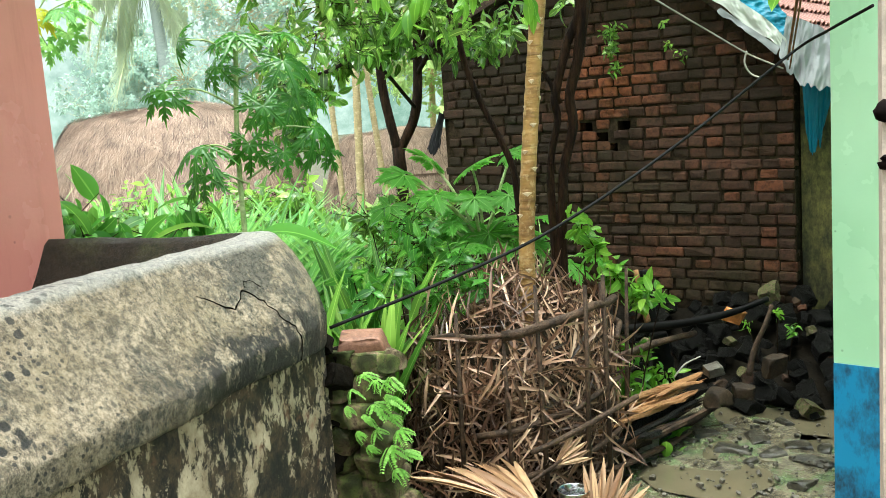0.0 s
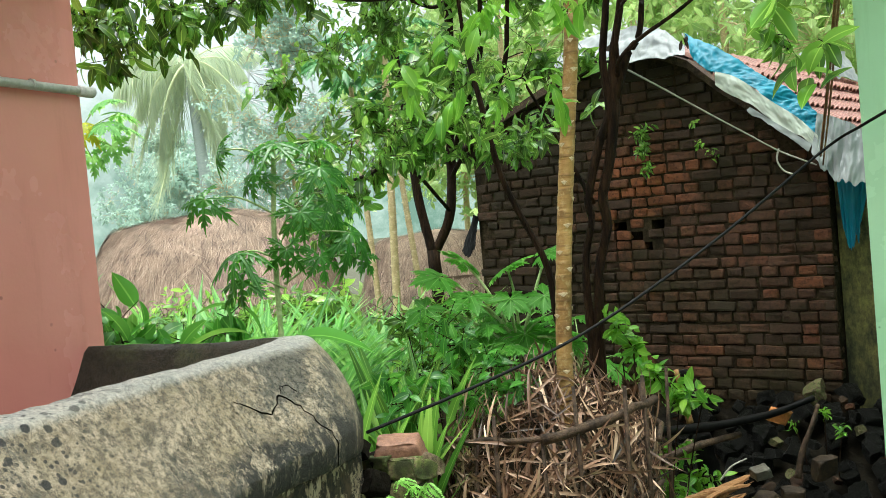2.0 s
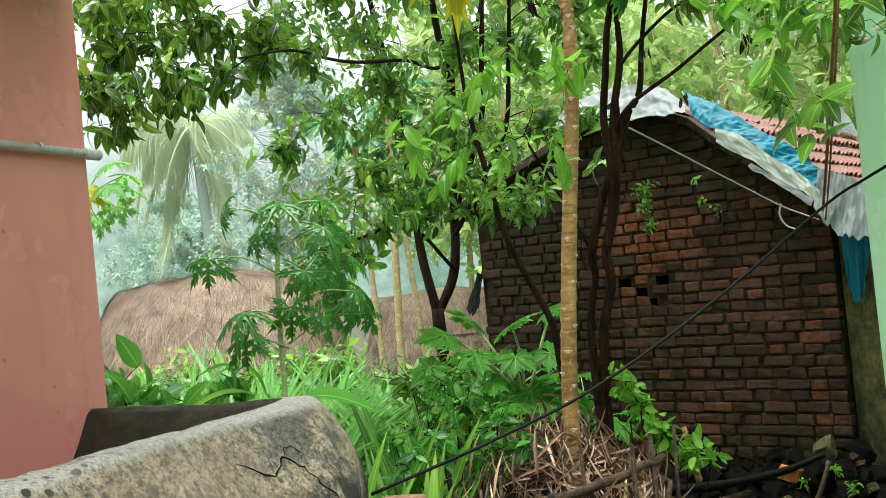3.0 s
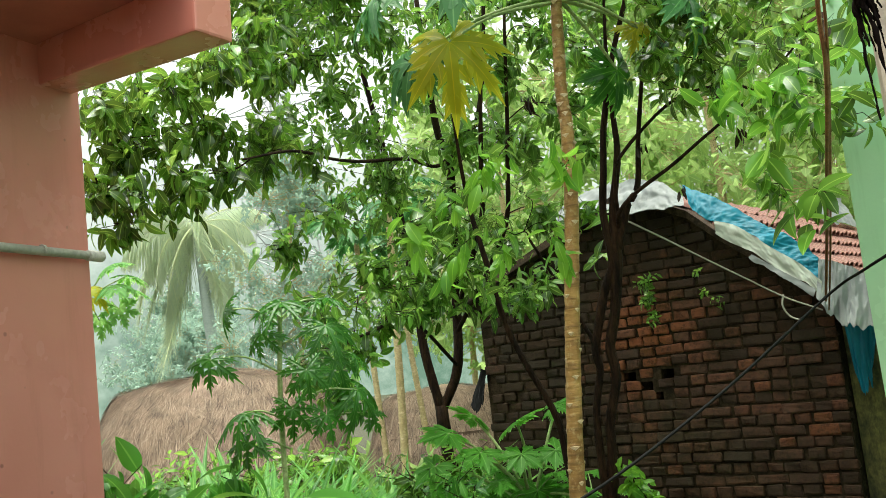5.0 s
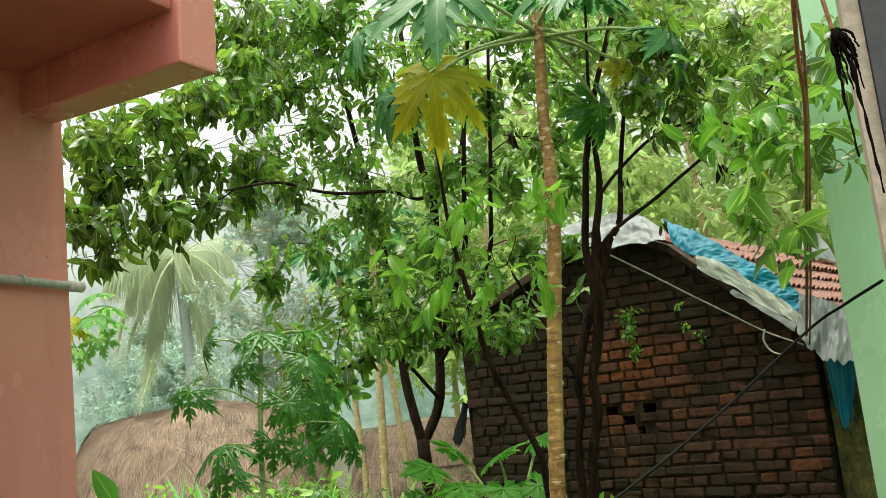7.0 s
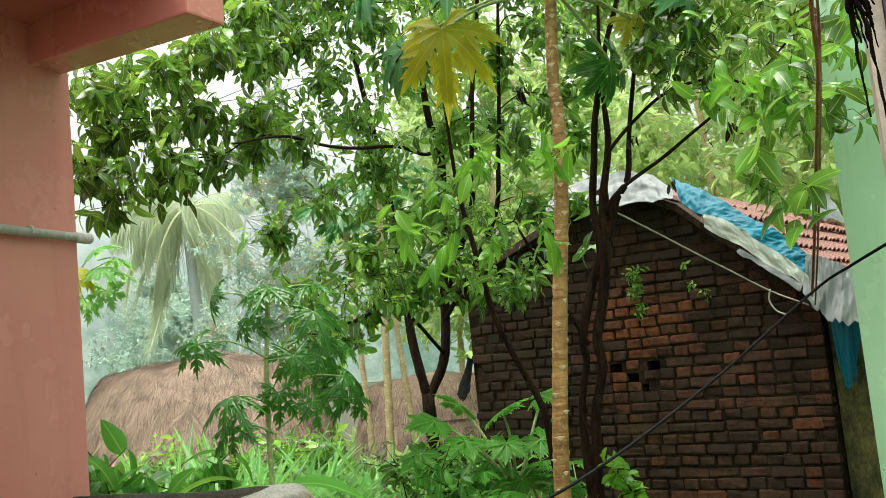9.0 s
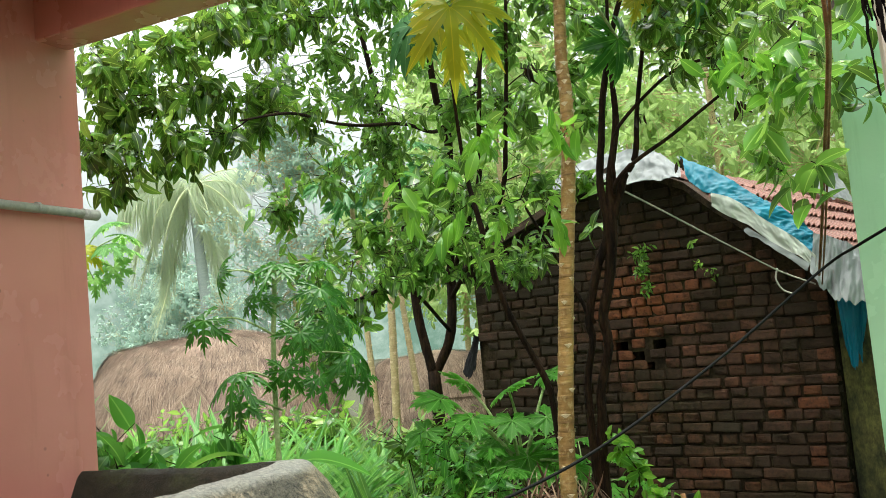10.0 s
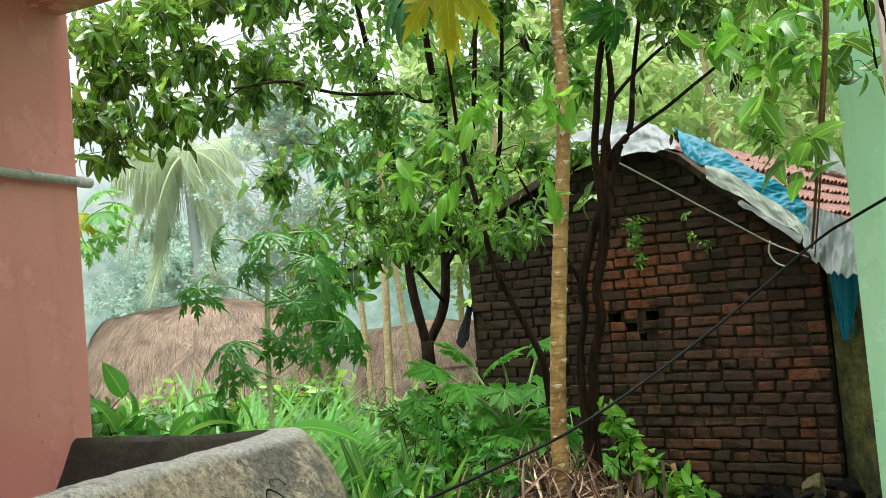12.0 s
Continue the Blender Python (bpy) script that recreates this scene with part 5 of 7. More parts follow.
def hung_leaf(root, start, hub, reach, aim, face, seed, mat, droop=0.35, lobe=0.8, sag=0.10, stalk_r=0.0075):
    """One leaf: a stalk from the trunk to the blade's middle, the blade aimed and faced as given
    (each as across, up, towards the yard's open side)."""
    rng = random.Random(seed)
    base = root.location
    a, b = Vector(start) - base, Vector(hub) - base
    mid = a.lerp(b, 0.55) + Vector((rng.uniform(-0.02, 0.02), rng.uniform(-0.02, 0.02), sag * (b - a).length))
    path = spline([a, mid, b], 5)
    bld = Build()
    bld.tube(path, [stalk_r * (1.15 - 0.55 * i / len(path)) for i in range(len(path))], 6)
    tt = [(f[0], f[i], f[i + 1]) for f in bld.f for i in range(1, len(f) - 1)]
    v, t, u = papaya_blade(rng, reach, droop, lobe)
    x = (ACROSS * aim[0] + Vector((0, 0, aim[1])) + TOWARDS * aim[2]).normalized()
    n = ACROSS * face[0] + Vector((0, 0, face[1])) + TOWARDS * face[2]
    y = n.cross(x).normalized()
    z = x.cross(y)
    v = v @ np.array([x, y, z]) + np.array(b)
    k = len(bld.v)
    me = fast_mesh("leaf", np.concatenate([np.array(bld.v), v]), np.concatenate([np.array(tt), t + k]), [GREEN_STEM, mat], np.concatenate([np.full((k, 2), 0.2), u]), [0] * len(tt) + [1] * len(t))
    ob = new("leaf", me)
    ob.parent = root
    return ob


BIG_LEAF = [papaya_leaf_mesh(30 + k, 0.55, 0.36, LEAF_PAPAYA_BIG, 0.25, 0.30, 0.55) for k in range(4)]
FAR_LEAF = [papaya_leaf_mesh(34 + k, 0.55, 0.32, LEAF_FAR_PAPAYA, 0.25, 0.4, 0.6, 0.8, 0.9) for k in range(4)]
BIG_YELLOW = [papaya_leaf_mesh(40 + k, 0.42, 0.33, LEAF_YELLOW, -0.1, 0.5, 1.2) for k in range(2)]
LOW_LEAF = [papaya_leaf_mesh(60 + k, 0.40, 0.27, LEAF_PAPAYA, 0.55, 0.25, 0.25) for k in range(4)]

tall_papaya = papaya("papaya_tree", "tall papaya with scarred tan trunk and lobed leaves, some yellow", [(-1.285, 4.60, -0.03), (-1.282, 4.595, 0.9), (-1.26, 4.601, 1.41), (-1.19, 4.618, 2.1), (-1.125, 4.635, 2.65), (-1.097, 4.642, 3.04), (-1.10, 4.641, 3.26), (-1.067, 4.649, 3.73), (-1.075, 4.648, 3.84)], (0.044, 0.027),
                     [(0.985, 150, 30, BIG_LEAF[2], 0.9), (0.985, 100, 22, BIG_LEAF[3], 0.9), (0.985, 60, 20, BIG_LEAF[1], 0.9), (0.99, 20, 42, BIG_LEAF[0], 0.8), (0.99, 190, 45, BIG_LEAF[2], 0.8), (0.995, 300, 62, BIG_LEAF[3], 0.7), (0.995, 240, 60, BIG_LEAF[1], 0.7)], 21, PAPAYA_BARK)
CROWN_AT = (-1.07, 4.65, 3.72)
for k, (hub, reach, aim, face, mat, droop) in enumerate((
    ((-1.510, 4.186, 3.477), 0.37, (0.05, -1, 0.3), (0, 0.35, 1), LEAF_YELLOW, 0.75),
    ((-1.402, 4.118, 3.893), 0.46, (-0.1, -0.75, 0.65), (0, 0.8, 0.6), LEAF_PAPAYA_BIG, 0.35),
    ((-1.724, 4.211, 3.432), 0.27, (-0.35, -0.95, 0.2), (-0.5, 0.3, 0.8), LEAF_PAPAYA_BIG, 0.50),
    ((-0.721, 4.948, 3.582), 0.17, (0.5, -0.8, 0.2), (0.3, 0.4, 0.8), LEAF_YELLOW, 0.40),
    ((-0.443, 4.880, 3.668), 0.34, (0.7, -0.7, 0.1), (0.2, 0.9, 0.3), LEAF_PAPAYA_BIG, 0.60),
    ((-0.596, 5.166, 3.546), 0.30, (0.6, -0.8, -0.2), (0.2, 0.8, 0.4), LEAF_PAPAYA_DARK, 0.50),
    ((-0.871, 5.025, 3.408), 0.27, (0.2, -1, -0.2), (0.2, 0.6, 0.6), LEAF_PAPAYA_DARK, 0.50),
    ((-0.824, 4.322, 3.842), 0.40, (0.5, -0.4, 0.7), (0, 0.9, 0.4), LEAF_PAPAYA_BIG, 0.50),
    ((-1.989, 4.478, 3.934), 0.30, (-0.8, -0.6, 0.0), (-0.2, 0.9, 0.3), LEAF_PAPAYA_BIG, 0.50),)):
    hung_leaf(tall_papaya, (CROWN_AT[0], CROWN_AT[1], CROWN_AT[2] + 0.02 * (k % 4)), hub, reach, aim, face, 400 + k, mat, droop, 0.78 if mat is LEAF_YELLOW else 1.0, 0.06, 0.0105)

young_papaya = papaya("young_papaya", "young papaya on a thin green stem with drooping dark lobed leaves", [(-2.262, 3.586, -0.03), (-2.265, 3.584, 1.613), (-2.237, 3.602, 2.185), (-2.232, 3.605, 2.283)], (0.013, 0.009), [], 22, GREEN_STEM, False)
for k, (hub, stem_z, reach, aim, face) in enumerate((
    ((-2.205, 3.575, 2.279), 2.23, 0.20, (-0.3, -0.45, 0.8), (0, 0.9, 0.5)),
    ((-2.376, 3.403, 2.269), 2.18, 0.17, (-0.35, -0.95, 0.1), (-0.9, 0.3, 0.3)),
    ((-2.421, 3.334, 2.062), 1.97, 0.18, (-0.75, -0.6, 0.25), (-0.2, 0.5, 0.85)),
    ((-2.312, 3.386, 1.822), 1.77, 0.21, (-0.85, -0.35, 0.3), (-0.1, 0.8, 0.6)),
    ((-2.334, 3.432, 1.704), 1.65, 0.19, (-0.7, -0.6, 0.2), (-0.2, 0.6, 0.7)),
    ((-2.070, 3.712, 2.165), 2.10, 0.21, (0.35, -0.75, 0.45), (0.2, 0.6, 0.7)),
    ((-2.074, 3.767, 2.015), 1.97, 0.23, (0.55, -0.8, 0.2), (0.4, 0.5, 0.7)),
    ((-1.998, 3.808, 1.869), 1.82, 0.22, (0.7, -0.7, 0.1), (0.3, 0.5, 0.8)),
    ((-2.083, 3.532, 1.976), 1.89, 0.18, (0.1, -0.95, 0.3), (0.2, 0.3, 0.9)),
    ((-2.131, 3.792, 2.295), 2.21, 0.18, (0.5, -0.1, 0.6), (0, 1, 0.3)),
    ((-2.284, 3.525, 2.154), 2.10, 0.15, (-0.2, -0.9, 0.4), (-0.4, 0.3, 0.8)),
    ((-2.170, 3.537, 1.820), 1.75, 0.16, (0.0, -1, 0.2), (0.3, 0.2, 0.9)),
    ((-2.100, 3.695, 1.777), 1.71, 0.16, (0.3, -0.9, 0.1), (0.6, 0.2, 0.8)),
    ((-2.077, 3.936, 2.036), 1.99, 0.17, (0.8, -0.5, 0.0), (0.1, 0.9, 0.3)),
    ((-1.985, 3.870, 1.764), 1.67, 0.15, (0.6, -0.8, 0.1), (0.5, 0.4, 0.7)),
    ((-2.352, 3.718, 2.302), 2.23, 0.15, (-0.6, -0.3, -0.4), (0, 1, 0.2)),)):
    hung_leaf(young_papaya, (-2.237, 3.602, stem_z), hub, reach * 0.9, aim, (face[0], face[1] + 0.8 * (k % 2), face[2]), 430 + k, LEAF_PAPAYA_DARK, 0.35 + 0.15 * (k % 4), 0.44, 0.12, 0.0052)

low_papaya = papaya("bushy_papaya", "low bushy papaya with spreading bright lobed leaves", [(-1.80, 5.50, -0.03), (-1.80, 5.55, 0.55), (-1.82, 5.58, 1.14)], (0.030, 0.022),
                    [(0.84 + 0.02 * (k % 8), 137 * k, -25 + 14 * (k % 5), LOW_LEAF[k % 4], 0.62) for k in range(16)], 23, GREEN_STEM, False)
for k, (hub, reach, aim, face) in enumerate((
    ((-1.767, 5.524, 1.149), 0.25, (0.1, -0.8, 0.6), (0, 0.55, 0.85)),
    ((-1.856, 5.548, 1.557), 0.26, (0.3, 0.3, 0.8), (0, 0.8, 0.6)),
    ((-2.044, 5.374, 1.408), 0.24, (-0.5, -0.3, 0.8), (-0.1, 0.8, 0.6)),
    ((-2.248, 5.401, 1.534), 0.25, (-0.8, 0.1, 0.4), (-0.1, 0.9, 0.5)),
    ((-1.638, 5.564, 1.373), 0.22, (0.6, -0.5, 0.6), (0.2, 0.7, 0.7)),
    ((-2.301, 5.269, 1.360), 0.20, (-0.8, -0.5, 0.4), (-0.2, 0.7, 0.7)),
    ((-1.935, 5.308, 1.087), 0.20, (-0.2, -0.9, 0.4), (0, 0.5, 0.9)),
    ((-2.170, 5.648, 1.600), 0.23, (-0.3, 0.4, 0.5), (0, 0.9, 0.4)),
    ((-1.676, 5.813, 1.617), 0.22, (0.7, 0.2, 0.3), (0.1, 0.9, 0.4)),
    ((-1.480, 5.505, 1.083), 0.18, (0.6, -0.7, 0.4), (0.2, 0.6, 0.8)),
    ((-1.804, 5.407, 1.379), 0.20, (0.0, -0.6, 0.8), (0, 0.7, 0.7)),)):
    hung_leaf(low_papaya, (-1.815, 5.575, 1.02 + 0.02 * (k % 5)), hub, reach * 0.85, aim, face, 460 + k, LEAF_PAPAYA, 0.20, 1.1, 0.10, 0.0105)
papaya("bushy_papaya", "low bushy papaya with spreading bright lobed leaves", [(-2.18, 5.95, -0.03), (-2.20, 6.0, 0.6), (-2.20, 6.02, 1.10)], (0.026, 0.02),
       [(0.92 + 0.02 * (k % 4), 52 * k + 7, -10 + 16 * (k % 3), LOW_LEAF[k % 4], 0.8) for k in range(7)], 24, GREEN_STEM, False)
papaya("bushy_papaya", "low bushy papaya with spreading bright lobed leaves", [(-1.52, 5.72, -0.03), (-1.52, 5.74, 0.5), (-1.50, 5.76, 0.98)], (0.022, 0.016),
       [(0.90 + 0.03 * (k % 3), 52 * k + 3, -12 + 18 * (k % 3), LOW_LEAF[(k + 1) % 4], 0.75) for k in range(7)], 27, GREEN_STEM, False)
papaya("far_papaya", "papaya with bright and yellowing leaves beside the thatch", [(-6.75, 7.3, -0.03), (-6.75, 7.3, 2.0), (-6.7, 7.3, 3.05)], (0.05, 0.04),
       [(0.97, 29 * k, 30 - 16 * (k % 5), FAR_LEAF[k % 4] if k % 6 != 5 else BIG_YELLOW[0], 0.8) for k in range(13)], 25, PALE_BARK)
for k, (a, b, r) in enumerate((((-3.85, 8.05, -0.05), (-3.84, 8.35, 3.6), 0.042), ((-4.36, 8.9, -0.05), (-4.72, 9.3, 3.6), 0.035), ((-3.95, 9.2, -0.05), (-4.35, 9.4, 3.4), 0.036))):
    papaya("pale_papaya", "pale straight papaya trunk standing among grass", [a, tuple((p + q) / 2 for p, q in zip(a, b)), b], (r, r * 0.75),
           [(0.98, 40 * j + 13 * k, 25 - 12 * (j % 4), BIG_LEAF[j % 4], 0.8) for j in range(9)], 26 + k, PALE_BARK)

# ---- coconut palm in the rain, a pylon, and far trees ----


def frond_mesh(seed, length, droop):
    rng = np.random.default_rng(seed)
    n = 170
    t = np.linspace(0.06, 1, n)
    bend = droop * t ** 1.7
    rx, rz = length * t * (1 - 0.40 * np.minimum(droop, 1.4) * t ** 2), length * (0.35 * t - bend)
    at, axis, nor, size = [], [], [], []
    for i in range(n):
        for s in (-1, 1):
            at.append((rx[i], 0.01 * s, rz[i]))
            axis.append((0.16 + rng.uniform(-0.12, 0.12), s * rng.uniform(0.05, 0.65), -1.0 - rng.uniform(0, 0.7)))
            nor.append((0.2, 0.5 * s, 1))
            size.append(length * 0.40 * math.sin(math.pi * (0.12 + 0.80 * t[i])) * rng.uniform(0.85, 1.15))
    v, tr, uv = scatter(leaf_shape(1, 0.024, 4, 0.15, 0.2), at, axis, nor, size)
    b = Build()
    b.tube([(x, 0, z) for x, z in zip(rx, rz)][::10], [0.035 * (1 - 0.8 * k / 17) for k in range(17)], 5)
    tv, tt = np.array(b.v), []
    for f in b.f:
        tt += [(f[0], f[i], f[i + 1]) for i in range(1, len(f) - 1)]
    return fast_mesh("frond", np.concatenate([tv, v]), np.concatenate([np.array(tt), tr + len(tv)]), FROND, np.concatenate([np.full((len(tv), 2), 0.5), uv]))


def coconut_palm():
    base = Vector((-15.35, 20.9, -0.05))
    root = thing("coconut_palm", "coconut palm with long drooping yellow-green fronds", "palm tree", at=base)
    b = Build()
    b.tube(spline([(0.6, 0, 0), (0.3, 0, 3.2), (0.05, 0, 6.65)], 8), [0.20 - 0.005 * i for i in range(17)], 10, 0, 0.05)
    part("trunk", b, PALM_TRUNK, root, smooth=True)
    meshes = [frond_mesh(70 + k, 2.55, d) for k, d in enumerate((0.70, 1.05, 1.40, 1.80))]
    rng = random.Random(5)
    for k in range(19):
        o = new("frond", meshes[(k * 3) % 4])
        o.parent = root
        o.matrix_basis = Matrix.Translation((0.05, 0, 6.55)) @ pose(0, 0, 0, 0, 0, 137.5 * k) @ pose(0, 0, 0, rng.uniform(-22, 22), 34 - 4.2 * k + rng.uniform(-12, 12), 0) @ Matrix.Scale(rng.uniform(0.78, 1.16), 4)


coconut_palm()


def pylon():
    root = thing("pylon", "pale steel lattice pylon beyond the trees", "pylon", at=(-36.0, 60.0, 0))
    h = 26.0
    corners = ((-1, -1), (1, -1), (1, 1), (-1, 1))
    def p(c, z):
        w = 2.6 * (1 - 0.75 * z / h)
        return (c[0] * w, c[1] * w, z)
    for c in corners:
        b = Build()
        b.tube([p(c, 0), p(c, h)], 0.09, 5)
        part("leg", b, STEEL_FAR, root)
    z = 0.0
    while z < h - 1:
        step = 2.6 * (1 - 0.6 * z / h)
        for i in range(4):
            b = Build()
            c, d = corners[i], corners[(i + 1) % 4]
            z1 = min(h, z + step)
            b.tube([p(c, z), p(d, z1)], 0.05, 4)
            b.tube([p(d, z), p(c, z1)], 0.05, 4)
            b.tube([p(c, z1), p(d, z1)], 0.05, 4)
            part("brace", b, STEEL_FAR, root)
        z += step
    for z in (19.0, 23.0):
        b = Build()
        for s in (-1, 1):
            b.tube([(0, 0, z + 0.8), (s * 5, 0, z)], 0.06, 4)
            b.tube([(0, 0, z - 0.4), (s * 5, 0, z)], 0.06, 4)
        part("arm", b, STEEL_FAR, root)


STEEL_FAR = plain("galvanised_lattice", (0.50, 0.52, 0.54), (0.60, 0.62, 0.64), 3, 0.6)
pylon()


def far_tree(x, y, h, r, seed, mat, size, count, label):
    rng = np.random.default_rng(seed)
    cl = []
    for k in range(count):
        a, b = rng.uniform(0, 6.28), rng.uniform(0, 1) ** 0.5
        z = rng.uniform(0.28, 1.0)
        w = r * math.sin(math.pi * (0.18 + 0.75 * z)) * b
        cl.append((x + w * math.cos(a), y + w * math.sin(a), h * z, r * rng.uniform(0.2, 0.36)))
    tree("far_tree", label, [[(x, y, -0.1, 0.009 * h), (x + 0.1, y, h * 0.4, 0.007 * h), (x, y + 0.1, h * 0.9, 0.004 * h)]], cl,
         [(cl, 48 / (size * size) * 0.05, (5, 8), (size * 0.7, size * 1.2), 0.35, OVATE_LOW, mat)], seed, PALE_BARK, 0.02, 0.004)


for k, (x, y, h, r) in enumerate(((-1.2, 13.0, 7.4, 2.6), (-4.4, 13.5, 7.4, 2.3), (2.4, 14.0, 7.2, 2.6), (0.6, 19.0, 9.8, 3.2), (-3.4, 19.0, 10.0, 3.2), (-7.4, 19.5, 8.4, 2.4))):
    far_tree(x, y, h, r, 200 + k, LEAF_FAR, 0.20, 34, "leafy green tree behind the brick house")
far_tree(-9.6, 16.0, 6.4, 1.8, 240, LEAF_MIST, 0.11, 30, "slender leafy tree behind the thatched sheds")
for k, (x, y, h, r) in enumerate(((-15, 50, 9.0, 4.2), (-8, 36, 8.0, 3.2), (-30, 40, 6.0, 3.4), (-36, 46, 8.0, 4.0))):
    far_tree(x, y, h, r, 220 + k, LEAF_MIST, 0.30, 30, "far tree with grey-green rain haze in its leaf colour")

# ---- thatched sheds ----


def thatch(name, label, cx, cy, lx, ly, top, eave, turn, seed, strands):
    """A rounded straw roof, long in x, heavy with loose straw, over a straw-hung wall."""
    root = thing(name, label, "shed", at=(cx, cy, 0))
    root.rotation_euler = (0, 0, radians(turn))
    rng = np.random.default_rng(seed)

    def surf(u, v):
        # v: 0 at the crest, 1 at the eave, above 1 hanging down
        a = 2 * math.pi * u
        e = abs(math.cos(a)) ** 0.7 * np.sign(math.cos(a)), abs(math.sin(a)) ** 0.7 * np.sign(math.sin(a))
        w = min(v, 1.0) ** 0.80
        x = e[0] * lx * (0.64 * min(1.0, v * 5) + 0.36 * w)
        y = e[1] * ly * w
        z = top - (top - eave) * min(v, 1) ** 1.35 - max(0, v - 1) * 1.1
        n = noise.noise(Vector((x * 1.3, y * 1.3, seed)))
        return Vector((x, y, z + 0.10 * n))
    b = Build()
    nu, nv = 56, 14
    vs = [surf(i / nu, max(0.001, 1.25 * j / nv)) for j in range(nv + 1) for i in range(nu)]
    b.add(vs, [(j * nu + i, j * nu + (i + 1) % nu, (j + 1) * nu + (i + 1) % nu, (j + 1) * nu + i) for j in range(nv) for i in range(nu)])
    part("thatch_bed", b, THATCH, root, smooth=True)
    at, axis, nor, size = [], [], [], []
    for _ in range(strands):
        u, v = rng.uniform(), rng.uniform(0.0, 1.0) ** 0.6
        p, q = surf(u, v), surf(u + rng.normal() * 0.004, v + 0.06)
        d = (q - p).normalized()
        nrm = d.cross(Vector((-math.sin(2 * math.pi * u), math.cos(2 * math.pi * u), 0)))
        if nrm.z < 0:
            nrm = -nrm
        at.append(p + nrm * (rng.uniform(0.0, 0.03) + 0.045 * max(0.0, noise.noise(Vector((p.x * 5, p.y * 5, p.z * 2))))))
        axis.append(d + Vector(rng.normal(size=3) * 0.035) + nrm * rng.uniform(-0.03, 0.05))
        nor.append(nrm)
        size.append(rng.uniform(0.16, 0.42) * (1.0 if v < 0.9 else 1.5))
    v, t, uv = scatter(leaf_shape(1, 0.017, 3, 0.10, 0.1), at, axis, nor, size)
    part("straw", fast_mesh("straw", v, t, THATCH, uv), None, root)["kind"] = "stuff"
    w = Build()
    m = 24
    ring = [(lx * 0.86 * abs(math.cos(a)) ** 0.5 * np.sign(math.cos(a)), ly * 0.84 * abs(math.sin(a)) ** 0.5 * np.sign(math.sin(a))) for a in (2 * math.pi * k / m for k in range(m))]
    w.add([(x, y, -0.05) for x, y in ring] + [(x, y, eave + 0.25) for x, y in ring], [(k, (k + 1) % m, m + (k + 1) % m, m + k) for k in range(m)])
    part("wall", w, WALL_STRAW, root, "dark straw-hung wall", True)


WALL_STRAW = plain("dark_straw_wall", (0.075, 0.045, 0.028), (0.17, 0.11, 0.07), 14, 0.85, 0.7, 0.02, 0.0, (3, 3, 0.3))
thatch("thatched_shed", "low shed under a thick rounded rice-straw thatch", -8.05, 11.15, 1.78, 1.6, 2.25, 1.02, 22, 3, 98000)
thatch("thatched_shed", "small straw-thatched shed behind pale trunks", -5.9, 14.2, 1.25, 1.2, 1.72, 0.75, 20, 4, 24000)

# ---- tree guard of stakes and dry palm leaf ----


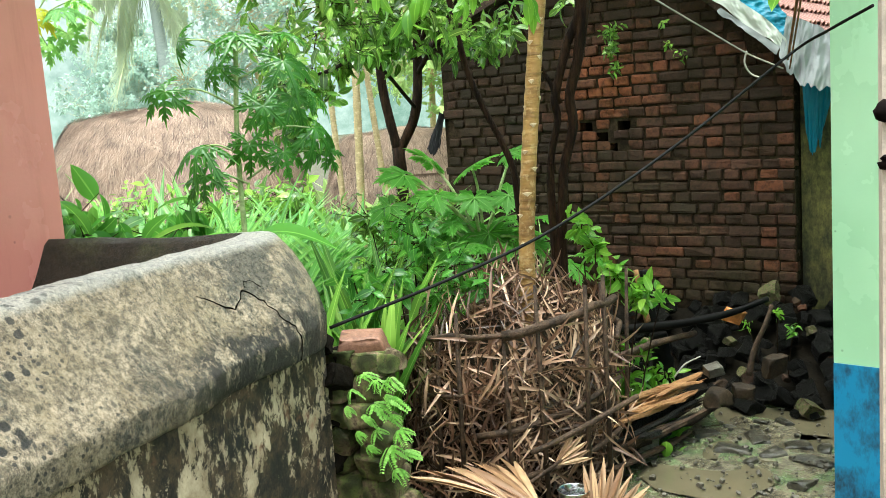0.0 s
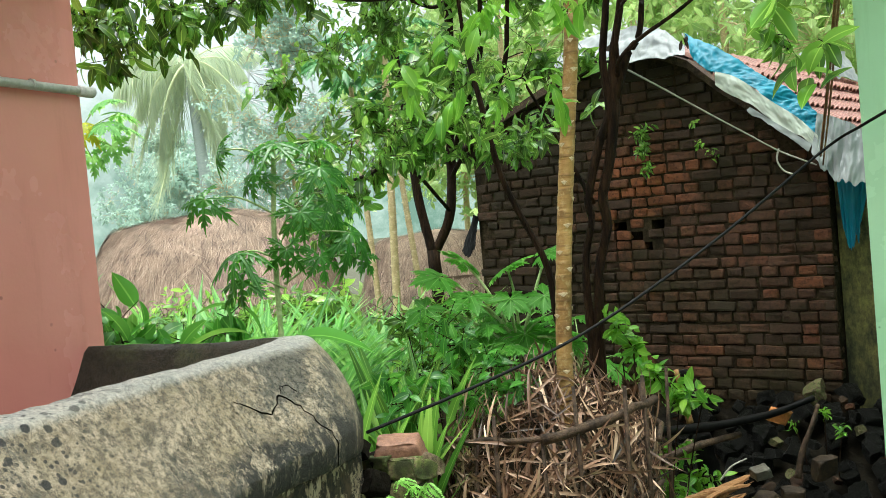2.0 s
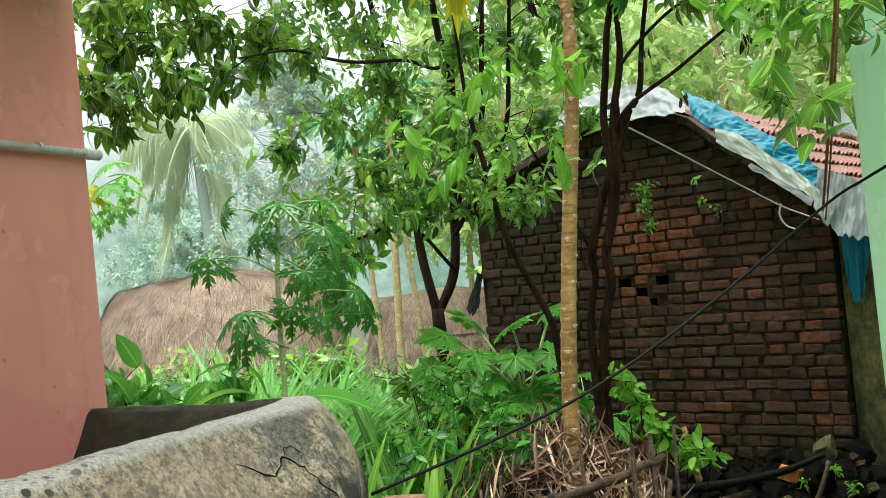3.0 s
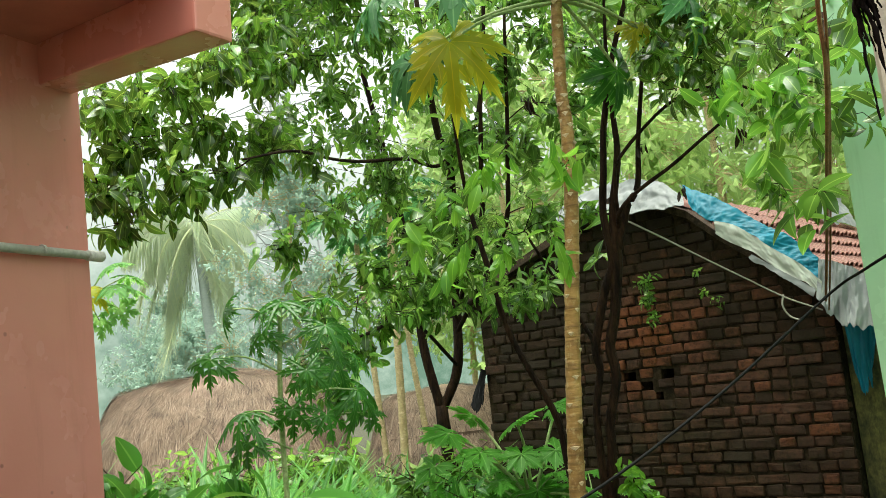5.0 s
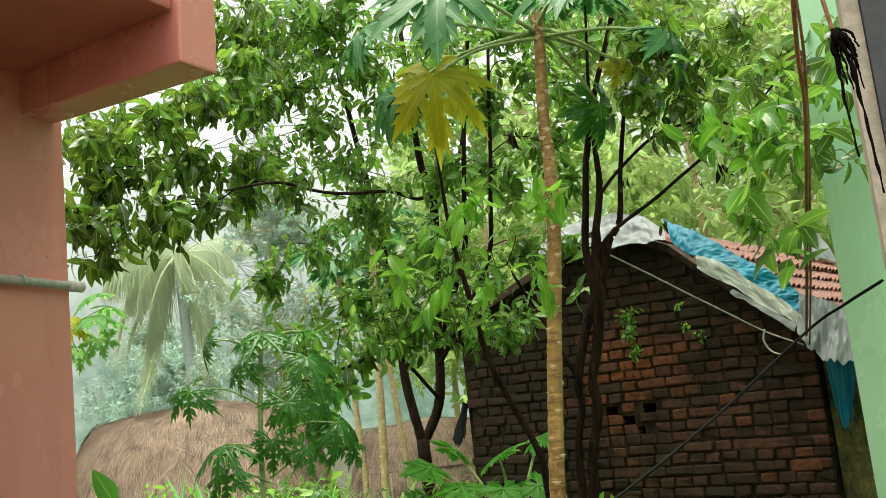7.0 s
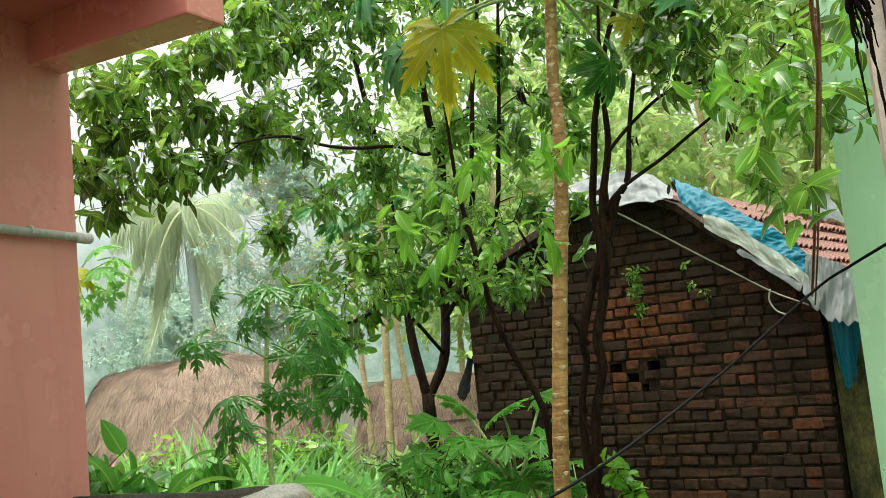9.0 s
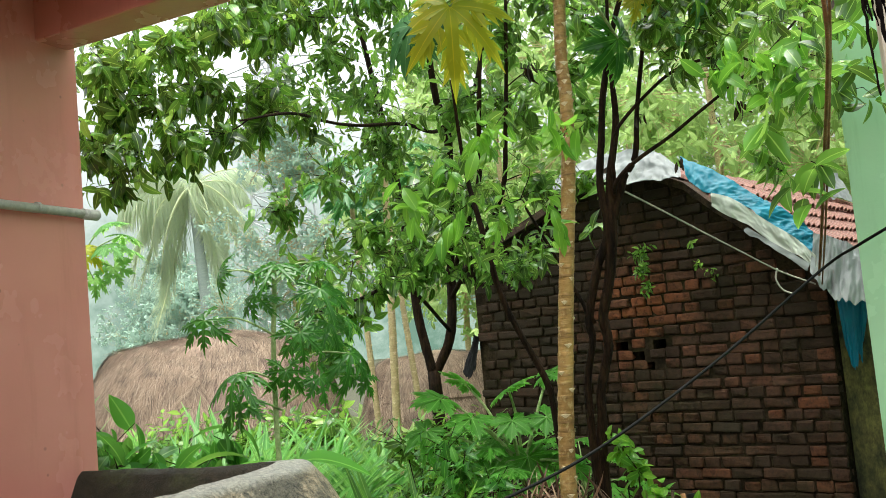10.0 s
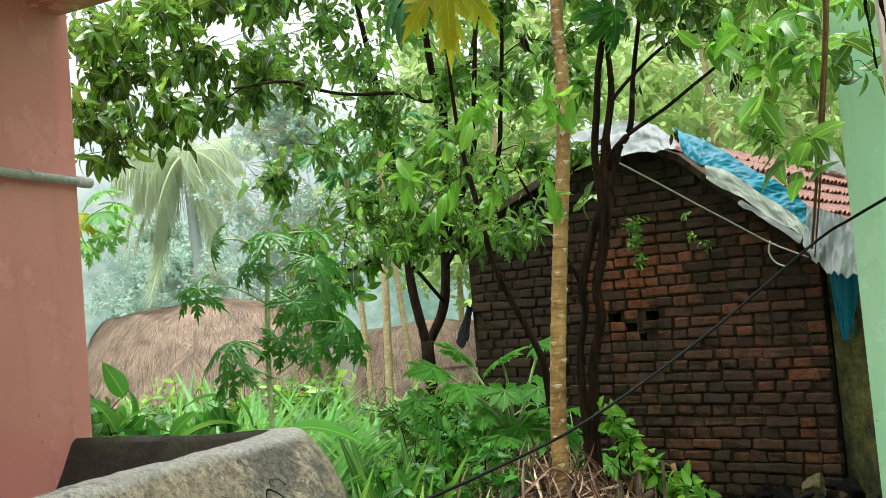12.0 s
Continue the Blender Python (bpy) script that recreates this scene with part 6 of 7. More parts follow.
def tree_guard():
    cx, cy, r, h = -1.40, 4.64, 0.52, 0.95
    root = thing("tree_guard", "round tree guard of sticks stuffed with dry palm leaves", "tree guard", at=(cx, cy, 0))
    rng = np.random.default_rng(6)
    for k in range(18):
        a = 6.283 * k / 18 + rng.uniform(-0.1, 0.1)
        rr = r + 0.035 + rng.uniform(-0.01, 0.02)
        b = Build()
        lean = rng.normal(size=2) * 0.03
        top = h + rng.uniform(-0.12, 0.14)
        b.tube([(rr * math.cos(a), rr * math.sin(a), -0.08), (rr * math.cos(a) + lean[0] * 0.6, rr * math.sin(a) + lean[1] * 0.4, top * 0.5), (rr * math.cos(a) + lean[0], rr * math.sin(a) + lean[1], top)],
               [0.014, 0.012, 0.009], 7, 0, 0.12, random.Random(k))
        part("stake", b, WOOD_DARK, root, smooth=True)
    for z, a0, a1, rad in ((0.83, 195, 290, 0.017), (0.91, 283, 350, 0.023), (0.46, 268, 352, 0.016), (0.20, 262, 350, 0.015), (0.52, 190, 262, 0.011), (0.80, 350, 560, 0.014)):
        pts = []
        for i in range(9):
            a = radians(a0 + (a1 - a0) * i / 8)
            rr = (r + 0.045) * (1 - 0.06 * math.sin(math.pi * i / 8)) + 0.012
            pts.append((rr * math.cos(a), rr * math.sin(a), z + (0.16 if z < 0.5 else 0.10) * (i / 8 - 0.5) + rng.normal() * 0.005))
        b = Build()
        b.tube(pts, [rad * (1.1 - 0.3 * i / 8) for i in range(9)], 8, 0, 0.10, random.Random(int(z * 100)))
        part("rail", b, WOOD_DARK, root, "bent brown stick rail", True)
    # Dark core added so the gaps between strips look shaded.
    core = Build()
    core.tube([(0, 0, -0.03), (0, 0, 0.3), (0, 0, 0.6), (0, 0, 0.80)], [r * 0.86, r * 0.84, r * 0.80, r * 0.5], 28, 0, 0.06, random.Random(5))
    part("shade_core", core, MUD, root, "dark core added inside the guard to shade its gaps", True)
    at, axis, nor, size = [], [], [], []
    for _ in range(5600):
        a, z = rng.uniform(0, 6.283), rng.uniform(0.02, 1.0)
        rr = r * (rng.uniform(0.84, 1.06 + 0.10 * max(0.0, -math.cos(a))) if z < 0.86 else rng.uniform(0.1, 1.0))
        zz = z * h + (0.20 * (1 - rr / r) if z > 0.86 else 0) - 0.06
        out = np.array((math.cos(a), math.sin(a), 0))
        tang = np.array((-math.sin(a), math.cos(a), 0))
        ax = tang * rng.normal() * 0.75 + np.array((0, 0, 1)) * rng.normal() * 0.9 + out * rng.normal() * 0.28
        at.append(out * rr + (0, 0, zz))
        axis.append(ax)
        nor.append(out + rng.normal(size=3) * 0.5)
        size.append(rng.uniform(0.11, 0.27))
    v, t, uv = scatter(leaf_shape(1, 0.064, 5, 0.35, 0.5, 0.45), at, axis, nor, size)
    part("dry_leaves", fast_mesh("dry_leaves", v, t, DRY_LEAF, uv), None, root, "crumpled brown palm leaf strips")["kind"] = "stuff"


tree_guard()


def palm_fan(at, turn, tilt, length, spread, blades, seed, rise=0):
    """A dry fan leaf: stiff pleated blades from one stalk."""
    rng = np.random.default_rng(seed)
    root = thing("dry_palm_leaf", "dry tan fan palm leaf lying on the wet yard", "palm leaf", "dry palm leaves", at=at)
    root.rotation_euler = (radians(tilt), radians(-rise), radians(turn))
    p, ax, nr, sz = [], [], [], []
    for k in range(blades):
        a = radians(spread) * (k / (blades - 1) - 0.5)
        p.append((0.02 * math.cos(a), 0.02 * math.sin(a), 0.002 * (k % 2)))
        ax.append((math.cos(a), math.sin(a), rng.uniform(-0.03, 0.10)))
        nr.append((0.25 * (1 if k % 2 else -1) * math.sin(a), 0.35 * (1 if k % 2 else -1), 1))
        sz.append(length * rng.uniform(0.8, 1.05))
    v, t, uv = scatter(leaf_shape(1, 0.085, 5, 0.12, 0.5, 0.55), p, ax, nr, sz)
    part("fan", fast_mesh("fan", v, t, DRY_FAN, uv), None, root)
    b = Build()
    b.tube([(-0.22, 0, 0.0), (-0.1, 0, 0.006), (0.05, 0, 0.004)], [0.012, 0.01, 0.006], 6)
    part("stalk", b, WOOD_DARK, root, smooth=True)


palm_fan((-1.14, 3.70, 0.22), 164, 12, 0.46, 48, 18, 1, 14)
palm_fan((-1.05, 3.80, 0.16), 148, -6, 0.46, 46, 16, 2, 16)
palm_fan((-0.84, 3.95, 0.0), 60, 30, 0.32, 66, 16, 3, 62)
palm_fan((-1.06, 4.06, 0.26), 25, 60, 0.19, 50, 10, 4, 32)


def steel_mug():
    root = thing("steel_mug", "dull steel mug standing open on the ground", "mug", at=(-0.965, 4.04, 0.005))
    bm = bmesh.new()
    prof = [(0.060, 0.0), (0.066, 0.012), (0.069, 0.10), (0.074, 0.155), (0.078, 0.160), (0.076, 0.163), (0.070, 0.156), (0.065, 0.10), (0.062, 0.016), (0.0, 0.012)]
    n = 28
    rings = [[bm.verts.new((r * math.cos(6.2832 * k / n), r * math.sin(6.2832 * k / n), z)) for k in range(n)] for r, z in prof]
    for a, b in zip(rings, rings[1:]):
        for k in range(n):
            bm.faces.new((a[k], a[(k + 1) % n], b[(k + 1) % n], b[k]))
    bm.faces.new(rings[0][::-1])
    bmesh.ops.remove_doubles(bm, verts=bm.verts, dist=1e-5)
    bmesh.ops.recalc_face_normals(bm, faces=bm.faces)
    part("cup", bm, STEEL, root, "", True)
    h = Build()
    h.tube(spline([(0.068, 0, 0.13), (0.11, 0, 0.125), (0.112, 0, 0.06), (0.066, 0, 0.04)], 5), 0.006, 8)
    part("handle", h, STEEL, root, smooth=True)


steel_mug()

# ---- stacked mossy stones at the wall's broken end, with ferns ----


def stone(name, label, size, m, seed, mat, group, wear=0.10, chips=4):
    ob = part(name, rough_stone(size, seed, chips, wear), mat, None, label, True)
    ob.matrix_world = m
    return tagged(ob, label, name.split("_")[-1], group)


def stone_stack():
    rng = random.Random(9)
    z, k = 0.0, 0
    while z < 1.02:
        h = rng.uniform(0.080, 0.105)
        for x in (-1.535, -1.40):
            lean = 0.02 * math.sin(z * 6)
            stone("mossy_brick", "moss-grown dark brick in the broken wall end", (rng.uniform(0.125, 0.165), 0.21, h * 1.0), pose(x + lean + rng.uniform(-0.025, 0.025), 2.985 + rng.uniform(-0.03, 0.03), z + h / 2, rng.uniform(-4, 4), rng.uniform(-5, 5), rng.uniform(-14, 14)), 300 + k, MOSSY, "mossy bricks at the wall end", 0.09, 6)
            k += 1
        z += h * 1.0
    top = part("loose_brick", rough_stone((0.165, 0.11, 0.082), 401, 2, 0.05), BROKEN, None, "", True)
    top.matrix_world = pose(-1.45, 2.99, 1.105, 4, -3, 18)
    tagged(top, "broken red brick lying on the mossy stack", "brick")
    stone("grey_stone", "small grey stone on the mossy stack", (0.06, 0.05, 0.05), pose(-1.49, 2.95, 1.075, 10, 5, 30), 402, COPING, "stones on the stack")
    stone("grey_stone", "small grey stone on the mossy stack", (0.10, 0.08, 0.06), pose(-1.37, 2.95, 1.05, 0, 15, 60), 403, MOSSY, "stones on the stack")


stone_stack()


def fern(at, seed, count, size):
    rng = np.random.default_rng(seed)
    root = thing("fern", "small bright green fern rooted in mossy bricks", "fern", "ferns on the wall end", at=at)
    for k in range(count):
        a = rng.uniform(-110, 40)
        length = size * rng.uniform(0.7, 1.25)
        n = 13
        p, ax, nr, sz = [], [], [], []
        for i in range(1, n):
            t = i / n
            for s in (-1, 1):
                p.append((length * t, 0, 0.10 * length * t - 0.50 * length * t * t))
                ax.append((0.35, s, -0.1))
                nr.append((0, 0, 1))
                sz.append(length * 0.21 * math.sin(math.pi * (0.25 + 0.62 * t)) * rng.uniform(0.8, 1.15))
        v, tr, uv = scatter(leaf_shape(1, 0.62, 4, 0.20, 0.15, 0.62), p, ax, nr, sz)
        o = part("fern_leaf", fast_mesh("fern_leaf", v, tr, FERN, uv), None, root)
        o.matrix_basis = pose(0, 0, 0, rng.uniform(10, 60), rng.uniform(0, 30), a)


FERN_SPOTS = [(-1.383, 2.819, 1.045), (-1.337, 2.830, 1.024), (-1.294, 2.850, 1.027), (-1.430, 2.773, 0.943), (-1.385, 2.796, 0.908), (-1.348, 2.814, 0.943), (-1.299, 2.837, 0.898), (-1.276, 2.847, 0.846), (-1.264, 2.852, 0.765), (-1.406, 2.785, 0.851), (-1.346, 2.815, 0.854), (-1.307, 2.833, 0.789), (-1.412, 2.782, 1.000), (-1.295, 2.839, 0.707), (-1.311, 2.831, 0.969), (-1.376, 2.800, 0.797)]
for k, spot in enumerate(FERN_SPOTS):
    fern(spot, k + 1, 3 + k % 2, 0.052 + 0.016 * (k % 3))

# ---- rubble, poles, planks and flat stones in the yard ----


def rubble():
    rng = random.Random(12)
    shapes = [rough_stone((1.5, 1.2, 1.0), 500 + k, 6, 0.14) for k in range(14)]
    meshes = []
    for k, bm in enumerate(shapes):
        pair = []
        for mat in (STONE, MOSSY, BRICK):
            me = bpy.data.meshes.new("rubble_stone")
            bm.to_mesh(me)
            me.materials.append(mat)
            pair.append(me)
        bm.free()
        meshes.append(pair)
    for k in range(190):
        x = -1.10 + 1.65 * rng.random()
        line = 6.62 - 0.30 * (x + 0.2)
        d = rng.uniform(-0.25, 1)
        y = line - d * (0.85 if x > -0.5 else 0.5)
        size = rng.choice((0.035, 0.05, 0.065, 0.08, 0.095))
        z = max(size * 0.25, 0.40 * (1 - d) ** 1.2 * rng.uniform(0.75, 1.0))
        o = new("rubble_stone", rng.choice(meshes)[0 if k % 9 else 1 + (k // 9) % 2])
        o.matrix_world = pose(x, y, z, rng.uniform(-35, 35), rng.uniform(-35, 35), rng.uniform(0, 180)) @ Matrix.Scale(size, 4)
        tagged(o, "wet rubble stone below the brick wall, mostly coloured shade-black", "stone", "rubble below the wall")
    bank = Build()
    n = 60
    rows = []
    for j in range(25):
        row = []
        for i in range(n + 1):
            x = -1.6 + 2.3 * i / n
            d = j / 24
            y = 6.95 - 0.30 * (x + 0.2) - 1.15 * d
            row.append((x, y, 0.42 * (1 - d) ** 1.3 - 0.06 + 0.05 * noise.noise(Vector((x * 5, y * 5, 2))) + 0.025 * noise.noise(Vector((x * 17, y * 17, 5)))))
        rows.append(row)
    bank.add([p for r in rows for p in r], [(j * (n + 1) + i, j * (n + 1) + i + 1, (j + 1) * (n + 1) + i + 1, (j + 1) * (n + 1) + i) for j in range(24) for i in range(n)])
    tagged(part("rubble_bank", bank, SHADED_BANK, None, "", True), "wet earth bank under the rubble, near-black to stand for shade", "bank", kind="structure")
    orange = part("broken_tile", rough_stone((0.12, 0.03, 0.09), 900, 3, 0.06), ORANGE, None, "", True)
    orange.matrix_world = pose(-0.37, 6.02, 0.52, 10, 20, 10)
    tagged(orange, "bright orange broken clay tile in the rubble", "tile")
    stone("brown_brick", "brown broken brick at the foot of the rubble", (0.12, 0.08, 0.07), pose(-0.294, 5.442, 0.223, 12, 8, 20), 920, BROWN_STONE, "broken bricks")
    stone("pale_stone", "pale worn stone in the black rubble", (0.10, 0.08, 0.06), pose(-0.463, 5.581, 0.301, 10, -12, 30), 921, GRIT, "yard stones")
    stone("brown_brick", "large brown block half buried in the rubble", (0.13, 0.10, 0.11), pose(-0.132, 5.748, 0.297, 8, -6, 35), 922, BROWN_STONE, "broken bricks")
    stone("brown_brick", "dark brown block beside the split log", (0.12, 0.10, 0.10), pose(-0.430, 5.383, 0.193, -8, 10, 60), 923, BROWN_STONE, "broken bricks")
    for k, (x, y, w) in enumerate(((-0.01, 5.27, 0.13), (-0.22, 5.33, 0.1), (-0.33, 5.14, 0.13), (0.07, 5.03, 0.1), (-0.5, 5.36, 0.09), (-0.08, 5.64, 0.08), (-0.21, 5.62, 0.07), (-0.58, 5.25, 0.07), (-0.13, 5.1, 0.08), (-0.38, 5.52, 0.06), (0.13, 5.23, 0.09), (-0.24, 4.98, 0.06), (0.01, 4.73, 0.1), (-0.62, 5.02, 0.05))):
        stone("flat_stone", "flat wet stone bedded in the yard", (w * rng.uniform(1.1, 1.9), w * rng.uniform(0.7, 1.1), 0.055), pose(x, y, -0.030 + rng.uniform(-0.006, 0.006), rng.uniform(-9, 9), rng.uniform(-9, 9), rng.uniform(0, 180)), 940 + k, SLAB, "flat stones in the yard", 0.16, 9)
    stone("pale_stone", "pale rough stone beside the tree guard", (0.14, 0.11, 0.15), pose(-0.79, 4.99, 0.05, 5, 10, 20), 980, PALE_STONE, "yard stones")


def puddle(x, y, rx, ry, seed):
    """A shallow sheet of brown rain water lying in a hollow of the yard."""
    b = Build()
    n = 40
    rim = []
    for k in range(n):
        a = 6.2832 * k / n
        q = 1 + 0.35 * noise.noise(Vector((math.cos(a) * 1.4, math.sin(a) * 1.4, seed)))
        rim.append((rx * q * math.cos(a), ry * q * math.sin(a), 0.0))
    b.add([(0, 0, 0)] + rim, [(0, 1 + k, 1 + (k + 1) % n) for k in range(n)])
    ob = part("puddle", b, RAIN_WATER)
    ob.location = (x, y, -0.021)
    tagged(ob, "shallow brown rain puddle on the yard", "puddle", "puddles in the yard")


def rain_water():
    m = Nodes("brown_rain_water")
    c = m.mix(m.noise(4, 4), (0.085, 0.072, 0.042), (0.16, 0.14, 0.085))
    m.bump(m.noise(38, 2), 0.12, 0.004)
    return m.done(c, 0.06, 0.0, 0.5)


RAIN_WATER = rain_water()
puddle(-0.028, 5.859, 0.42, 0.50, 1)
puddle(-0.246, 5.254, 0.42, 0.28, 2)
puddle(-0.45, 4.75, 0.35, 0.25, 3)


def pebbles():
    """Grit and small stones strewn over the yard, far too many to count."""
    rng = np.random.default_rng(77)
    bm = rough_stone((1.0, 0.8, 0.6), 990, 4, 0.12)
    bm.verts.ensure_lookup_table()
    shape = np.array([v.co for v in bm.verts]), np.array([[v.index for v in f.verts] for f in bm.faces]), np.zeros((len(bm.verts), 2))
    bm.free()
    n = 560
    x, y = rng.uniform(-0.95, 0.6, n), rng.uniform(4.2, 5.9, n)
    at = np.stack([x, y, np.full(n, -0.006)], 1)
    v, t, u = scatter(shape, at, rng.normal(size=(n, 3)) * (1, 1, 0.2), rng.normal(size=(n, 3)) * 0.3 + (0, 0, 1), 0.006 + 0.028 * rng.uniform(size=n) ** 3)
    tagged(part("pebbles", fast_mesh("pebbles", v, t, GRIT, u), None), "grit and small wet stones strewn over the yard", "pebbles", kind="stuff")


ORANGE = plain("fresh_orange_clay", (0.50, 0.17, 0.03), (0.62, 0.24, 0.06), 12, 0.6)
BROWN_STONE = plain("muddy_brown_brick", (0.016, 0.011, 0.007), (0.070, 0.046, 0.026), 9, 0.7, 0.6, 0.01, specular=0.2)
PALE_STONE = plain("pale_wet_stone", (0.13, 0.125, 0.10), (0.26, 0.25, 0.21), 8, 0.35, 0.5, 0.01)
SLAB = plain("wet_slab_stone", (0.030, 0.028, 0.020), (0.10, 0.09, 0.062), 9, 0.3, 0.6, 0.01)
GRIT = plain("wet_grit", (0.06, 0.05, 0.035), (0.16, 0.145, 0.11), 9, 0.5, 0.6, 0.01)
rubble()
pebbles()


def pole(name, label, pts, radii, mat, category="pole"):
    base = Vector(pts[0])
    b = Build()
    s = spline([Vector(p) - base for p in pts], 6)
    b.tube(s, [radii[0] + (radii[1] - radii[0]) * i / (len(s) - 1) for i in range(len(s))], 10, 0, 0.08, random.Random(3))
    ob = part(name, b, mat, None, label, True)
    ob.location = base
    return tagged(ob, label, category)


pole("black_pole", "long blackened wet pole resting on the rubble", [(-1.12, 5.35, 0.575), (-0.75, 5.65, 0.545), (-0.42, 5.92, 0.555), (-0.17, 6.1, 0.615)], (0.032, 0.018), BLACK_POLE)
pole("black_pole", "shorter brown pole leaning in the rubble", [(-0.972, 5.261, 0.443), (-0.787, 5.544, 0.464), (-0.586, 5.821, 0.460)], (0.026, 0.018), WOOD_DARK)
pole("stake", "dark broad post carrying the poles", [(-0.750, 5.701, 0.188), (-0.772, 5.698, 0.329), (-0.789, 5.696, 0.488)], (0.070, 0.055), BLACK_POLE, "stake")
pole("stake", "dark leaning stake beside a reddish one", [(-0.811, 5.693, 0.541), (-0.842, 5.718, 0.692), (-0.871, 5.734, 0.870)], (0.030, 0.026), BLACK_POLE, "stake")
pole("stake", "reddish split stake standing in the rubble", [(-0.839, 5.618, 0.576), (-0.866, 5.614, 0.721), (-0.899, 5.629, 0.890)], (0.020, 0.015), WOOD_RAW, "stake")
pole("stick", "thin pale stick bent over the split log", [(-0.651, 5.260, 0.344), (-0.593, 5.287, 0.413), (-0.510, 5.326, 0.450)], (0.005, 0.004), ROPE, "stick")
pole("stake", "crooked dark stake in the rubble", [(-0.276, 5.743, 0.225), (-0.242, 5.775, 0.373), (-0.186, 5.797, 0.506), (-0.140, 5.848, 0.632)], (0.020, 0.012), WOOD_DARK, "stake")
pole("stick", "brown stick leaning across the tree guard", [(-1.15, 4.03, 0.33), (-0.98, 4.12, 0.40), (-0.72, 4.40, 0.50)], (0.012, 0.014), WOOD_DARK, "stick")


def split_log():
    root = thing("split_log", "rotten split log with raw orange wood on top", "log", at=(-0.78, 5.10, 0.0))
    root.scale = (1.5, 1.15, 1.05)
    root.rotation_euler = (0, 0, radians(68))
    rng = random.Random(2)
    for k in range(44):
        raw = k < 20
        y = rng.uniform(-0.10, 0.06) if raw else rng.uniform(-0.14, 0.08)
        z = 0.27 - 1.5 * y * y + rng.uniform(-0.015, 0.01) if raw else rng.uniform(0.05, 0.25) * (1 - abs(y + 0.03) * 3)
        length = rng.uniform(0.35, 1.0)
        x0 = rng.uniform(-0.52, 0.5 - length)
        w, h = rng.uniform(0.008, 0.024), rng.uniform(0.004, 0.012) * (1 if raw else 2.2)
        b = Build()
        n = 10
        rings = []
        for i in range(n + 1):
            t = i / n
            taper = min(1.0, 6 * t + 0.25, 5 * (1 - t) + 0.12)
            cx, cy, cz = x0 + length * t, y + 0.012 * math.sin(5 * t + k) + rng.uniform(-0.004, 0.004), z - 0.06 * t + 0.012 * math.sin(4 * t + 2 * k) + rng.uniform(-0.003, 0.003)
            rings.append([(cx, cy + sy * w * taper * rng.uniform(0.7, 1.1), cz + sz * h * taper * rng.uniform(0.7, 1.2)) for sy, sz in ((-1, -0.6), (0.2, -1), (1, -0.3), (0.8, 0.7), (-0.1, 1), (-0.9, 0.6))])
        b.add([p for r in rings for p in r], [(i * 6 + j, i * 6 + (j + 1) % 6, (i + 1) * 6 + (j + 1) % 6, (i + 1) * 6 + j) for i in range(n) for j in range(6)] + [tuple(range(6))[::-1], tuple(n * 6 + j for j in range(6))])
        part("splinter", b, WOOD_RAW if raw else (WOOD_DARK if k % 3 else STONE), root)


split_log()

# ---- cable, ropes, vines ----


def line(name, label, pts, r, mat, category, n=8, sides=8):
    base = Vector(pts[0])
    b = Build()
    b.tube([p - base for p in spline(pts, n)], r, sides)
    ob = part(name, b, mat, None, label, True)
    ob.location = base
    return tagged(ob, label, category)


line("black_cable", "black cable strung from the wall end to the green house", [(-1.515, 2.870, 1.190), (-1.154, 3.146, 1.312), (-0.848, 3.496, 1.440), (-0.441, 3.959, 1.706), (-0.008, 4.444, 2.043), (0.142, 4.188, 2.118), (0.279, 3.924, 2.176)], 0.0062, CABLE, "cable")
line("white_rope", "frayed pale rope tied from the tree to the eave", [(-0.948, 5.164, 2.599), (-0.811, 5.541, 2.506), (-0.647, 5.915, 2.390), (-0.462, 6.283, 2.263), (-0.271, 6.594, 2.133), (-0.060, 6.700, 2.025)], 0.0055, ROPE, "rope")
line("rope_end", "loose frayed rope end hanging below the eave", [(-0.279, 6.574, 2.152), (-0.294, 6.573, 2.080), (-0.261, 6.575, 2.009), (-0.196, 6.577, 1.972)], 0.006, ROPE, "rope")
line("dry_vine", "brown dry vine hanging down to the eave", [(0.10, 2.9, 3.6), (0.107, 2.98, 3.3), (0.113, 3.05, 3.05), (0.104, 3.25, 2.89), (0.103, 3.45, 2.75), (0.065, 4.2, 2.53), (0.03, 5.0, 2.35), (-0.03, 6.62, 2.08)], 0.0080, VINE, "vine")
line("dry_vine", "thin brown vine twisted beside the thicker one", [(0.11, 2.9, 3.6), (0.122, 3.04, 3.05), (0.112, 3.45, 2.77), (0.045, 5.0, 2.34), (-0.02, 6.60, 2.02)], 0.0052, VINE, "vine")


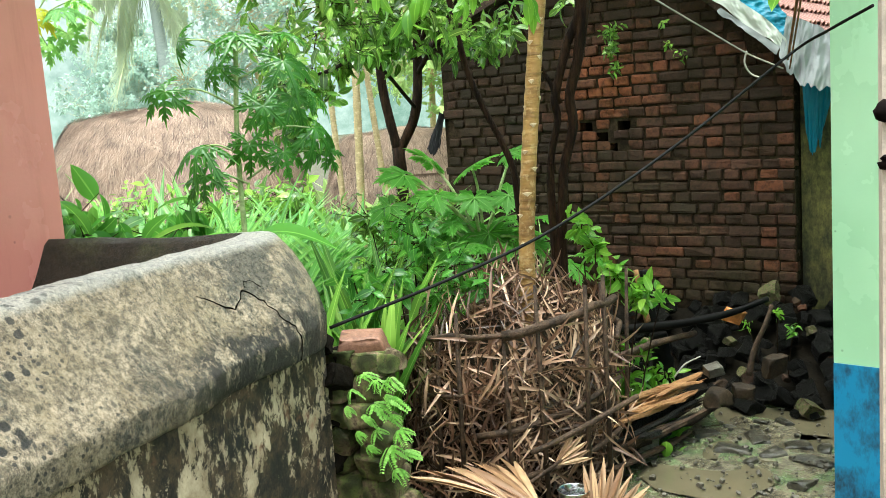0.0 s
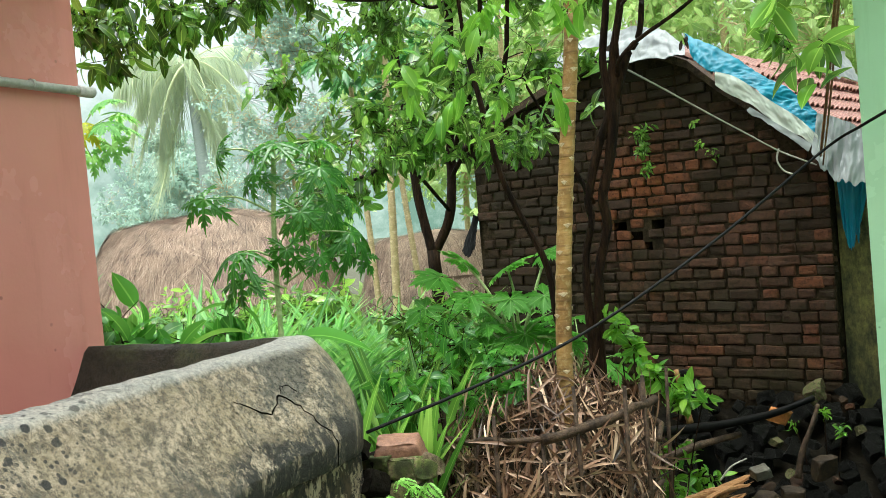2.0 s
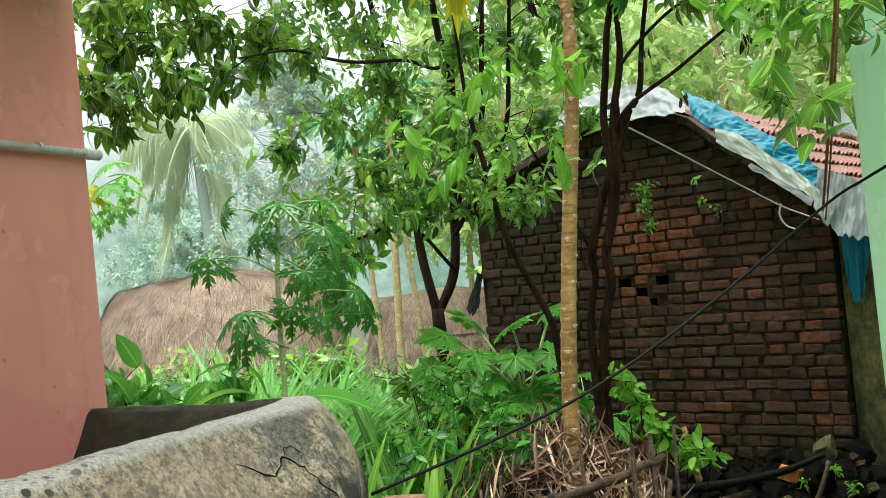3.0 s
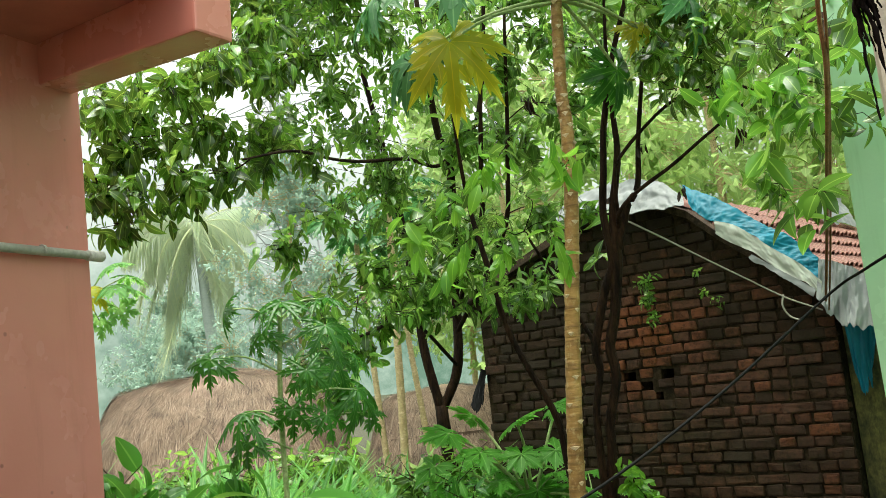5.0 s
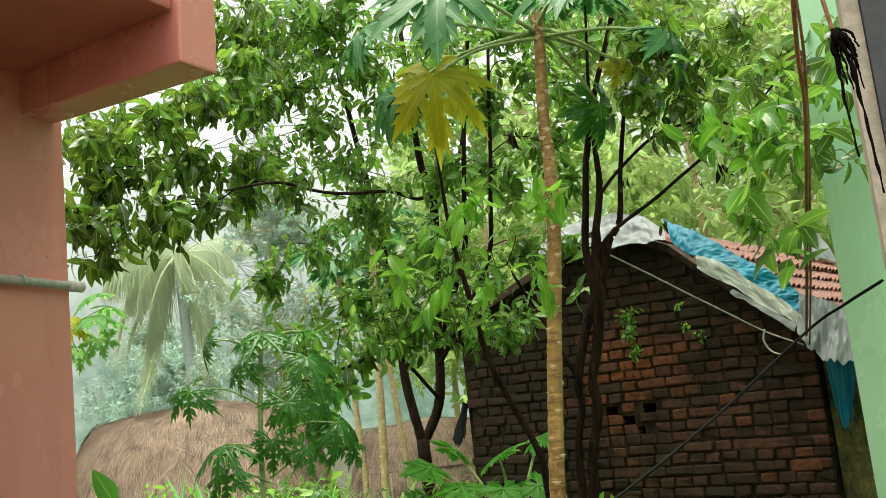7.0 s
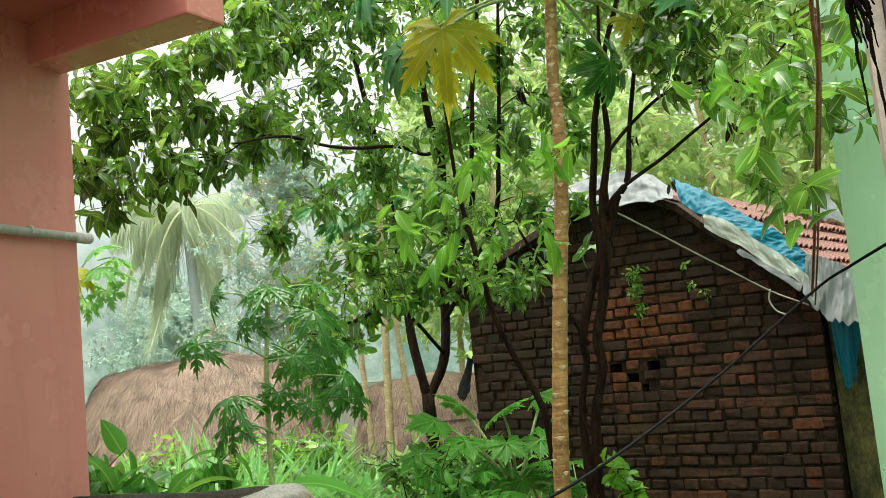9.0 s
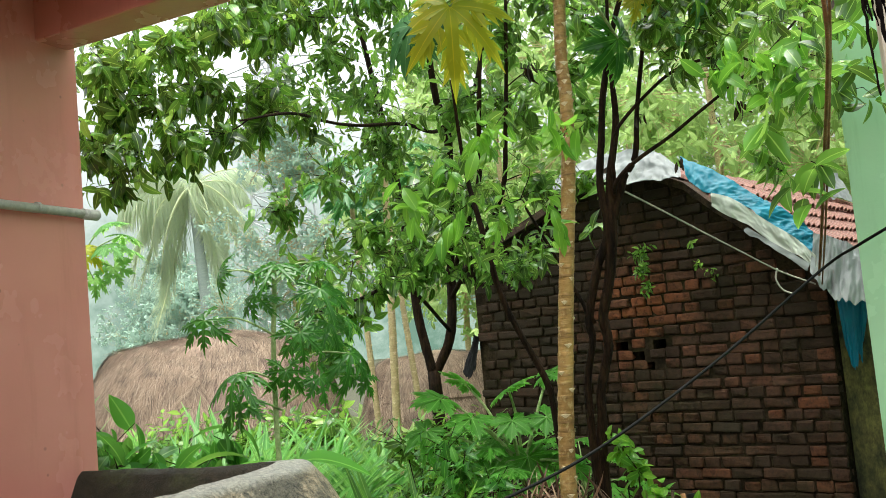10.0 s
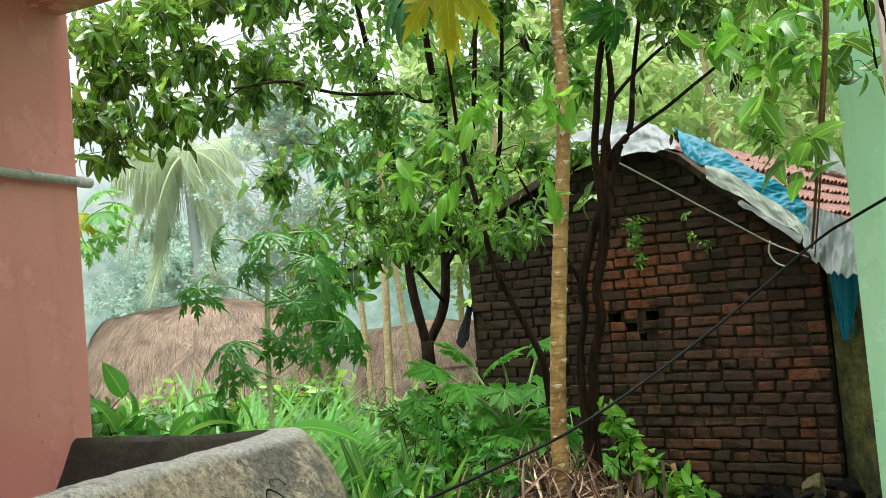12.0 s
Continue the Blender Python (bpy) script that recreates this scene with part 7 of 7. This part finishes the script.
def hanging_roots():
    root = thing("hanging_roots", "black shrivelled roots hanging beside the door frame", "roots", at=(0.104, 1.50, 2.47))
    rng = random.Random(14)
    b = Build()
    b.tube(spline([(-0.03, 0, 0.20), (-0.022, 0, 0.08), (-0.012, 0, 0.0), (0.0, 0, -0.10)], 5), 0.0032, 8)
    part("stem", b, VINE, root, smooth=True)
    for k in range(22):
        x, y = rng.uniform(-0.012, 0.018), rng.uniform(-0.01, 0.01)
        length = rng.uniform(0.03, 0.11) if k > 1 else 0.20 + 0.06 * k
        steps = 14 if k > 1 else 30
        pts, rad, thick = [], [], rng.uniform(0.0012, 0.0026)
        for i in range(steps + 1):
            t = i / steps
            pts.append((x * min(1, 3 * t) + 0.012 * t + 0.004 * noise.noise(Vector((k, 6 * t, 1))), y + 0.004 * noise.noise(Vector((k, 6 * t, 4))), -0.08 - 0.03 * rng.random() * (i == 0) - length * t))
            rad.append(thick * (1.3 + 1.1 * noise.noise(Vector((k * 3, 9 * t, 9)))) * (1.1 - 0.6 * t))
        b = Build()
        b.tube(pts, rad, 7, 0, 0.2, rng)
        part("root", b, RUST, root, smooth=True)


hanging_roots()

# ---- undergrowth ----


def undergrowth(name, label, category, area, n, size, shape, mat, seed, lean=0.35, zbase=0.0, upright=1.0):
    """Leaves or blades standing up from a patch of ground: (x0, x1, y0, y1)."""
    rng = np.random.default_rng(seed)
    x0, x1, y0, y1 = area
    tufts = max(3, n // 9)
    cx, cy = rng.uniform(x0, x1, tufts), rng.uniform(y0, y1, tufts)
    k = rng.integers(0, tufts, n)
    at = np.stack([cx[k] + rng.normal(size=n) * 0.04, cy[k] + rng.normal(size=n) * 0.04, np.full(n, zbase - 0.03)], 1)
    axis = np.stack([rng.normal(size=n) * lean, rng.normal(size=n) * lean, np.full(n, upright)], 1)
    nor = np.stack([-axis[:, 0] * 2 + rng.normal(size=n) * 0.3, -axis[:, 1] * 2 + rng.normal(size=n) * 0.3, np.full(n, 0.4)], 1)
    v, t, u = scatter(shape, at, axis, nor, rng.uniform(*size, n))
    ob = part(name, fast_mesh(name, v, t, mat, u), None)
    return tagged(ob, label, category, kind="stuff")


undergrowth("tall_grass", "tall arching bright green grass beside the wall", "grass", (-2.40, -1.95, 3.7, 4.7), 190, (0.5, 1.42), leaf_shape(1, 0.066, 9, 0.35, 0.3, 0.35), LEAF_GRASS, 41, 0.12)
undergrowth("tall_grass", "tall arching bright green grass in the garden", "grass", (-3.4, -2.0, 4.6, 7.2), 620, (0.4, 1.15), leaf_shape(1, 0.042, 8, 0.55, 0.3, 0.4), LEAF_GRASS, 42, 0.3)
undergrowth("ginger_leaves", "pale arching ginger leaves below the thatch", "plants", (-5.6, -3.0, 4.8, 7.0), 2600, (0.9, 1.72), leaf_shape(1, 0.046, 8, 0.6, 0.25, 0.45), LEAF_GINGER, 43, 0.35)
undergrowth("garden_weeds", "low mixed weeds covering the garden", "weeds", (-9.0, -2.0, 6.0, 13.0), 6000, (0.3, 0.75), OVATE_LOW, LEAF_GRASS, 44, 0.5)
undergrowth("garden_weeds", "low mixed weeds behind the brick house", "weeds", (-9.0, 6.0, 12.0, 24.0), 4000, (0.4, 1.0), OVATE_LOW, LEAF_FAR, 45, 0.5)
undergrowth("yard_weeds", "small bright weeds between the poles", "weeds", (-1.0, -0.7, 5.0, 5.55), 120, (0.06, 0.18), OVATE, LEAF_YOUNG, 46, 0.6)


def bush(name, label, clumps, density, size, mat, seed, shape=OVATE, droop=0.2, twig=0.003, rooted=True):
    rng = np.random.default_rng(seed)
    at, axis, nor, sizes, twigs = rosettes(rng, clumps, density, (4, 7), size, droop)
    base = Vector((clumps[0][0], clumps[0][1], 0))
    root = thing(name, label, "bush", at=base)
    v, t, u = scatter(shape, np.array(at) - np.array(base), axis, nor, sizes)
    part("foliage", fast_mesh("foliage", v, t, mat, u), None, root)["kind"] = "stuff"
    b = Build()
    for c in clumps if rooted else ():
        p = Vector(c[:3]) - base
        b.tube(spline([(p.x * 0.5, p.y * 0.5, -0.05), (p.x * 0.7, p.y * 0.7, p.z * 0.5), p], 3), 0.004, 5)
    for a, q in twigs:
        b.tube([Vector(a) - base, Vector(q) - base], [twig, twig * 0.6], 3)
    part("fine_branching", b, BARK, root)["kind"] = "stuff"


bush("dark_shrub", "dark small-leaved shrub among the papayas", [(-2.13, 5.31, 0.95, 0.22), (-2.3, 5.3, 0.7, 0.25), (-2.0, 5.2, 0.65, 0.25), (-1.75, 5.1, 0.55, 0.25), (-2.5, 5.6, 0.9, 0.25), (-2.55, 5.5, 1.25, 0.2), (-2.3, 5.6, 1.3, 0.2)], 520, (0.06, 0.11), LEAF, 51)
bush("climber", "bright young climber leaves beside the tree guard", [(-1.02, 5.05, 1.12, 0.10), (-0.92, 5.05, 0.98, 0.10), (-0.80, 5.1, 0.86, 0.08), (-1.10, 5.1, 1.25, 0.06), (-0.70, 5.2, 0.80, 0.06)], 900, (0.06, 0.11), LEAF_YOUNG, 52)
bush("broad_plant", "broad arching dark green leaves behind the wall", [(-2.90, 3.25, 1.55, 0.13), (-2.77, 3.16, 1.50, 0.12), (-2.77, 3.29, 1.45, 0.12), (-2.70, 3.35, 1.43, 0.11), (-3.00, 3.49, 1.52, 0.13), (-2.62, 3.41, 1.42, 0.10), (-2.65, 3.64, 1.46, 0.11), (-2.66, 3.75, 1.52, 0.10), (-2.95, 3.79, 1.41, 0.12), (-3.07, 3.42, 1.61, 0.11)], 380, (0.09, 0.19), LEAF_BROAD, 53, BROAD, 1.3)
bush("wall_creeper", "small creeper leaves rooted in the brick gable", [(-1.26, 7.12, 2.42, 0.09), (-1.24, 7.11, 2.28, 0.08), (-1.22, 7.10, 2.15, 0.06), (-0.82, 7.0, 2.27, 0.035), (-0.74, 6.98, 2.20, 0.03), (-0.86, 7.0, 2.42, 0.03)], 1500, (0.03, 0.065), LEAF, 54, rooted=False)
bush("garden_bush", "pale green leafy bush below the thatched shed", [(-4.6, 8.2, 1.15, 0.35), (-5.2, 8.6, 1.05, 0.4), (-5.9, 8.8, 1.0, 0.4), (-6.6, 8.6, 1.0, 0.4), (-7.2, 9.0, 0.9, 0.4), (-4.2, 7.6, 0.8, 0.3)], 300, (0.08, 0.16), LEAF, 56, OVATE_LOW)
bush("yard_weed", "bright green weeds growing behind the split log", [(-0.90, 5.40, 0.20, 0.12), (-0.80, 5.50, 0.30, 0.10), (-0.98, 5.32, 0.36, 0.10), (-0.86, 5.35, 0.10, 0.10), (-0.95, 5.45, 0.45, 0.10), (-0.85, 5.55, 0.42, 0.09), (-1.0, 5.4, 0.25, 0.1)], 1300, (0.04, 0.09), LEAF_YOUNG, 57)
bush("rubble_sprig", "small green sprigs growing in the black rubble", [(-0.12, 6.25, 0.50, 0.05), (-0.02, 6.15, 0.42, 0.04), (-0.30, 6.2, 0.45, 0.04)], 1500, (0.03, 0.06), LEAF_YOUNG, 58)
bush("leafy_shrub", "dark glossy shrub standing in the grass beside the guard", [(-1.79, 4.52, 1.24, 0.14), (-1.62, 4.46, 1.13, 0.14), (-1.85, 4.26, 1.12, 0.13), (-1.92, 4.12, 1.03, 0.12), (-1.52, 4.49, 1.04, 0.12), (-1.9, 4.59, 1.33, 0.12), (-2.02, 4.1, 1.15, 0.1), (-1.67, 4.32, 1.02, 0.12)], 560, (0.05, 0.10), LEAF_BROAD, 59)
for k, (x, y, z, turn, s) in enumerate(((-1.865, 3.021, 1.488, 8, 0.27), (-1.976, 3.152, 1.457, 200, 0.29), (-2.42, 3.4, 1.40, 170, 0.34), (-2.50, 3.42, 1.36, 10, 0.34), (-2.75, 3.4, 1.34, 200, 0.36), (-2.85, 3.45, 1.36, 15, 0.36), (-2.98, 3.4, 1.34, 190, 0.34),
                                       (-2.36, 3.5, 1.46, 195, 0.30), (-3.05, 3.4, 1.40, -10, 0.32))):
    v, t, u = scatter(leaf_shape(1, 0.34 if k > 1 else 0.42, 9, 0.75, 0.3, 0.45), [(0, 0, 0)], [(1, 0, 0.55)], [(0, 0, 1)], [s])
    o = part("broad_leaf", fast_mesh("broad_leaf", v, t, LEAF_GRASS if k > 1 else LEAF_PAPAYA, u), None)
    o.matrix_world = pose(x, y, z, 12, 0, turn)
    tagged(o, "single broad arching leaf behind the coping", "leaf", "broad leaves")

# ---- the bricks of the gable wall ----


def gable_bricks():
    rng = random.Random(33)
    pitch = 0.0798

    def shape(length, k):
        bm = rounded_box((length, 0.10, 0.0715), 0.0150, 0.005, 2, random.Random(700 + k))
        for v in bm.verts:
            n = noise.noise_vector(v.co * 14 + Vector((k * 5.3, 0, 0)))
            v.co += Vector((n.x * 0.006, n.y * 0.012, n.z * 0.006))
        me = bpy.data.meshes.new("brick")
        bm.to_mesh(me)
        bm.free()
        me.materials.append(BRICK)
        return me
    stretch = [shape(0.216, k) for k in range(12)]
    header = [shape(0.116, 20 + k) for k in range(9)]
    holes = [((h[0] + h[1]) / 2, (h[2] + h[3]) / 2) for h in HOLES]
    rest, count, row = Build(), 0, 0
    places = []
    z = 0.44
    while z < 3.1:
        shorts = rng.choice((0.95, 0.88, 0.75)) if row % 2 else rng.choice((0.2, 0.4, 0.6))
        x = -0.005 - (0.0 if row % 2 else 0.125) * rng.uniform(0.5, 1.1)
        if not row % 2 and z + 0.03 < gable_top(-0.12):
            places.append((-0.06, z, 0.116))
        while x > -2.95:
            gap_zone = -1.64 < x < -1.16 and 1.50 < z < 1.74
            short = gap_zone or rng.random() < shorts
            length = 0.116 if short else 0.216
            scale = rng.uniform(0.88, 1.08)
            cx = x - length * scale / 2
            if z + 0.03 < gable_top(max(-2.93, cx)) - 0.01 and cx - length * 0.4 > -2.97:
                places.append((cx, z, length))
            x -= length * scale + rng.uniform(0.010, 0.018)
        z += pitch * rng.uniform(0.97, 1.03)
        row += 1
    for a, b in holes:
        places.remove(min(places, key=lambda p: abs(p[0] - a) + 2 * abs(p[1] - b)))
    places.sort(key=lambda p: -p[0])
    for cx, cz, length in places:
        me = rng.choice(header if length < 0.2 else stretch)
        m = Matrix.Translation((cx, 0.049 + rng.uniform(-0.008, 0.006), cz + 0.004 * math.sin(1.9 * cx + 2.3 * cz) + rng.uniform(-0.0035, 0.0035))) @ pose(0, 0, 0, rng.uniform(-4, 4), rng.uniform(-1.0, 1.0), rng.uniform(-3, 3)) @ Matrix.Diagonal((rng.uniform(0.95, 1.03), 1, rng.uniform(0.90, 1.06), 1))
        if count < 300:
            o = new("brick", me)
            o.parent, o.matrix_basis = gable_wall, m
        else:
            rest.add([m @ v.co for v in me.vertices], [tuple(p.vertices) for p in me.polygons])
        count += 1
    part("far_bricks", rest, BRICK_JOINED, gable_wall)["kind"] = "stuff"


def joined_brick_mat():
    m = BRICK.copy()
    m.name = "wet_old_brick_joined"
    t = m.node_tree
    for n in list(t.nodes):
        if n.bl_idname == "ShaderNodeObjectInfo":
            to = [link.to_socket for link in n.outputs["Random"].links]
            g = t.nodes.new("ShaderNodeNewGeometry")
            for s in to:
                t.links.new(g.outputs["Random Per Island"], s)
            t.nodes.remove(n)
    return m


BRICK_JOINED = joined_brick_mat()
gable_bricks()
